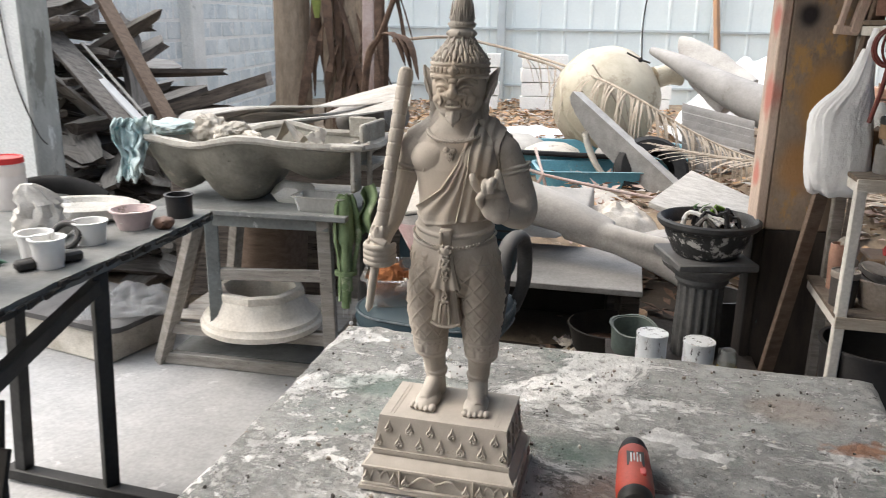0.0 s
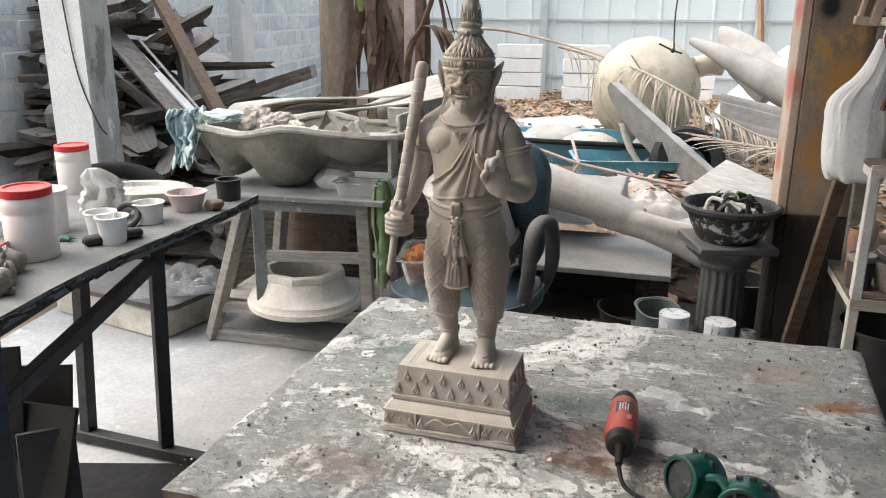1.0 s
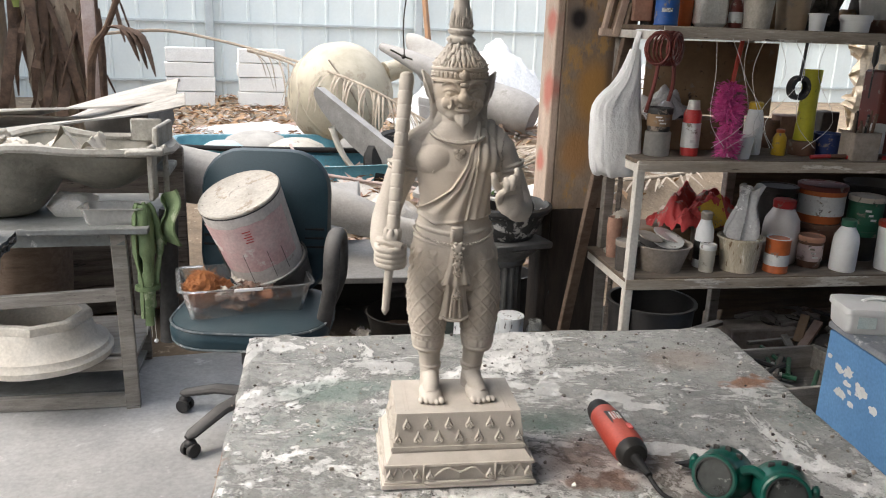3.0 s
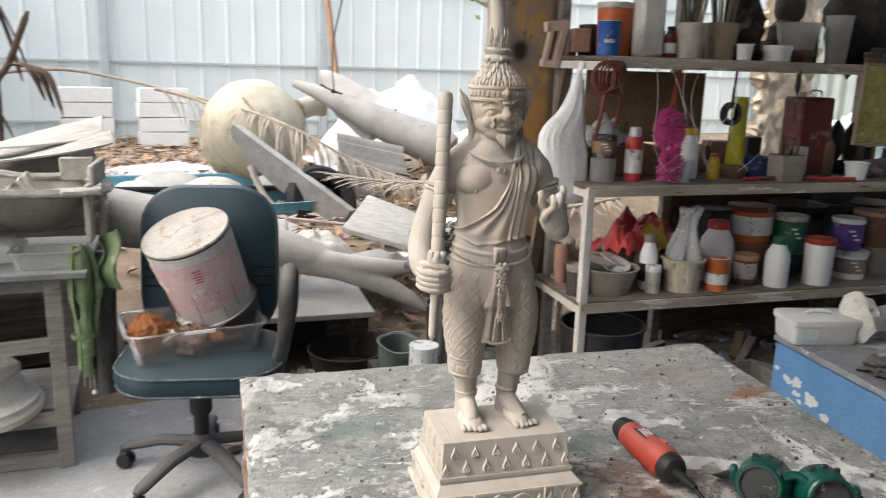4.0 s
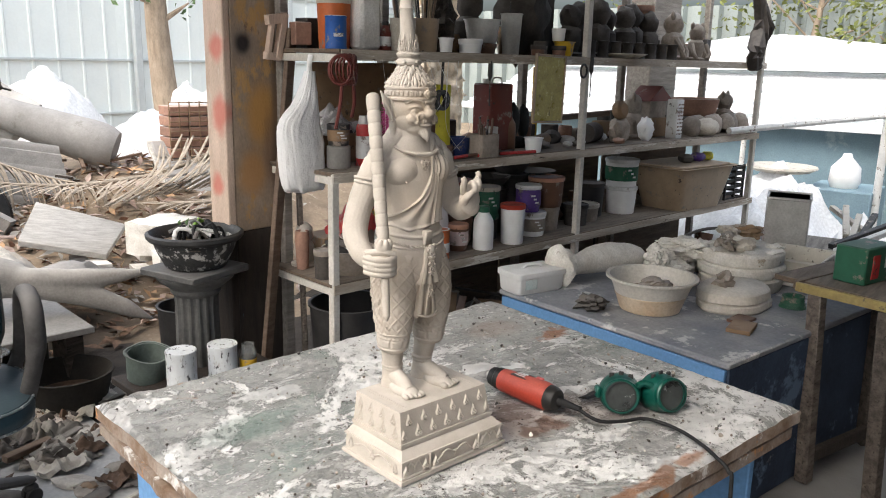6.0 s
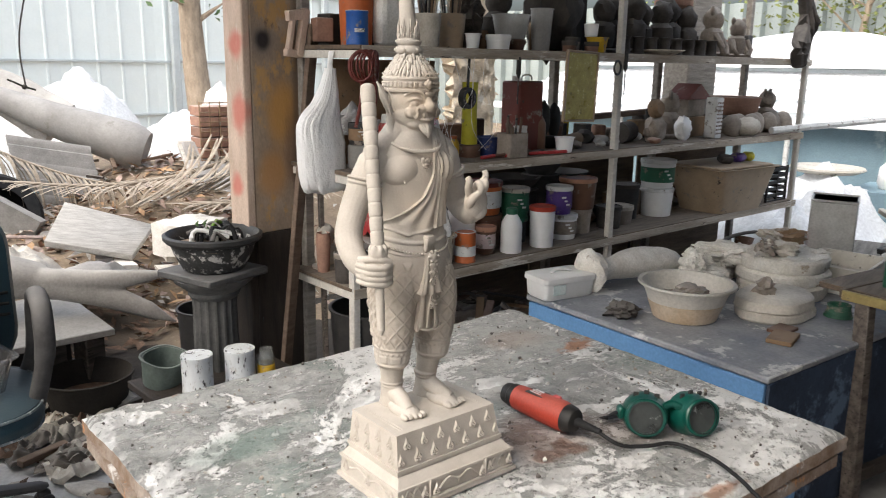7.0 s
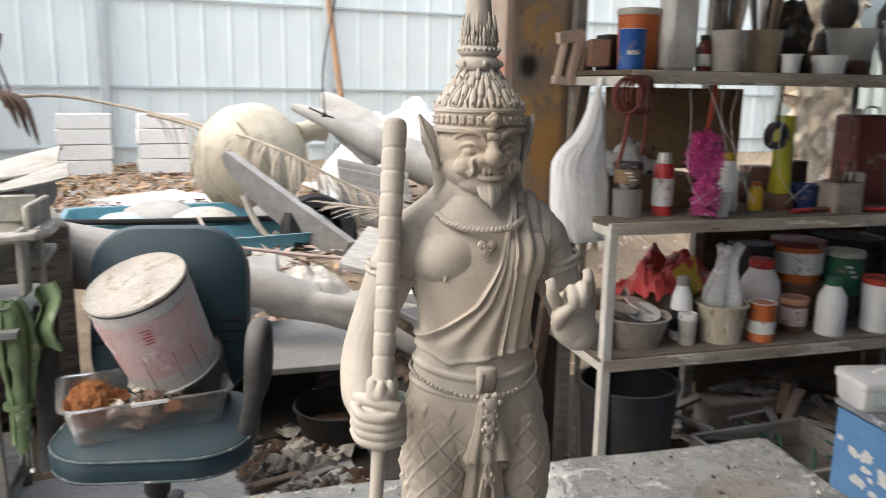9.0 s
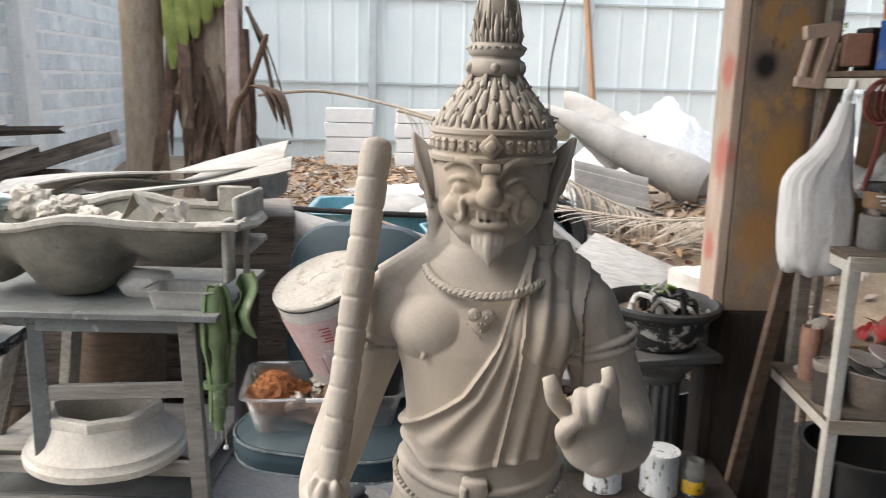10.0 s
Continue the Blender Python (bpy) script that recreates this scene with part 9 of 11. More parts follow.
def spray(s, d, z, r, h, m, capm, label):
    t = thing("spray_can", label, "spray can", S(s, d, z), 0, "spray cans")
    part("can", lathe([(r, 0), (r, h * 0.76), (r * 0.8, h * 0.83), (r * 0.6, h * 0.84)], 24), m, t)
    part("cap", lathe([(r * 0.72, h * 0.83), (r * 0.74, h * 0.84), (r * 0.6, h), (r * 0.3, h)], 20), capm, t)
    label_band(t, r, h * 0.15, h * 0.6, m_white if m is not m_whitepl else m_ink)
    return t


def cup(s, d, z, r, h, m, label, fill=None, cat="cup"):
    return open_tub("plastic_cup" if cat == "cup" else cat.replace(" ", "_"), S(s, d, z), r * 0.8, r, h, m, label, cat, fill=fill, fz=0.75)


def figure(s, d, z, h, m, label, seed, kind="bust"):
    b = bmn()
    r = h * 0.30
    add_lathe(b, [(r * 0.9, 0), (r * 0.95, h * 0.06), (r * 0.6, h * 0.10), (r * 0.8, h * 0.3), (r * 0.75, h * 0.5), (r * 0.42, h * 0.60)], 20, wob=0.2, seed=seed)
    add_blob(b, r * 0.75, at=(0, 0, h * 0.76), sub=3, rough=0.2, seed=seed, scale=(0.9, 0.95, 1.1))
    if kind == "animal":
        for sx in (-1, 1):
            add_blob(b, r * 0.28, at=(sx * r * 0.55, 0, h * 0.95), sub=2, rough=0.1, scale=(0.8, 0.6, 1.3))
            add_tube(b, [(sx * r * 0.8, -r * 0.4, h * 0.45), (sx * r * 0.9, -r * 0.9, h * 0.2), (sx * r * 0.6, -r, 0.01)], r * 0.22, 8)
    return solid("clay_figure", b, m, label, "figurine", S(s, d, z), rnd.uniform(-40, 40), "figures on the rack")


# lower shelf
m_drip = mat("drip-caked bucket", (0.60, 0.54, 0.42), (0.46, 0.39, 0.28), scale=9, rough=0.8, bump=0.5, grain=(3.2, 3.2, 0.7), spots=[((0.72, 0.69, 0.62), 0.56, 10.0), ((0.20, 0.13, 0.07), 0.57, 16.0)])
open_tub("metal_bowl", S(0.20, 0.12, LOW), 0.085, 0.118, 0.105, m_claygrey, "dusty grey basin filled with discs and scrapers", "basin", wall=0.004, fill=m_claydark, fz=0.8)
for k, (ds, dd, r, m) in enumerate(((-0.03, 0.03, 0.07, m_claydark), (0.03, 0.0, 0.06, m_white), (0.05, 0.04, 0.065, m_tin), (-0.05, -0.01, 0.05, m_claygrey))):
    solid("grinding_disc", lathe([(0.012, 0), (r, 0), (r, 0.004), (0.012, 0.004)], 28), m, "worn round grinding disc in the basin", "disc", S(0.20 + ds, 0.12 + dd, LOW + 0.098 + 0.010 * k), rnd.uniform(0, 90), "discs", rx=rnd.uniform(5, 25), ry=rnd.uniform(-25, 20))
figure(0.11, 0.33, LOW, 0.19, m_oldplaster, "pale plaster bust with a round head", 2)
tub(0.055, 0.10, LOW, 0.045, 0.12, m_claydark, m_claygrey, "short dusty pot at the rack's end")
bottle(0.385, 0.13, LOW, 0.036, 0.225, m_whitepl, m_claygrey, "white bottle with black print and grey cap", 0.5, m_ink)
tub(0.375, 0.07, LOW, 0.032, 0.11, m_cream, m_white, "small cream pot beside the bottle")
t = open_tub("plaster_bucket", S(0.52, 0.09, LOW), 0.070, 0.083, 0.135, m_drip, "beige bucket caked with plaster drips", "bucket", wall=0.004, lip=0.008, fill=m_plaster, fz=0.85)
bm = bmn()
rows = []
for z, r in ((0.0, 0.050), (0.025, 0.070), (0.06, 0.066), (0.10, 0.050), (0.14, 0.038), (0.18, 0.036), (0.215, 0.046)):
    rows.append([Vector((r * (1 + 0.30 * math.sin(6 * a + 5 * z) * (0.3 + z * 4) + 0.25 * noise.noise((math.cos(a) * 3, math.sin(a) * 3, z * 14))) * math.cos(a) + 0.20 * z * z * 2, r * 0.8 * (1 + 0.3 * math.cos(5 * a)) * math.sin(a), z + 0.012 * math.sin(4 * a) * (z > 0.2))) for a in [2 * math.pi * k / 60 for k in range(60)]])
add_rings(bm, rows, True, True, False)
solid("film_bag", bm, m_filmbag, "clear plastic bag bunched in the plaster bucket", "bag", S(0.52, 0.09, LOW + 0.115))
bottle(0.755, 0.20, LOW, 0.072, 0.26, m_jar, m_cred, "large cloudy bottle with a red cap", 0.5)
t = tin(S(0.66, 0.055, LOW), 0.046, 0.135, m_corange, "orange printed tin with an open top")
label_band(t, 0.0465, 0.03, 0.075, m_white, "white label patch", False)
tub(0.97, 0.28, LOW, 0.10, 0.150, m_brown, m_brown, "large brown tub at the back")
tub(0.97, 0.28, LOW + 0.150, 0.098, 0.158, m_corange, m_maroon, "large orange-labelled tub with a maroon lid", m_white)
tub(0.845, 0.12, LOW, 0.050, 0.128, m_brown, m_peach, "small brown jar with peach lid", m_pinkpl)
bottle(0.955, 0.06, LOW, 0.050, 0.21, m_whitepl, m_cgreen, "white squeeze bottle with green cap", 0.45)
tub(1.14, 0.22, LOW, 0.064, 0.125, m_claydark, m_cgreen, "dark tub with a dull green lid")
tub(1.14, 0.22, LOW + 0.125, 0.070, 0.145, m_cgreen, m_cream, "green printed tub with pale lid", m_cgreen)
tub(1.165, 0.06, LOW, 0.063, 0.198, m_whitepl, m_red, "white tub with a bright red-orange lid")
tub(1.395, 0.13, LOW, 0.076, 0.125, m_whitepl, m_white, "white tub with printed label", m_claygrey)
tub(1.385, 0.15, LOW + 0.125, 0.068, 0.140, m_cpurple, m_white, "purple printed tub with white lid", m_cpurple)
tub(1.575, 0.18, LOW, 0.074, 0.130, m_claygrey, m_claygrey, "grey dusty plastic tub on the shelf")
tub(1.565, 0.18, LOW + 0.130, 0.098, 0.160, m_brown, m_peach, "brown tub with a peach lid")
tub(0.80, 0.33, LOW, 0.082, 0.29, m_blackpl, m_blackpl, "tall black tub at the back")
for k, (s, r) in enumerate(((1.28, 0.12), (1.47, 0.10), (1.66, 0.12))):
    tub(s, 0.36, LOW, r, 0.235 + 0.06 * (k % 2), m_armgrey, m_armgrey, "dusty grey-green tub at the back")
    solid("stacked_basin", lathe([(r * 0.7, 0), (r * 1.05, 0.05), (r * 1.1, 0.055), (r * 1.1, 0.06), (r * 0.6, 0.012)], 28), m_armgrey, "shallow grey basin stacked on tubs", "basin", S(s, 0.36, LOW + 0.237 + 0.06 * (k % 2)), 0, "stacked basins")
bm = bmn()
add_sheet(bm, 0.38, 0.22, lambda u, v: 0.06 * noise.noise((u * 4, v * 4, 3)) + 0.12 * (math.sin(u * math.pi) * math.sin(v * math.pi)) ** 0.4 + 0.03 * noise.noise((u * 10, v * 9, 8)) + 0.012 * noise.noise((u * 24, v * 20, 2)), 60, 46, 0.002)
solid("red_bag", bm, m_cred, "crumpled bright red plastic bag", "bag", S(0.44, 0.30, LOW + 0.14), 10)
solid("shelf_prop", box((0.5, 0.16, 0.12), (0, 0, 0.06), 0.006), m_card, "brown carton under the red bag", "carton", S(0.42, 0.35, LOW), SROT)
bm = bmn()
add_sheet(bm, 0.12, 0.11, lambda u, v: 0.04 + 0.06 * u * v, 6, 6, 0.003)
solid("yellow_packet", bm, m_yellow, "folded yellow paper packet", "packet", S(0.43, 0.22, LOW + 0.16), 30, rx=40)
solid("brush_jar", lathe([(0.04, 0), (0.045, 0.16), (0.04, 0.16), (0.036, 0.01)], 24), m_claygrey, "grey jar behind the yellow packet", "jar", S(0.42, 0.22, LOW))
for k, (s, d, r, h, m, lm) in enumerate(((1.80, 0.15, 0.07, 0.12, m_claydark, m_claydark), (1.95, 0.2, 0.085, 0.10, m_claygrey, m_oldplaster), (2.10, 0.28, 0.09, 0.2, m_blackpl, m_claydark))):
    tub(s, d, LOW, r, h, m, lm, "dusty dark tub in the rack's shade")
tub(2.34, 0.22, LOW - 0.001, 0.098, 0.165, m_whitepl, m_white, "white tub beneath another")
tub(2.335, 0.22, LOW + 0.166, 0.102, 0.165, m_whitepl, m_white, "white tub with a green printed label", m_cgreen)
bin_ = thing("storage_bin", "large dusty beige plastic storage bin, overfull", "storage bin", S(2.88, 0.12, LOW), SROT - 4)
bm = bmn()
add_tray(bm, 0.60, 0.40, 0.27, 0.05, 0.005, 0.76, 0.02)
part("bin_body", bm, m_beige, bin_)
part("lid", box((0.55, 0.38, 0.018), (-0.03, 0, 0.276), 0.006), m_beige, bin_)
for k, (x, m) in enumerate(((0.10, m_cpurple), (0.22, m_lime), (-0.05, m_claydark))):
    solid("toy_block", box((0.10, 0.08, 0.05), (0, 0, 0.025), 0.015), m, ("purple plastic piece on the bin", "lime plastic piece on the bin", "dark piece on the bin")[k], "plastic piece", S(2.88 + x, 0.08, LOW + 0.287), 20 * k)
crate = thing("black_crate", "black slatted plastic crate", "crate", S(3.42, 0.18, LOW - 0.02), SROT)
for k in range(6):
    part("slat", box((0.26, 0.012, 0.022), (0, -0.15, 0.02 + 0.042 * k), 0.002), m_blackpl, crate)
    part("slat", box((0.012, 0.30, 0.022), (0.13, 0, 0.02 + 0.042 * k), 0.002), m_blackpl, crate)
part("crate_base", box((0.26, 0.30, 0.012), (0, 0, 0.006), 0.002), m_blackpl, crate)
for x in (-0.125, 0.0, 0.125):
    part("rib", box((0.016, 0.016, 0.25), (x, -0.15, 0.125), 0.002), m_blackpl, crate)

# middle shelf
t = thing("clear_jar", "clear plastic jar under a dark yellow tin", "jar", S(0.13, 0.10, MID))
part("jar_body", lathe([(0.045, 0), (0.048, 0.005), (0.048, 0.085), (0.044, 0.09)], 28), m_clear, t)
tub(0.13, 0.10, MID + 0.091, 0.046, 0.085, m_ink, m_ink, "dark tin with a brown band", m_card)
spray(0.26, 0.10, MID, 0.033, 0.205, m_cred, m_tin, "red spray can with a tin cap")
duster = thing("pink_duster", "bright pink plastic flower duster hanging by an orange strap", "duster", S(0.345, 0.0, MID + 0.02))
bm = bmn()
r8 = random.Random(2)
for k in range(1500):
    z = r8.uniform(0.0, 0.25)
    a = r8.uniform(0, 6.28)
    rr = (0.052 if z > 0.13 else 0.040) * (0.75 + 0.35 * abs(math.sin(z * 24 + 0.5)))
    o = Vector((0.016 if z < 0.13 else 0.0, 0, z))
    p = Vector((math.cos(a), math.sin(a), r8.uniform(-0.5, 0.6)))
    e = Vector((r8.gauss(0, 0.006), r8.gauss(0, 0.006), r8.gauss(-0.004, 0.006)))
    add_tube(bm, [o + p * rr * 0.3, o + p * rr * 0.75 + e * 0.3, o + p * rr * r8.uniform(0.85, 1.2) + e], [0.0030, 0.0030, 0.0012], 4, flat=0.5)
part("petals", bm, m_pink, duster)
part("strap", box((0.018, 0.003, 0.20), (0.012, 0.0, 0.34), 0.001, R(0, 8)), m_red, duster, "orange strap")
cup(0.435, 0.05, MID, 0.050, 0.085, m_whitepl, "small white plastic cup on the shelf")
bottle(0.54, 0.15, MID, 0.036, 0.20, m_whitepl, m_yellow, "white bottle with a yellow cap", 0.6)
bottle(0.645, 0.13, MID, 0.026, 0.10, m_yellow, m_corange, "small yellow bottle with an orange cap", 0.5)
solid("biscuit_tin", lathe([(0.05, 0), (0.052, 0.003), (0.052, 0.048), (0.048, 0.054), (0.001, 0.055)], 28), m_brown, "flat brown tin under the cup stack", "tin", S(0.755, 0.15, MID))
solid("yellow_tube", lathe([(0.036, 0), (0.037, 0.005), (0.033, 0.10), (0.033, 0.19), (0.036, 0.27), (0.034, 0.27), (0.031, 0.01)], 24), m_lime, "tall translucent yellow-green cup stack", "cup", S(0.755, 0.15, MID + 0.056))
solid("tape_roll", lathe([(0.028, -0.014), (0.044, -0.014), (0.044, 0.014), (0.028, 0.014)], 28, m=R(90), cap0=False, cap1=False), m_ink, "black tape roll hanging on a nail", "tape", S(0.62, 0.02, MID + 0.265))
solid("tape_hanger", tube([(0, 0, 0), (0.01, 0, 0.16)], 0.006, 5), m_ink, "black strap holding the tape roll", "strap", S(0.62, 0.02, MID + 0.30))
cup(0.865, 0.15, MID, 0.055, 0.085, m_navy, "navy blue cup on the shelf")
for k in range(7):
    solid("clay_tool", tube([(0, 0, 0), (0.08 + 0.02 * k, 0, 0.004)], 0.008, 6), (m_cred, m_brown, m_claydark)[k % 3], "small clay-modelling tool lying on the shelf", "tool", S(0.72 + 0.05 * k, 0.03 + 0.015 * (k % 3), MID + 0.009), rnd.uniform(-40, 20), "modelling tools")
holder = thing("brush_holder", "square grey holder full of brushes", "brush holder", S(0.93, 0.05, MID), SROT)
bm = bmn()
add_tray(bm, 0.115, 0.09, 0.105, 0.008, 0.004, 1.0, 0.0)
part("box", bm, m_claygrey, holder)
for k in range(9):
    x, y = rnd.uniform(-0.04, 0.04), rnd.uniform(-0.03, 0.03)
    part("brush", tube([(x, y, 0.02), (x * 1.4, y * 1.4, 0.13 + rnd.uniform(0, 0.06))], 0.005, 6), rnd.choice((m_brown, m_brownwood, m_ink)), holder)
solid("label_box", box((0.055, 0.04, 0.13), (0, 0, 0.065), 0.002), m_white, "white carton with a green panel", "carton", S(1.03, 0.10, MID), SROT)
rt = thing("oil_tin", "rectangular maroon oil tin with a wire handle", "tin", S(1.12, 0.18, MID), SROT)
part("can", box((0.165, 0.12, 0.33), (0, 0, 0.165), 0.008), m_maroon, rt)
part("spout", lathe([(0.02, 0.33), (0.02, 0.352), (0.016, 0.352)], 20, at=(-0.045, 0, 0)), m_tin, rt)
part("handle", tube(curve_pts([(-0.01, 0, 0.33), (0.0, 0, 0.355), (0.05, 0, 0.355), (0.06, 0, 0.33)], 4), 0.004, 6), m_tin, rt)
bottle(1.20, 0.14, MID, 0.034, 0.20, m_brown, m_ink, "dark brown glass bottle", 0.35)
solid("rubber_mitt", (lambda b: (add_blob(b, 0.06, at=(-0.04, 0, 0.14), sub=3, rough=0.15, scale=(0.7, 0.4, 1.5)), add_blob(b, 0.06, at=(0.05, 0.01, 0.13), sub=3, rough=0.15, seed=3, scale=(0.7, 0.4, 1.45)), add_box(b, (0.13, 0.04, 0.06), (0, 0, 0.03), None, 0.01), b)[3])(bmn()), m_rubber, "black rubber mitts standing upright", "mitts", S(1.36, 0.22, MID), SROT)
cup(1.275, 0.04, MID, 0.046, 0.072, m_whitepl, "short white cup at the shelf edge")
solid("cardboard_roll", tube([(-0.12, 0, 0.035), (0.12, 0.03, 0.035)], 0.033, 18), m_card, "brown cardboard roll lying down", "roll", S(1.47, 0.15, MID), 8)
panel = thing("framed_panel", "olive-yellow patterned panel in a thin beige frame, hanging", "picture", S(1.265, -0.045, MID + 0.155), SROT, ry=2)
part("picture", box((0.205, 0.006, 0.30), (0, 0, 0.155), 0.001), m_panel, panel)
for x, z, sx, sz in ((-0.107, 0.155, 0.009, 0.32), (0.107, 0.155, 0.009, 0.32), (0, -0.002, 0.222, 0.009), (0, 0.312, 0.222, 0.009)):
    part("frame_bar", box((sx, 0.016, sz), (x, 0, z), 0.002), m_beige, panel)
coil = thing("cable_coil", "coil of dark red cable hanging at the rack's end", "cable", S(0.065, -0.05, TOP - 0.075))
for k in range(9):
    yaw, w, h = radians(-64 + 16 * k), 0.040 + 0.003 * (k % 3), 0.052 + 0.004 * (k % 2)
    off = 0.045 * math.sin(yaw)
    part("loop", tube([(off + w * math.cos(a) * math.cos(yaw * 0.6), 0.03 * math.cos(a) * math.sin(yaw), h * math.sin(a) - 0.012 * abs(off) * 20 * 0.3) for a in [2 * math.pi * i / 24 for i in range(25)]], 0.0042, 7), m_maroon, coil)
part("tail_end", tube(curve_pts([(-0.03, 0, -0.05), (-0.04, 0, -0.13), (-0.055, 0.01, -0.22)], 4), 0.007, 7), m_maroon, coil)
part("tail_end", tube(curve_pts([(0.03, 0, -0.05), (0.035, 0, -0.12), (0.03, 0.01, -0.18)], 4), 0.007, 7), m_maroon, coil)
solid("cardboard_sheet", box((0.56, 0.006, 0.29), (0, 0, 0.13), 0.001), m_card, "brown cardboard sheet at the back of the shelf", "cardboard", S(0.445, 0.36, MID + 0.14), SROT)
bm = bmn()
add_sheet(bm, 0.24, 0.16, lambda u, v: 0.10 * abs(noise.noise((u * 3, v * 3, 5))) + 0.09 * math.sin(u * 3.1) * math.sin(v * 3.1), 20, 18, 0.002)
solid("film_bag", bm, m_filmbag, "blue-grey crumpled plastic bag on the shelf", "bag", S(0.22, 0.26, MID + 0.12), 12)
solid("carton", box((0.36, 0.15, 0.12), (0, 0, 0.06), 0.004), m_card, "brown carton on the shelf", "carton", S(0.28, 0.30, MID), SROT)
lamp = thing("work_lamp", "small brown clamp lamp on the shelf", "lamp", S(2.06, 0.10, MID + 0.18), SROT)
part("shade", lathe([(0.046, 0), (0.052, 0.01), (0.050, 0.04), (0.035, 0.055)], 28, m=R(80)), m_card, lamp)
part("reflector", lathe([(0.030, -0.004), (0.042, -0.003), (0.042, 0.0), (0.03, 0.001)], 28, m=R(80)), m_ink, lamp)
part("stem", tube([(0, 0.02, -0.18), (0, 0.03, 0)], 0.012, 8), m_ink, lamp)
solid("tape_roll", lathe([(0.03, -0.08), (0.055, -0.08), (0.055, 0.08), (0.03, 0.08)], 24, m=R(0, 90)), m_claydark, "dusty rolls of tape lying side by side", "tape", S(1.93, 0.18, MID + 0.056), 10)
solid("wood_batten", beam(S(1.65, 0.32, MID + 0.13), S(2.5, 0.34, MID + 0.15), 0.05, 0.03), m_brownwood, "brown batten lying across things at the back", "batten")
for k in range(10):
    solid("small_part", blob(rnd.uniform(0.02, 0.04), sub=2, rough=0.5, seed=k + 5, scale=(1.4, 1, 0.7)), rnd.choice((m_claygrey, m_tin, m_white, m_claydark, m_terra)), "small dusty part lying on the shelf", "part", S(1.45 + 0.07 * k, rnd.uniform(0.04, 0.25), MID + 0.02), rnd.uniform(0, 180), "small parts")
solid("plaster_bag", blob(0.075, sub=4, rough=0.25, seed=9, scale=(1, 0.7, 1.0)), m_claygrey, "knotted grey bag of clay", "bag", S(2.08, 0.09, MID + 0.07))
solid("plaster_bag", blob(0.06, sub=3, rough=0.3, seed=14, scale=(1, 0.7, 1.2)), m_bag, "small knotted white bag", "bag", S(2.34, 0.08, MID + 0.065))
figure(2.40, 0.22, MID, 0.26, m_claygrey, "grey clay bear-like figurine", 5, "animal")
house = thing("clay_house", "small clay house with a red roof", "model house", S(2.62, 0.24, MID + 0.12), SROT)
part("house_wall", box((0.18, 0.12, 0.10), (0, 0, 0.05), 0.003), m_claygrey, house)
rf = bmn()
add_rings(rf, [[(-0.13, y, 0.10), (0.13, y, 0.10), (0.0, y, 0.19)] for y in (-0.08, 0.08)])
part("roof", rf, m_maroon, house, "dull red pitched roof")
solid("carton", box((0.26, 0.16, 0.118), (0, 0, 0.06), 0.004), m_card, "dusty carton holding the clay house", "carton", S(2.62, 0.25, MID), SROT)
perf = thing("vented_tube", "white square tube with rows of round holes", "tube", S(2.62, 0.06, MID), SROT)
part("tube_body", box((0.075, 0.075, 0.235), (0, 0, 0.118), 0.006), m_white, perf)
hb = bmn()
for i in range(4):
    for j in range(9):
        add_lathe(hb, [(0.0055, 0), (0.0055, 0.001)], 8, at=(-0.024 + 0.016 * i, -0.0378, 0.03 + 0.022 * j), m=R(90))
part("hole", hb, m_brown, perf)
for k in range(7):
    s = 2.86 + 0.115 * k
    solid("clay_dome", lathe([(0.060, 0), (0.066, 0.02), (0.060, 0.065), (0.042, 0.10), (0.015, 0.118), (0.001, 0.12)], 24, m=R(20), wob=0.06, seed=k), m_claygrey, "grey clay dome mould lying on the shelf", "mould", S(s, 0.10 + 0.03 * (k % 2), MID + 0.015), 20 * k, "dome moulds")
solid("clay_dome", blob(0.075, sub=3, rough=0.08, scale=(1.3, 1, 0.8)), m_oldplaster, "pale egg-shaped plaster mould", "mould", S(2.98, 0.04, MID + 0.055))
solid("clay_pot", lathe([(0.13, 0), (0.15, 0.02), (0.17, 0.11), (0.16, 0.115), (0.12, 0.02)], 28), m_terra, "wide brown clay pot on the domes", "pot", S(3.22, 0.28, MID + 0.11))
solid("clay_prop", box((0.5, 0.2, 0.105), (0, 0, 0.052), 0.006), m_claydark, "dark clay slab behind the domes", "slab", S(3.25, 0.32, MID), SROT)
figure(3.50, 0.2, MID, 0.26, m_claygrey, "grey clay cat figurine", 8, "animal")

# top shelf
t = tin(S(0.10, 0.07, TOP), 0.041, 0.122, m_cblue, "blue printed tin with white lettering-like shapes", "printed_tin")
part("print", box((0.038, 0.003, 0.014), (0.0, -0.0405, 0.052), 0.001, R(0, 0, 0)), m_white, t, "white print")
t.rotation_euler = (0, 0, radians(-30))
tub(0.20, 0.22, TOP, 0.070, 0.20, m_corange, m_cream, "orange-red tub with cream rim")
solid("plaster_block", box((0.105, 0.09, 0.24), (0, 0, 0.12), 0.014), m_plaster, "white plaster block with smears", "block", S(0.305, 0.15, TOP), SROT)
bottle(0.395, 0.13, TOP, 0.024, 0.118, m_maroon, m_ink, "small dark bottle with a black cap", 0.5, m_white)


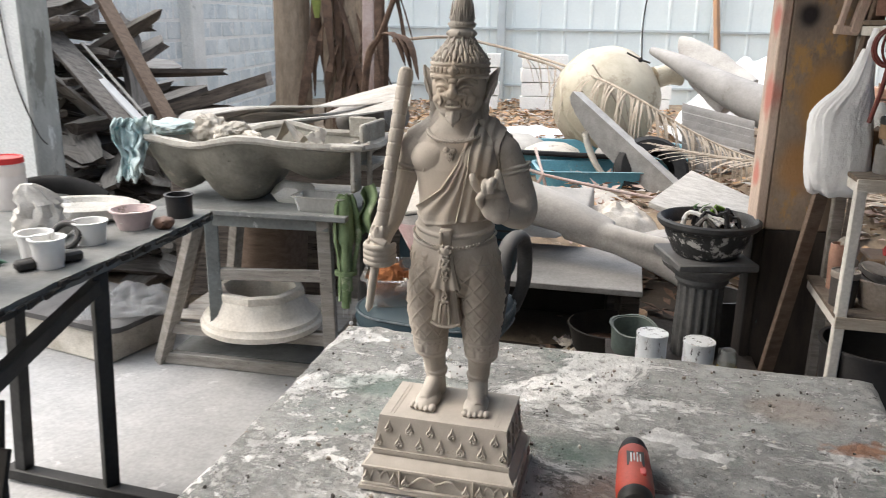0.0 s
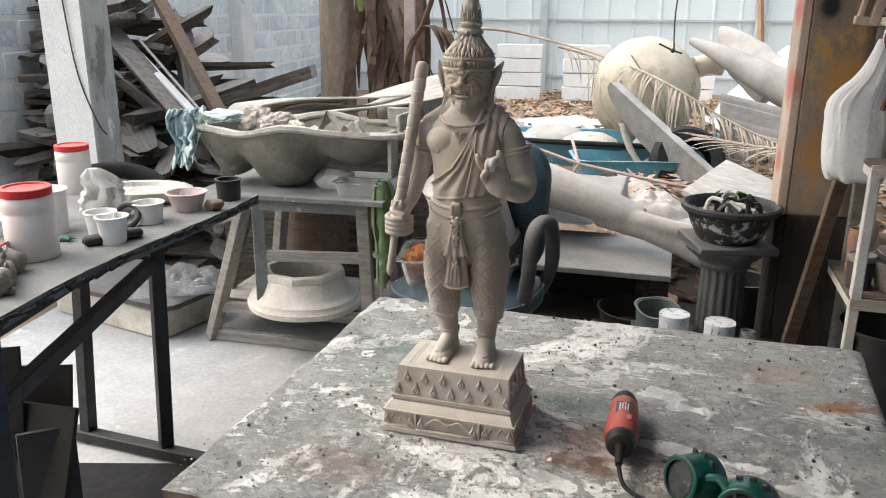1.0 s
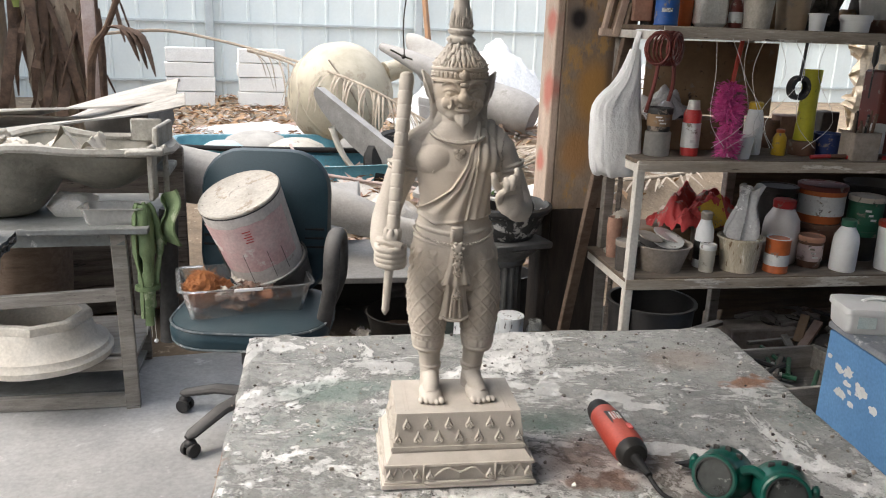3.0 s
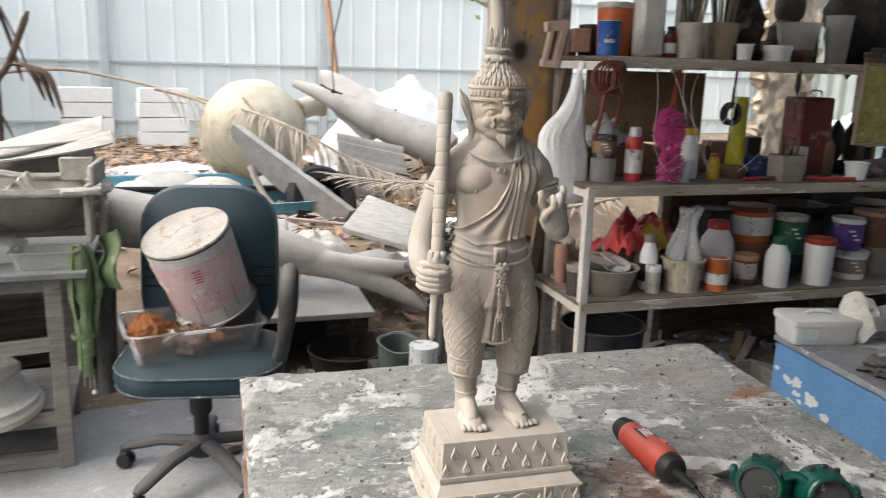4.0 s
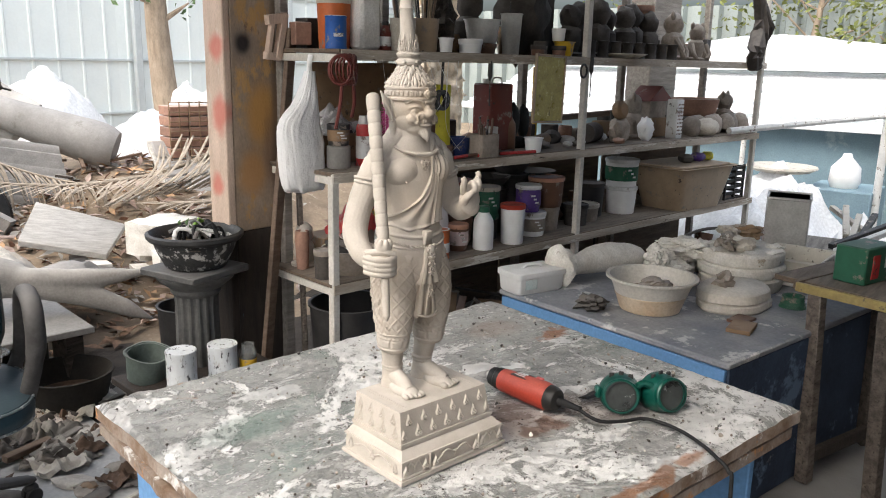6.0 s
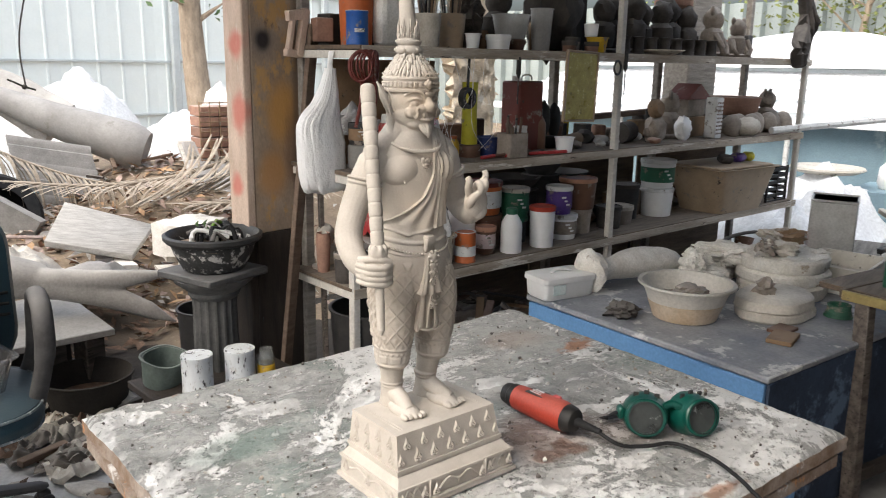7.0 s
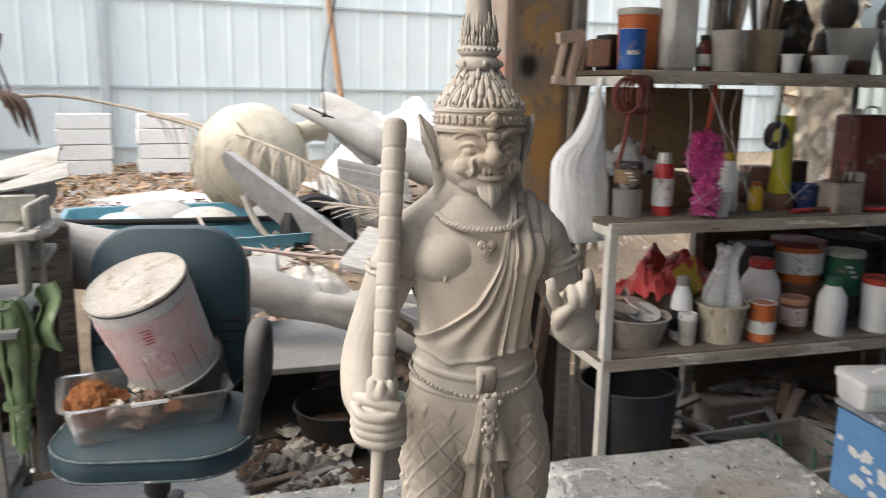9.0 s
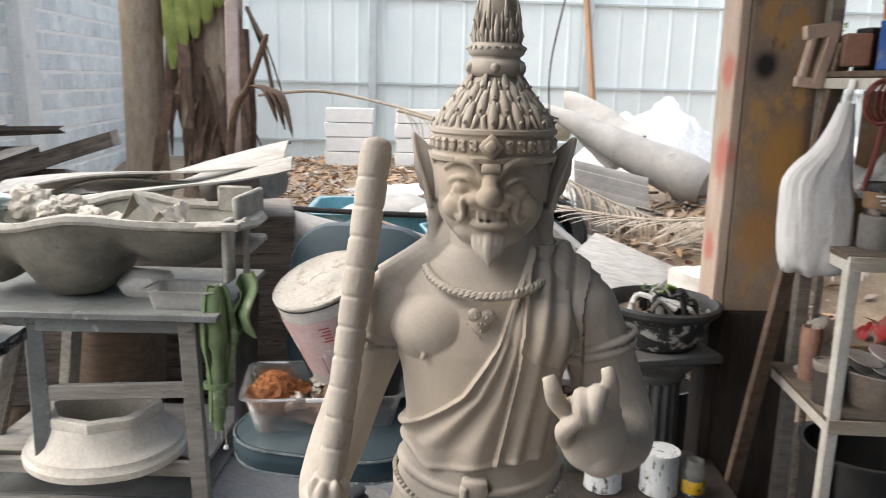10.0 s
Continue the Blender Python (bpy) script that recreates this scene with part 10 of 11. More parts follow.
def brush_pot(s, d, r, h, n, m, label):
    t = thing("brush_pot", label, "brush pot", S(s, d, TOP), 0, "brush pots")
    part("pot", lathe([(r * 0.82, 0), (r, h), (r * 0.93, h), (r * 0.75, 0.008)], 28), m, t)
    for k in range(n):
        a = rnd.uniform(0, 6.28)
        x, y = r * 0.6 * math.cos(a), r * 0.6 * math.sin(a)
        hh = h + rnd.uniform(0.06, 0.16)
        part("brush", tube([(x * 0.4, y * 0.4, 0.02), (x * 1.3, y * 1.3, hh), (x * 1.35, y * 1.35, hh + 0.03)], [0.004, 0.005, 0.008], 6), rnd.choice((m_brownwood, m_ink, m_card, m_cream, m_cream, m_beige)), t)
    return t


brush_pot(0.465, 0.10, 0.056, 0.132, 22, m_oldplaster, "pale speckled pot full of brushes and tools")
brush_pot(0.625, 0.14, 0.064, 0.140, 26, m_beige, "brown pot crammed with brushes")
solid("fibre_clump", blob(0.085, sub=3, rough=0.5, freq=3, seed=2, scale=(0.8, 0.8, 1.5)), m_plank, "brown bundle of twigs and fibre", "bundle", S(0.79, 0.22, TOP + 0.125))
cup(0.68, 0.06, TOP, 0.032, 0.062, m_whitepl, "small white cup on the shelf")
tub(0.84, 0.07, TOP, 0.055, 0.062, m_whitepl, m_whitepl, "low white plastic pot")
open_tub("clear_tub", S(0.985, 0.14, TOP + 0.05), 0.066, 0.085, 0.105, m_clear, "cloudy clear plastic tub of paste", "tub", fill=m_cream, fz=0.6)
tub(0.985, 0.14, TOP, 0.07, 0.048, m_brown, m_brown, "flat brown tin under the tub")
t = open_tub("clear_cup", S(1.165, 0.12, TOP), 0.040, 0.052, 0.19, m_clear, "tall clear cup with pinkish layers", "cup", fill=m_terra, fz=0.45)
part("straw", tube([(0.01, 0, 0.02), (0.02, 0.01, 0.32)], 0.004, 6), m_ink, t)
for k in range(4):
    tub(1.30 + 0.08 * k, 0.06 + 0.05 * (k % 2), TOP, 0.036, 0.05 + 0.02 * (k % 2), (m_brown, m_claygrey, m_terra, m_claydark)[k], m_claydark, "small dusty pot on the top shelf")
cup(1.515, 0.07, TOP, 0.052, 0.072, m_yellow, "bright yellow plastic cup")
solid("white_cup", lathe([(0.03, 0), (0.036, 0.06), (0.033, 0.06), (0.028, 0.006)], 24), m_whitepl, "white cup set on the yellow one", "cup", S(1.49, 0.09, TOP + 0.075))
solid("dark_sack", blob(0.15, sub=3, rough=0.35, seed=7, scale=(1.1, 0.8, 1.3)), m_claydark, "dark brown bulging sack", "sack", S(1.42, 0.27, TOP + 0.17))
solid("dark_board", box((0.16, 0.03, 0.42), (0, 0, 0.21), 0.006), m_claydark, "dark board standing upright", "board", S(1.55, 0.25, TOP), SROT)
figure(1.06, 0.30, TOP, 0.30, m_claydark, "dark cat-shaped clay figurine", 3, "animal")
for k in range(7):
    s = 1.72 + 0.125 * k
    figure(s, 0.20 + 0.04 * (k % 2), TOP, 0.27 + 0.02 * (k % 3), m_claydark, "dark grey clay bust in a row", k + 20)
for k in range(8):
    solid("clay_stand", lathe([(0.035, 0), (0.03, 0.01), (0.026, 0.07), (0.034, 0.085), (0.001, 0.088)], 18), m_claydark, "dark clay stand in a row", "stand", S(1.72 + 0.115 * k, 0.06, TOP), 0, "clay stands")
solid("white_plate", lathe([(0.07, 0), (0.12, 0.02), (0.12, 0.024), (0.06, 0.005)], 28), m_cream, "pale shallow plate on the shelf edge", "plate", S(1.98, 0.02, TOP))
figure(2.62, 0.12, TOP, 0.27, m_claygrey, "grey clay monkey-like figurine", 31, "animal")
figure(2.90, 0.12, TOP, 0.22, m_claygrey, "grey clay monkey-like figurine", 33, "animal")
figure(3.05, 0.20, TOP, 0.20, m_claygrey, "grey clay squirrel-like figurine", 35, "animal")
solid("terracotta_pot", lathe([(0.06, 0), (0.10, 0.16), (0.11, 0.16), (0.11, 0.19), (0.095, 0.19), (0.05, 0.01)], 24), m_terra, "red terracotta pot at the back", "pot", S(2.48, 0.30, TOP + 0.12))
solid("carton", box((0.3, 0.2, 0.118), (0, 0, 0.06), 0.004), m_claydark, "dark carton under the terracotta pot", "carton", S(2.48, 0.31, TOP), SROT)
for k in range(5):
    solid("hanging_gear", tube(curve_pts([(0.02 * k - 0.05, 0.01 * k, 0.46), (0.05 - 0.02 * k, 0, 0.25), (0.03 * k - 0.06, -0.02, 0.08), (0.02, 0, -0.03)], 5), [0.03] * 5 + [0.045] * 5 + [0.04] * 5 + [0.02], 8, flat=0.6), m_claydark, "dark leather straps hanging at the rack's end", "strap", S(3.35 + 0.03 * k, -0.04, TOP - 0.02), 20 * k, "hanging straps")
solid("back_pillar", box((0.36, 0.2, 3.0), (0, 0, 1.5), 0.01), m_greywood, "grey timber pillar behind the rack", "pillar", S(3.42, 0.75, 0), SROT)
for s, d, z in ((0.88, -0.02, TOP - 0.10), (1.62, -0.03, TOP - 0.07)):
    solid("screwdriver", tube([(0, 0, -0.13), (0, 0, -0.02), (0, 0, 0.0), (0, 0, 0.07)], [0.003, 0.003, 0.011, 0.010], 8), m_ink, "black-handled screwdriver hanging from the shelf", "screwdriver", S(s, d, z))
solid("clip_ring", tube([(0.032 * math.cos(a), 0, 0.032 * math.sin(a)) for a in [2 * math.pi * i / 20 for i in range(21)]], 0.006, 6), m_ink, "black ring hanging from the shelf", "ring", S(1.55, -0.035, TOP - 0.07))
solid("yellow_batten", box((0.035, 0.02, 0.40), (0, 0, 0.2), 0.003), m_yellow, "yellow batten standing behind the shelf", "batten", S(1.70, 0.40, MID + 0.01), SROT)
for k in range(8):
    solid("loose_wire", tube(curve_pts([(0.0, 0, 0.40), (0.05 * math.sin(k * 1.7), -0.02, 0.28), (0.10 * math.sin(k), -0.02, 0.12), (0.08 * math.cos(k * 2.1), -0.01, 0.02)], 5), 0.0011, 4), m_white, "thin pale wire hanging in front of the shelf", "wire", S(0.25 + 0.06 * k, -0.03, MID + 0.03), 0, "loose wires")
rl = bmn()
add_sheet(rl, 0.36, 2.3, lambda u, v: 0.05 * abs(noise.noise((u * 4, v * 13, 1))) + 0.03 * noise.noise((u * 9, v * 30, 4)) + 0.015 * noise.noise((u * 22, v * 70, 2)), 26, 110, 0.10)
solid("plaster_relief", rl, m_relief, "tall cream plaster panel carved in relief, standing beyond the rack", "relief", S(2.50, 2.0, 1.15), SROT - 12, rx=90)

# under the rack
open_tub("black_bucket", S(0.18, 0.10, 0.0), 0.135, 0.168, 0.53, m_blackpl, "large black plastic bucket under the rack", "bucket", wall=0.006, lip=0.008)
for k in range(70):
    s, d = rnd.uniform(0.4, 3.4), rnd.uniform(-0.15, 0.4)
    kind = k % 3
    z = 0.02 + rnd.uniform(0, 0.30) * (1 if d > 0.1 else 0.4)
    if kind == 0:
        solid("clutter_stick", beam((0, 0, 0), (rnd.uniform(0.2, 0.5), rnd.uniform(-0.1, 0.1), rnd.uniform(-0.05, 0.12)), 0.03, 0.02), rnd.choice((m_plank, m_brownwood, m_claydark, m_card)), "dark offcut stick in the heap under the rack", "offcut", S(s, d, z), rnd.uniform(0, 180), "clutter under the rack")
    elif kind == 1:
        solid("clutter_tub", lathe([(0.05, 0), (0.065, 0.10), (0.06, 0.10), (0.045, 0.01)], 20), rnd.choice((m_claydark, m_teal, m_brown, m_claygrey)), "dusty tub tumbled under the rack", "tub", S(s, d, z), rnd.uniform(0, 180), "clutter under the rack", rx=rnd.uniform(0, 90))
    else:
        solid("clutter_lump", blob(rnd.uniform(0.03, 0.08), sub=2, rough=0.5, seed=k, scale=(1.4, 1, 0.7)), rnd.choice((m_claydark, m_claygrey, m_plank, m_terra)), "dark lump in the heap under the rack", "lump", S(s, d, z), rnd.uniform(0, 180), "clutter under the rack")
crate2 = thing("wooden_box", "shallow wooden box of tools under the rack", "box", S(0.72, -0.05, 0.18), SROT + 4)
part("box_base", box((0.5, 0.36, 0.015), (0, 0, 0.008), 0.002), m_plank, crate2)
for x, y, sx, sy in ((0, -0.18, 0.5, 0.018), (0, 0.18, 0.5, 0.018), (-0.25, 0, 0.018, 0.36), (0.25, 0, 0.018, 0.36)):
    part("box_side", box((sx, sy, 0.11), (x, y, 0.055), 0.003), m_greywood, crate2)
for k in range(18):
    solid("hand_tool", tube([(0, 0, 0), (rnd.uniform(0.1, 0.22), 0.02, 0.01)], rnd.uniform(0.008, 0.014), 7), rnd.choice((m_ink, m_cgreen, m_claydark, m_tin)), "dusty tool lying in the wooden box", "tool", S(0.72 + rnd.uniform(-0.2, 0.05), -0.05 + rnd.uniform(-0.14, 0.14), 0.215 + rnd.uniform(0, 0.05)), rnd.uniform(0, 180), "tools in the box")
solid("box_prop", box((0.46, 0.32, 0.18), (0, 0, 0.09), 0.005), m_postdark, "dark carton under the tool box", "carton", S(0.72, -0.05, 0), SROT + 4)
basket = thing("brown_basket", "brown slatted plastic basket under the rack", "basket", S(1.25, 0.15, 0.25), SROT)
for k in range(9):
    part("slat", box((0.012, 0.012, 0.20), (-0.16 + 0.04 * k, -0.13, 0.10), 0.002, R(0, 0, 0)), m_card, basket)
for z in (0.0, 0.1, 0.2):
    part("hoop", box((0.36, 0.014, 0.02), (0, -0.135, z), 0.002), m_card, basket)
part("basket_base", box((0.36, 0.28, 0.012), (0, 0, 0.0), 0.002), m_card, basket)
solid("basket_prop", box((0.4, 0.3, 0.25), (0, 0, 0.125), 0.005), m_postdark, "dark carton under the basket", "carton", S(1.25, 0.15, 0), SROT)
# small dusty things filling the back of the rack
r10 = random.Random(31)
for zz in (LOW, MID, TOP):
    for k in range(34):
        s = 0.1 + 3.4 * k / 34 + r10.uniform(-0.03, 0.03)
        d = r10.uniform(0.27, 0.40)
        q = r10.random()
        m = r10.choice((m_claydark, m_claydark, m_claygrey, m_brown, m_card, m_terra, m_armgrey))
        if q < 0.4:
            rr, hh = r10.uniform(0.03, 0.055), r10.uniform(0.07, 0.17)
            solid("dusty_pot", lathe([(rr * 0.8, 0), (rr, hh * 0.8), (rr * 0.9, hh), (rr * 0.8, hh), (rr * 0.7, 0.01)], 18), m, "dusty little pot at the back of the rack", "pot", S(s, d, zz), 0, "pots at the back")
        elif q < 0.7:
            solid("dusty_carton", box((r10.uniform(0.06, 0.12), 0.08, r10.uniform(0.06, 0.18)), (0, 0, 0.06), 0.004), m, "dusty carton at the back of the rack", "carton", S(s, d, zz), SROT + r10.uniform(-15, 15), "cartons at the back")
        else:
            solid("dusty_lump", blob(r10.uniform(0.03, 0.06), at=(0, 0, 0.03), sub=2, rough=0.45, seed=k, scale=(1.2, 1, 0.9)), m, "dusty lump of clay at the back", "clay", S(s, d, zz), 0, "clay lumps at the back")

# dark scraps, husks and offcuts strewn on the earth behind the table
r9 = random.Random(31)
for k in range(70):
    x, y = r9.uniform(0.12, 1.5), r9.uniform(2.15, 3.95)
    m = r9.choice((m_plank, m_deadleaf, m_greywood, m_card, m_paper, m_claygrey, m_paleplank, m_brownwood))
    kind = k % 2 if k % 7 else 2
    if kind == 0:
        solid("offcut", box((r9.uniform(0.08, 0.28), r9.uniform(0.02, 0.06), r9.uniform(0.012, 0.03)), (0, 0, 0), 0.003), m, "dusty wood offcut lying on the dark earth", "offcut", (x, y, 0.02 + r9.uniform(0, 0.03)), r9.uniform(0, 180), "offcuts", rx=r9.uniform(-12, 12), ry=r9.uniform(-6, 6))
    elif kind == 1:
        b = bmn()
        sd = r9.uniform(0, 50)
        add_sheet(b, r9.uniform(0.08, 0.2), r9.uniform(0.06, 0.14), lambda u, v: 0.05 * abs(noise.noise((u * 3 + sd, v * 3, 1))) + 0.02 * noise.noise((u * 7, v * 7 + sd, 3)), 8, 8, 0.002)
        solid("scrap_sheet", b, m, "curled dirty scrap lying on the earth", "scrap", (x, y, 0.012), r9.uniform(0, 180), "scraps on the ground")
    else:
        solid("rubble_lump", blob(r9.uniform(0.02, 0.05), sub=2, rough=0.5, seed=k * 1.3, scale=(1.3, 0.9, 0.6)), m, "dusty broken lump on the dark earth", "rubble", (x, y, 0.018), r9.uniform(0, 180), "lumps on the ground")

# leads, hoses and laths tangled on the floor before the rack
tg = random.Random(55)
for k in range(46):
    s0, d0 = tg.uniform(0.25, 1.45), tg.uniform(-0.42, 0.10)
    z0 = 0.03 + 0.20 * tg.random() * smooth(-0.45, 0.0, d0)
    pts = [S(s0, d0, z0)]
    for q in range(3):
        s0, d0 = s0 + tg.uniform(-0.16, 0.22), d0 + tg.uniform(-0.10, 0.10)
        pts.append(S(s0, d0, max(0.02, z0 + tg.uniform(-0.05, 0.10))))
    solid("cable", tube(curve_pts(pts, 6), tg.choice((0.005, 0.007, 0.010)), 7), tg.choice((m_rubber, m_blackpl, m_cgreen, m_armgrey, m_rope)), "dusty dark lead tangled on the floor by the rack", "cable", group="tangled leads")
for k in range(60):
    s0, d0 = tg.uniform(0.25, 1.7), tg.uniform(-0.40, 0.35)
    z0 = 0.03 + 0.26 * tg.random() * smooth(-0.45, 0.1, d0)
    a, ln = tg.uniform(0, math.pi), tg.uniform(0.12, 0.42)
    solid("lath", beam(S(s0, d0, z0), S(s0 + ln * math.cos(a), d0 + ln * 0.4 * math.sin(a), z0 + tg.uniform(-0.03, 0.13)), tg.uniform(0.012, 0.04), tg.uniform(0.006, 0.018), 0.001), tg.choice((m_plank, m_brownwood, m_card, m_greywood, m_paleplank, m_claydark, m_terra)), "broken lath in the clutter by the rack", "lath", group="laths by the rack")
# pale rags and sheet scraps on the floor behind the table
for k in range(16):
    x, y = tg.uniform(0.25, 0.95), tg.uniform(2.9, 3.75)
    b = bmn()
    sd = k * 2.9
    add_sheet(b, tg.uniform(0.14, 0.30), tg.uniform(0.10, 0.20), lambda u, v: 0.06 * abs(noise.noise((u * 2.4 + sd, v * 2.4, 1))) + 0.035 * abs(noise.noise((u * 6, v * 6 + sd, 3))) + 0.004, 16, 12, 0.003)
    solid("rag", b, tg.choice((m_paper, m_plaster, m_paleplank, m_oldplaster, m_deadleaf)), "crumpled dusty rag on the workshop floor", "rag", (x, y, 0.006), tg.uniform(0, 180), "rags on the floor", rx=tg.uniform(-6, 6))

# dim clutter on the floor beneath the rack
uc = random.Random(77)
for k in range(9):
    w, d, h = uc.uniform(0.18, 0.36), uc.uniform(0.16, 0.28), uc.uniform(0.10, 0.34)
    s0, d0 = 0.48 + 0.19 * k, uc.uniform(0.36, 0.50)
    solid("storage_carton", box((w, d, h), (0, 0, h / 2), 0.008), (m_card, m_plank, m_claygrey, m_greywood, m_armgrey)[k % 5], ("sagging brown carton under the rack", "dark slatted box under the rack", "grey dusty box under the rack", "weathered wooden box under the rack", "dusty grey plastic box under the rack")[k % 5], "box", S(s0, d0, 0.0), SROT + uc.uniform(-15, 15), "boxes under the rack")
    for j in range(4):
        b = bmn()
        add_blob(b, uc.uniform(0.03, 0.06), sub=3, rough=0.4, seed=k * 5 + j, scale=(1.5, 0.9, 0.5))
        solid("scrap", b, (m_claygrey, m_paper, m_terra, m_plank)[(k + j) % 4], "dusty scrap lying on a box under the rack", "scrap", S(s0 + uc.uniform(-0.07, 0.07), d0 + uc.uniform(-0.05, 0.05), h + 0.015), uc.uniform(0, 180), "scraps under the rack")
    solid("offcut_stick", beam(S(s0 - 0.10, d0 - 0.05, h + 0.03), S(s0 + uc.uniform(0.1, 0.25), d0 + uc.uniform(-0.08, 0.1), h + uc.uniform(0.03, 0.08)), 0.03, 0.014, 0.002), (m_brownwood, m_paleplank, m_greywood)[k % 3], "offcut stick lying across the boxes", "stick", group="sticks under the rack")


# ---- blue side table and what stands on it ----
BT = 0.60
bx, by = Vector((0.978, -0.208, 0)), Vector((0.208, 0.978, 0))
BO = Vector((2.382, 1.598, 0))
BR = math.degrees(math.atan2(-0.208, 0.978))


def Bp(x, y, z=BT):
    return (x, y, z)


bt = thing("side_table", "low blue painted table with a plaster-dusted top", "table", BO, BR)
part("tabletop", box((1.37, 1.08, 0.024), (0, 0, BT - 0.012), 0.006), m_bluetop, bt)
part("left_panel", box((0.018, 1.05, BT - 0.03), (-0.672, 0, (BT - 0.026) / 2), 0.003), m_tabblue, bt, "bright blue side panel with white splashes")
# front and back take the darker blue: shade put into the colour
part("front_panel", box((1.33, 0.018, BT - 0.03), (0, -0.525, (BT - 0.026) / 2), 0.003), m_shadeblue, bt, "blue front panel, darkened in colour for its shaded side")
part("back_panel", box((1.33, 0.018, BT - 0.03), (0, 0.525, (BT - 0.026) / 2), 0.003), m_shadeblue, bt)
r9 = random.Random(4)
for k in range(22):
    part("paint_splash", blob(r9.uniform(0.004, 0.014), at=(-0.6822, 0.36 + r9.gauss(0, 0.07), BT - 0.16 + r9.gauss(0, 0.035)), sub=2, rough=1.0, seed=k, scale=(0.04, 1.4, 1.0)), m_white, bt)

wb = thing("white_box", "cloudy white plastic lidded box", "box", (1.915, 2.165, BT), BR - 8)
part("box_body", (lambda b: (add_rings(b, [rounded_ring(w, d, 0.02, z) for w, d, z in ((0.225, 0.125, 0.0), (0.24, 0.14, 0.01), (0.25, 0.15, 0.072))]), b)[1])(bmn()), m_whitepl, wb)
part("lid", (lambda b: (add_rings(b, [rounded_ring(w, d, 0.022, z) for w, d, z in ((0.258, 0.158, 0.07), (0.262, 0.162, 0.074), (0.260, 0.160, 0.092), (0.24, 0.14, 0.097))]), b)[1])(bmn()), m_whitepl, wb)
part("handle", tube(curve_pts([(-0.05, 0, 0.097), (-0.02, 0.004, 0.108), (0.03, 0.0, 0.106), (0.05, 0, 0.097)], 4), 0.006, 8), m_whitepl, wb)
part("label_band", box((0.06, 0.002, 0.04), (-0.06, -0.078, 0.045), 0.0005), m_rag, wb, "pale blue label")
bone = bmn()
add_tube(bone, curve_pts([(2.03, 2.10, BT + 0.085), (2.12, 2.07, BT + 0.085), (2.28, 2.04, BT + 0.09), (2.42, 1.99, BT + 0.085), (2.52, 1.94, BT + 0.07)], 6), [0.055, 0.06, 0.06, 0.055, 0.05, 0.045, 0.045, 0.046, 0.05, 0.055, 0.06, 0.062, 0.065, 0.066, 0.066, 0.065, 0.062, 0.06, 0.06, 0.058, 0.055, 0.05, 0.045, 0.035, 0.02], 18)
add_blob(bone, 0.075, at=(2.035, 2.10, BT + 0.09), sub=3, rough=0.25, seed=3, scale=(0.6, 1, 1.15))
solid("plaster_limb", bone, m_stained, "white plaster cast like a thick bone, lying down", "plaster cast")


m_bowl = mat("cloudy bowl plastic", (0.74, 0.71, 0.65), (0.64, 0.60, 0.53), scale=6, rough=0.35, bump=0.08, trans=0.2, spec=0.5)
m_silt = mat("silty plastic", (0.50, 0.37, 0.24), (0.60, 0.50, 0.38), scale=7, rough=0.4, bump=0.08, spec=0.5)


def bowl_of_clay():
    t = thing("mixing_bowl", "cloudy plastic mixing bowl with brown clay water and lumps", "bowl", (1.995, 1.665, BT))
    part("bowl", lathe([(0.105, 0), (0.115, 0.004), (0.150, 0.10), (0.165, 0.128), (0.178, 0.130), (0.178, 0.138), (0.163, 0.137), (0.146, 0.10), (0.108, 0.010)], 48), m_bowl, t)
    part("silt_band", lathe([(0.1155, 0.004), (0.1165, 0.0045), (0.1395, 0.068), (0.1380, 0.070)], 48, cap0=False, cap1=False, wob=0.01), m_silt, t, "brown silt showing through the plastic")
    part("clay_water", lathe([(0.106, 0.012), (0.130, 0.060), (0.132, 0.068), (0.01, 0.07)], 40), m_card, t, "brown clay water")
    b = bmn()
    for k in range(22):
        a, r = rnd.uniform(0, 6.28), rnd.uniform(0, 0.09)
        add_blob(b, rnd.uniform(0.02, 0.035), at=(r * math.cos(a), r * math.sin(a), 0.085 + 0.03 * (1 - r / 0.09)), sub=2, rough=0.5, seed=k, scale=(1.4, 0.9, 0.5))
    part("clay_lumps", b, m_claygrey, t)
    return t


bowl_of_clay()
mo = thing("oval_mould", "two-part oval plaster mould, stained, on the side table", "mould", (2.27, 1.43, BT), BR)
part("lower_half", lathe([(0.145, 0), (0.155, 0.01), (0.155, 0.032), (0.148, 0.038)], 36, sx=1.12, sy=0.85, wob=0.08), m_ringcast, mo)
part("upper_half", lathe([(0.148, 0.039), (0.156, 0.044), (0.150, 0.075), (0.13, 0.088), (0.01, 0.09)], 36, sx=1.1, sy=0.85, wob=0.08, seed=2), m_ringcast, mo)
solid("clay_claw", blob(0.035, at=(0, 0, 0.02), sub=3, rough=0.7, freq=2.2, seed=5), m_claygrey, "knobbly bit of clay on the mould", "clay", (2.22, 1.46, BT + 0.088))
solid("wooden_tile", box((0.13, 0.085, 0.016), (0, 0, 0.009), 0.002), m_card, "small pale wooden tile", "tile", (1.985, 1.30, BT), BR + 18)
solid("wooden_tile", box((0.10, 0.07, 0.012), (0, 0, 0.006), 0.002), m_brown, "thin brown wood offcut on the table", "tile", (2.085, 1.335, BT), BR + 5)
mr = thing("round_mould_stack", "stack of round white plaster moulds bound together", "mould", (2.62, 1.52, BT), 0)
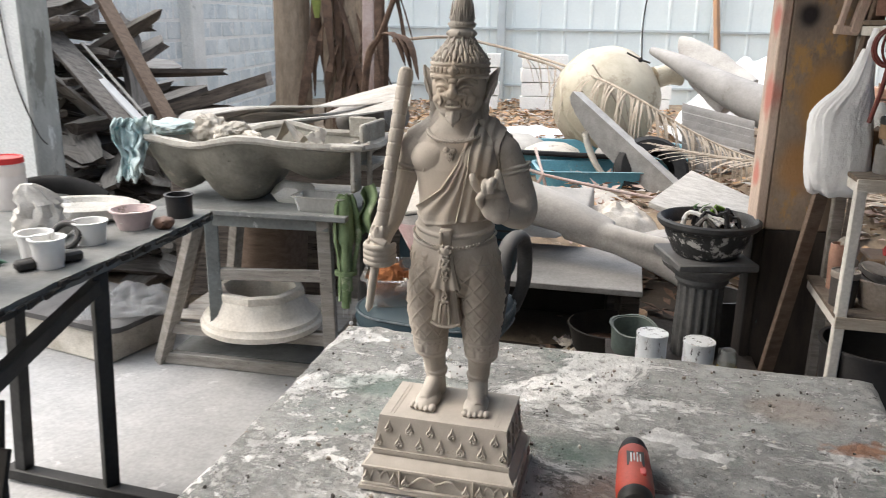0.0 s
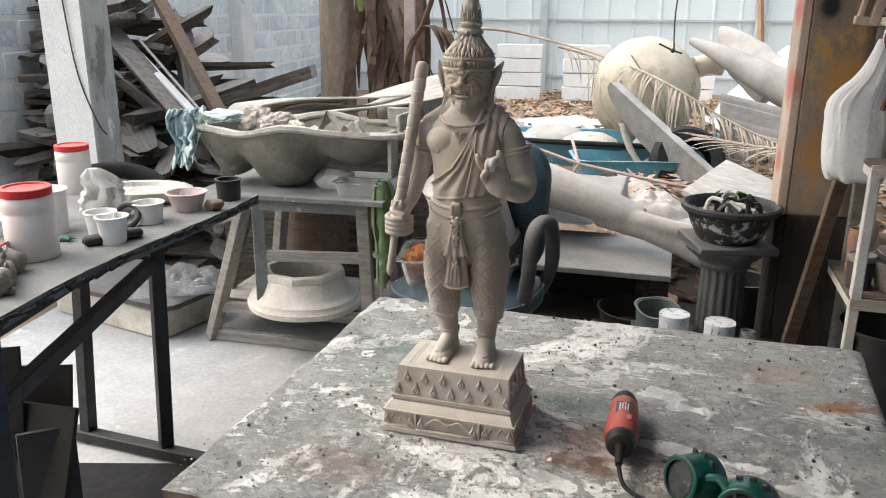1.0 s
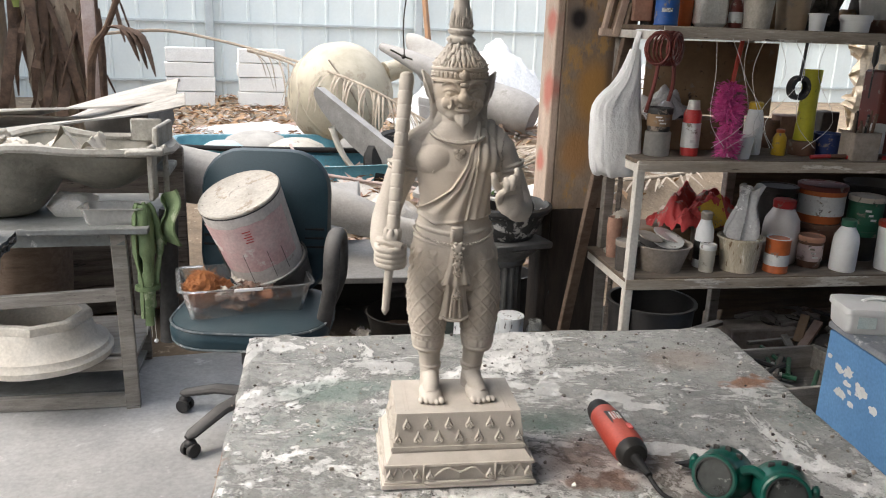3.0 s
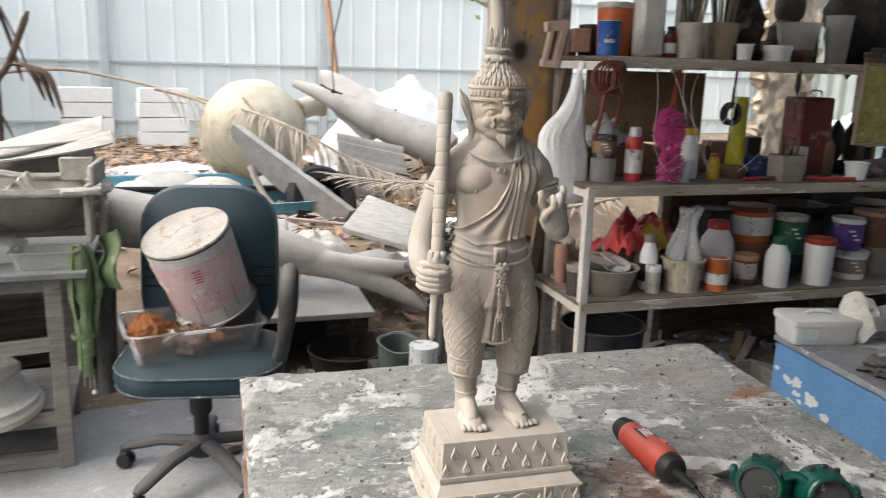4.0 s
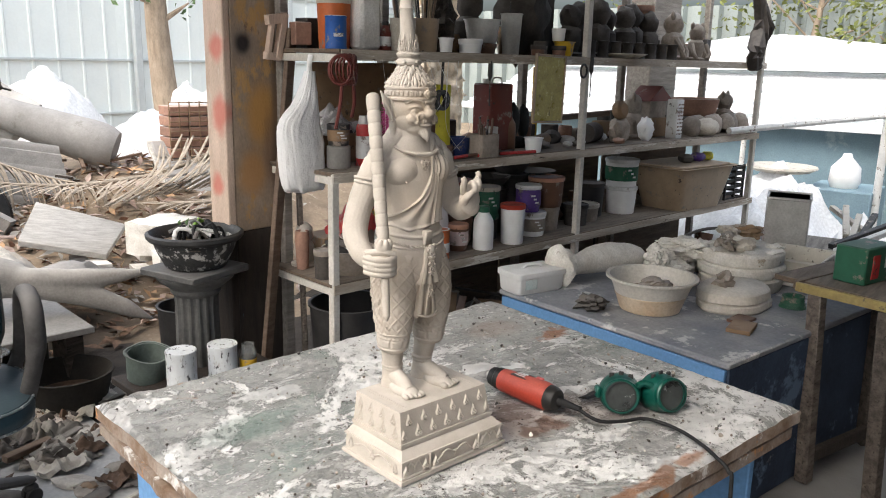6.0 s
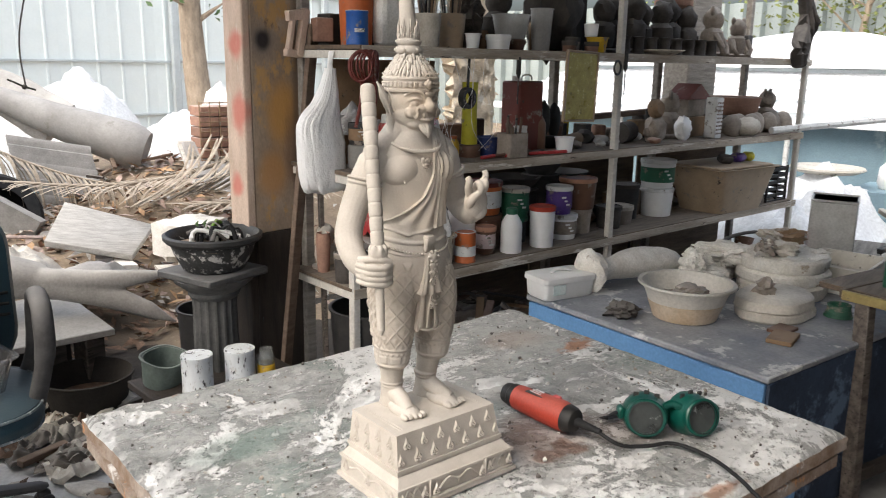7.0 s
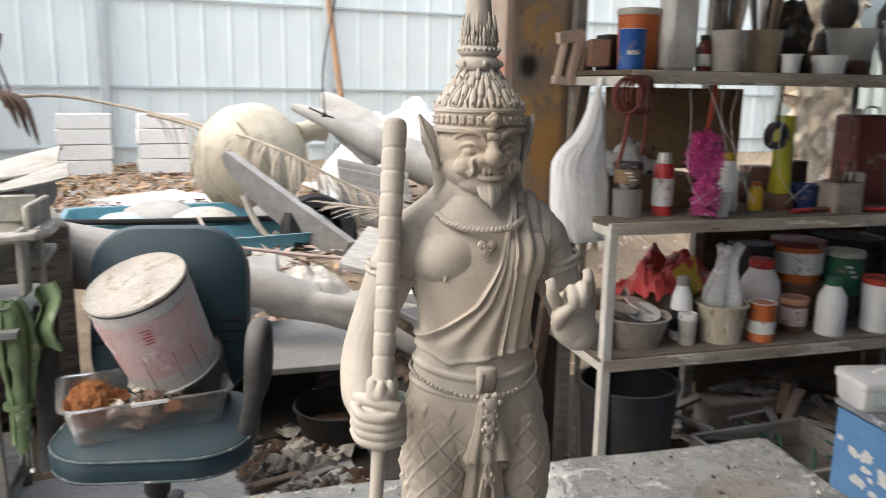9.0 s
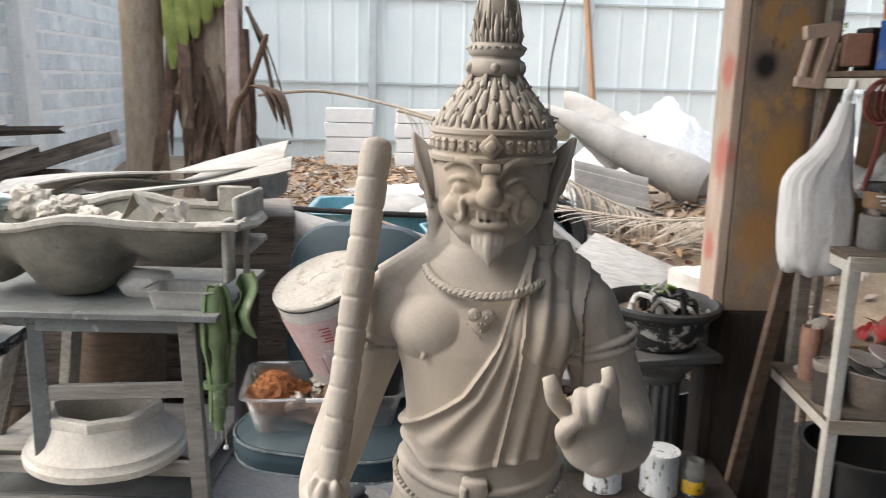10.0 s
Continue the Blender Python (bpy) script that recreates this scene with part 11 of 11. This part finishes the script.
for k, (r, z, h, m) in enumerate(((0.195, 0.0, 0.06, m_stained), (0.200, 0.061, 0.05, m_stained), (0.19, 0.112, 0.055, m_stained))):
    part("mould_layer", lathe([(r * 0.96, z), (r, z + 0.01), (r, z + h - 0.01), (r * 0.95, z + h)], 40, sy=0.9, wob=0.05, seed=k), m, mr)
for k, (x, y, z, r, sc) in enumerate(((2.46, 1.80, 0.05, 0.085, (1.2, 0.9, 0.8)), (2.60, 1.83, 0.06, 0.10, (1.2, 1, 0.7)), (2.72, 1.76, 0.06, 0.09, (1, 1, 0.8)), (2.52, 1.74, 0.14, 0.075, (1.5, 0.9, 0.5)), (2.36, 1.74, 0.05, 0.06, (1.5, 1, 0.8)), (2.80, 1.62, 0.05, 0.09, (1.2, 1, 0.7)), (2.30, 1.78, 0.12, 0.05, (0.9, 0.9, 1.1)))):
    solid("plaster_cast", blob(r, sub=5, rough=0.5, freq=1.9, seed=k * 3.1, scale=sc), m_stained, "rough white plaster cast piece on the side table", "plaster cast", (x, y, BT + z + 0.01), 35 * k, "plaster casts")
solid("burnt_sponge", blob(0.05, sub=3, rough=0.8, freq=3, seed=6, scale=(1.1, 1, 0.6)), m_claydark, "dark wiry clump on the table", "clump", (1.83, 1.83, BT + 0.025))
part("rim_chips", (lambda b: ([add_blob(b, 0.03, at=(0.15 * math.cos(k * 0.9) + 0.01, 0.135 * math.sin(k * 0.9), 0.165), sub=2, rough=0.6, seed=k, scale=(1.5, 1.1, 0.5)) for k in range(7)], b)[1])(bmn()), m_stained, mr)
for k in range(9):
    solid("clay_lump", blob(rg.uniform(0.028, 0.05), sub=3, rough=0.7, freq=2.4, seed=k + 3.3, scale=(1.5, 0.8, 0.7)), (m_claygrey, m_card, m_oldplaster)[k % 3], "rough lump of clay heaped on the moulds", "clay", (2.62 + rg.uniform(-0.09, 0.09), 1.52 + rg.uniform(-0.08, 0.08), BT + 0.185 + 0.006 * k), rg.uniform(0, 180), "clay lumps")
gm = bmn()
for k in range(40):
    a = 6.28 * k / 40
    add_tube(gm, curve_pts([(0.05 * math.cos(a), 0.05 * math.sin(a), 0.005), (0.04 * math.cos(a + 1.2), 0.04 * math.sin(a + 1.2), 0.05), (0.045 * math.cos(a + 2.4), 0.045 * math.sin(a + 2.4), 0.02)], 4), 0.003, 5)
solid("green_net", gm, m_cgreen, "ball of bright green plastic netting", "net", (2.40, 1.235, BT))
tr = bmn()
add_tray(tr, 0.34, 0.26, 0.07, 0.02, 0.004, 0.92, 0.01)
solid("white_tray", tr, m_cream, "cream rectangular tray on the side table", "tray", (2.88, 1.36, BT + 0.05), BR + 12)
solid("tray_prop", box((0.3, 0.22, 0.05), (0, 0, 0.025), 0.004), m_plaster, "flat plaster slab under the tray", "slab", (2.88, 1.36, BT), BR + 12)
tb = thing("square_tin", "tall square tin can with crumpled lid", "tin", (3.66, 1.62, 0.56), 14)
part("can", box((0.26, 0.22, 0.30), (0, 0, 0.15), 0.008), m_tin, tb)
part("rim", (lambda b: (add_tray(b, 0.262, 0.222, 0.012, 0.01, 0.004, 1.0, 0.002), b)[1])(bmn()), m_tin, tb)
tb.children[1].location = (0, 0, 0.296)
solid("tin_stand", box((0.9, 0.7, 0.56), (0, 0, 0.28), 0.01), m_plank, "dark crate carrying the square tin", "crate", (3.75, 1.55, 0), 8)
for k in range(7):
    solid("scrap_bar", beam((3.5 + 0.12 * k, 1.3 + 0.05 * (k % 3), 0.60), (4.0 + 0.1 * k, 1.0 + 0.1 * k, 0.68 + 0.03 * (k % 2)), 0.035, 0.03), rnd.choice((m_cream, m_ink, m_white)), "loose bar in the scrap behind the side table", "bar", group="scrap bars")
solid("red_scrap", blob(0.09, sub=3, rough=0.6, seed=2, scale=(1.4, 1, 0.6)), m_cred, "crumpled red plastic on the crate", "plastic", (3.45, 1.78, 0.60))
rope = bmn()
add_tube(rope, curve_pts([(2.60, 1.85, BT + 0.10), (2.80, 1.82, BT + 0.16), (3.05, 1.75, BT + 0.15), (3.25, 1.65, BT + 0.05)], 8), 0.008, 6)
solid("twisted_rope", rope, m_claydark, "dark twisted rope over the plaster casts", "rope")

m_brass = mat("dull brass", (0.46, 0.36, 0.14), (0.30, 0.23, 0.10), scale=12, rough=0.45, bump=0.15, metal=0.4, spots=[((0.16, 0.13, 0.09), 0.62, 20.0)])
ea = thing("easel_stand", "wooden modelling stand with a brass-edged top", "stand", (0, 0, 0))
part("stand_top", box((0.50, 0.46, 0.022), (2.42, 0.985, 0.755), 0.003, R(0, 0, -17)), m_board, ea)
part("brass_edge", beam((2.165, 1.175, 0.752), (2.075, 0.79, 0.752), 0.014, 0.034, 0.002), m_brass, ea, "dull brass edging")
part("back_edge", beam((2.165, 1.18, 0.756), (2.60, 1.05, 0.756), 0.014, 0.03, 0.002), m_board, ea)
part("leg", beam((2.16, 1.06, 0.0), (2.17, 1.10, 0.74), 0.05, 0.05), m_plank, ea)
part("leg", beam((2.11, 0.82, 0.0), (2.12, 0.86, 0.74), 0.05, 0.05), m_plank, ea)
part("leg", beam((2.66, 0.95, 0.0), (2.65, 0.96, 0.74), 0.05, 0.05), m_plank, ea)
part("foot_rail", beam((2.16, 1.06, 0.10), (2.66, 0.90, 0.10), 0.03, 0.05), m_postdark, ea)
gb = thing("green_case", "green plastic tool case with a red panel on the stand", "case", (2.38, 1.00, 0.767), -17)
part("case_body", box((0.20, 0.12, 0.14), (0, 0, 0.07), 0.006), m_cgreen, gb)
part("slot", box((0.05, 0.004, 0.09), (-0.03, -0.061, 0.065), 0.001), m_cred, gb, "red panel")
part("label_band", box((0.03, 0.003, 0.05), (0.05, -0.061, 0.08), 0.001), m_white, gb)

# ---- beyond the rack: low roof, blue sheeting, far fence, trees ----
shed = thing("low_shed", "low shed with a bright white corrugated roof and blue sheet walls", "shed", (0, 0, 0))
rf = bmn()
add_sheet(rf, 1, 1, lambda u, v: (6.7 + 2.8 * u, -2.5 + 8.8 * v, 1.02 + 0.72 * u + 0.025 * math.sin(u * 42)), 60, 8, 0.01)
part("roof", rf, m_tarp, shed)
for k in range(7):
    u = 0.08 + 0.135 * k
    part("roof_seam", box((0.05, 8.6, 0.06), (6.7 + 2.8 * u, 1.9, 1.035 + 0.72 * u), 0.004, R(0, -6 + 2 * (k % 3), 0.5 * (k % 2))), m_rail, shed)
heap("plastic_sheet", (9.0, 2.6, 1.52), 1.4, 7.0, 0.42, m_tarp, "ridge of white sheeting heaped on the shed roof", "plastic sheet", 41, 40, 0.5)
bw = bmn()
add_sheet(bw, 1, 1, lambda u, v: (6.9 + 0.03 * math.sin(v * 30), -2.5 + 8.5 * v, 0.0 + 1.05 * u), 4, 60, 0.01)
m_bluesheet = mat("grey-blue sheeting", (0.22, 0.32, 0.37), (0.17, 0.25, 0.30), scale=2, rough=0.6, bump=0.1, spots=[((0.32, 0.40, 0.44), 0.62, 2.0)])
part("wall", bw, m_bluesheet, shed, "grey-blue sheeting")
for k in range(5):
    part("post", tube([(6.8, -2.2 + 1.7 * k, 0), (6.8, -2.2 + 1.7 * k, 1.05)], 0.025, 8), m_white, shed)
heap("plastic_sheet", (5.6, 2.35, 0.0), 1.9, 1.6, 0.75, m_tarp, "heap of bright white plastic sheeting in the sun", "plastic sheet", 31)
heap("plastic_sheet", (5.1, 1.4, 0.0), 1.2, 1.0, 0.55, m_tarp, "low heap of white sheeting behind the scrap", "plastic sheet", 37)
solid("clay_dish", lathe([(0.22, 0), (0.28, 0.03), (0.27, 0.045), (0.15, 0.02)], 32), m_cream, "large cream dish lying on the sheeting", "dish", (5.95, 2.3, 0.72))
solid("white_jug", lathe([(0.10, 0), (0.12, 0.05), (0.11, 0.16), (0.04, 0.24), (0.03, 0.27)], 24), m_whitepl, "white plastic jug on the low wall", "jug", (6.1, 1.85, 0.62))
solid("jug_stand", box((0.6, 0.5, 0.62), (0, 0, 0.31), 0.01), m_bluesheet, "blue-grey crate under the jug", "crate", (6.15, 1.85, 0))
solid("rail_pipe", tube([(4.35, 2.22, 1.135), (6.2, 1.5, 1.22)], 0.022, 8), m_white, "white pipe rail running from the rack", "pipe")
solid("rail_post", tube([(5.95, 1.58, 0), (5.95, 1.58, 1.6)], 0.03, 10), m_white, "white pipe post at the opening", "pipe")
m_yleaf = mat("yellow-green leaf", (0.24, 0.27, 0.07), (0.15, 0.18, 0.05), scale=12, rough=0.6, bump=0.2, vary=0.25)
fe = thing("far_fence", "tall grey-green ribbed fence beyond the shed", "fence", (0, 0, 0), kind="structure")
m_gfence = mat("dark green sheet", (0.34, 0.38, 0.37), (0.27, 0.31, 0.30), scale=2, rough=0.6, bump=0.1)
ff = bmn()
add_sheet(ff, 1, 1, lambda u, v: (11.6 + 0.05 * (1 if math.sin(v * 380) > 0.3 else -1), -5 + 17 * v, 2.45 * u), 2, 480, 0.02)
part("sheet_run", ff, m_gfence, fe)
tree((10.9, 3.5, 0.0), 3.6, 0.06, 0.5, 11, 3600, "leafy roadside tree beside the far fence", 1.9, m_yleaf)
tree((11.0, 1.9, 0.0), 3.6, 0.07, -0.3, 13, 3600, "leafy roadside tree beside the far fence", 1.9, m_yleaf)
tree((12.6, 6.4, 0.0), 4.0, 0.10, 0.2, 17, 2000, "leafy roadside tree beside the far fence", 1.9, m_yleaf)

# ---- pieces of the block wall ----
bmb = box((0.02, 0.372, 0.170), (0, 0, 0), 0.007)
me = mats(to_mesh(bmb, "block"), m_block)
for row in range(14):
    for k in range(21):
        y = 4.0 + 0.4 * k + (0.2 if row % 2 else 0.0)
        ob = new("block", me)
        ob.parent = wall
        ob.location = (-3.291 + rnd.uniform(-0.002, 0.002), y, 0.2 + 0.2 * row)
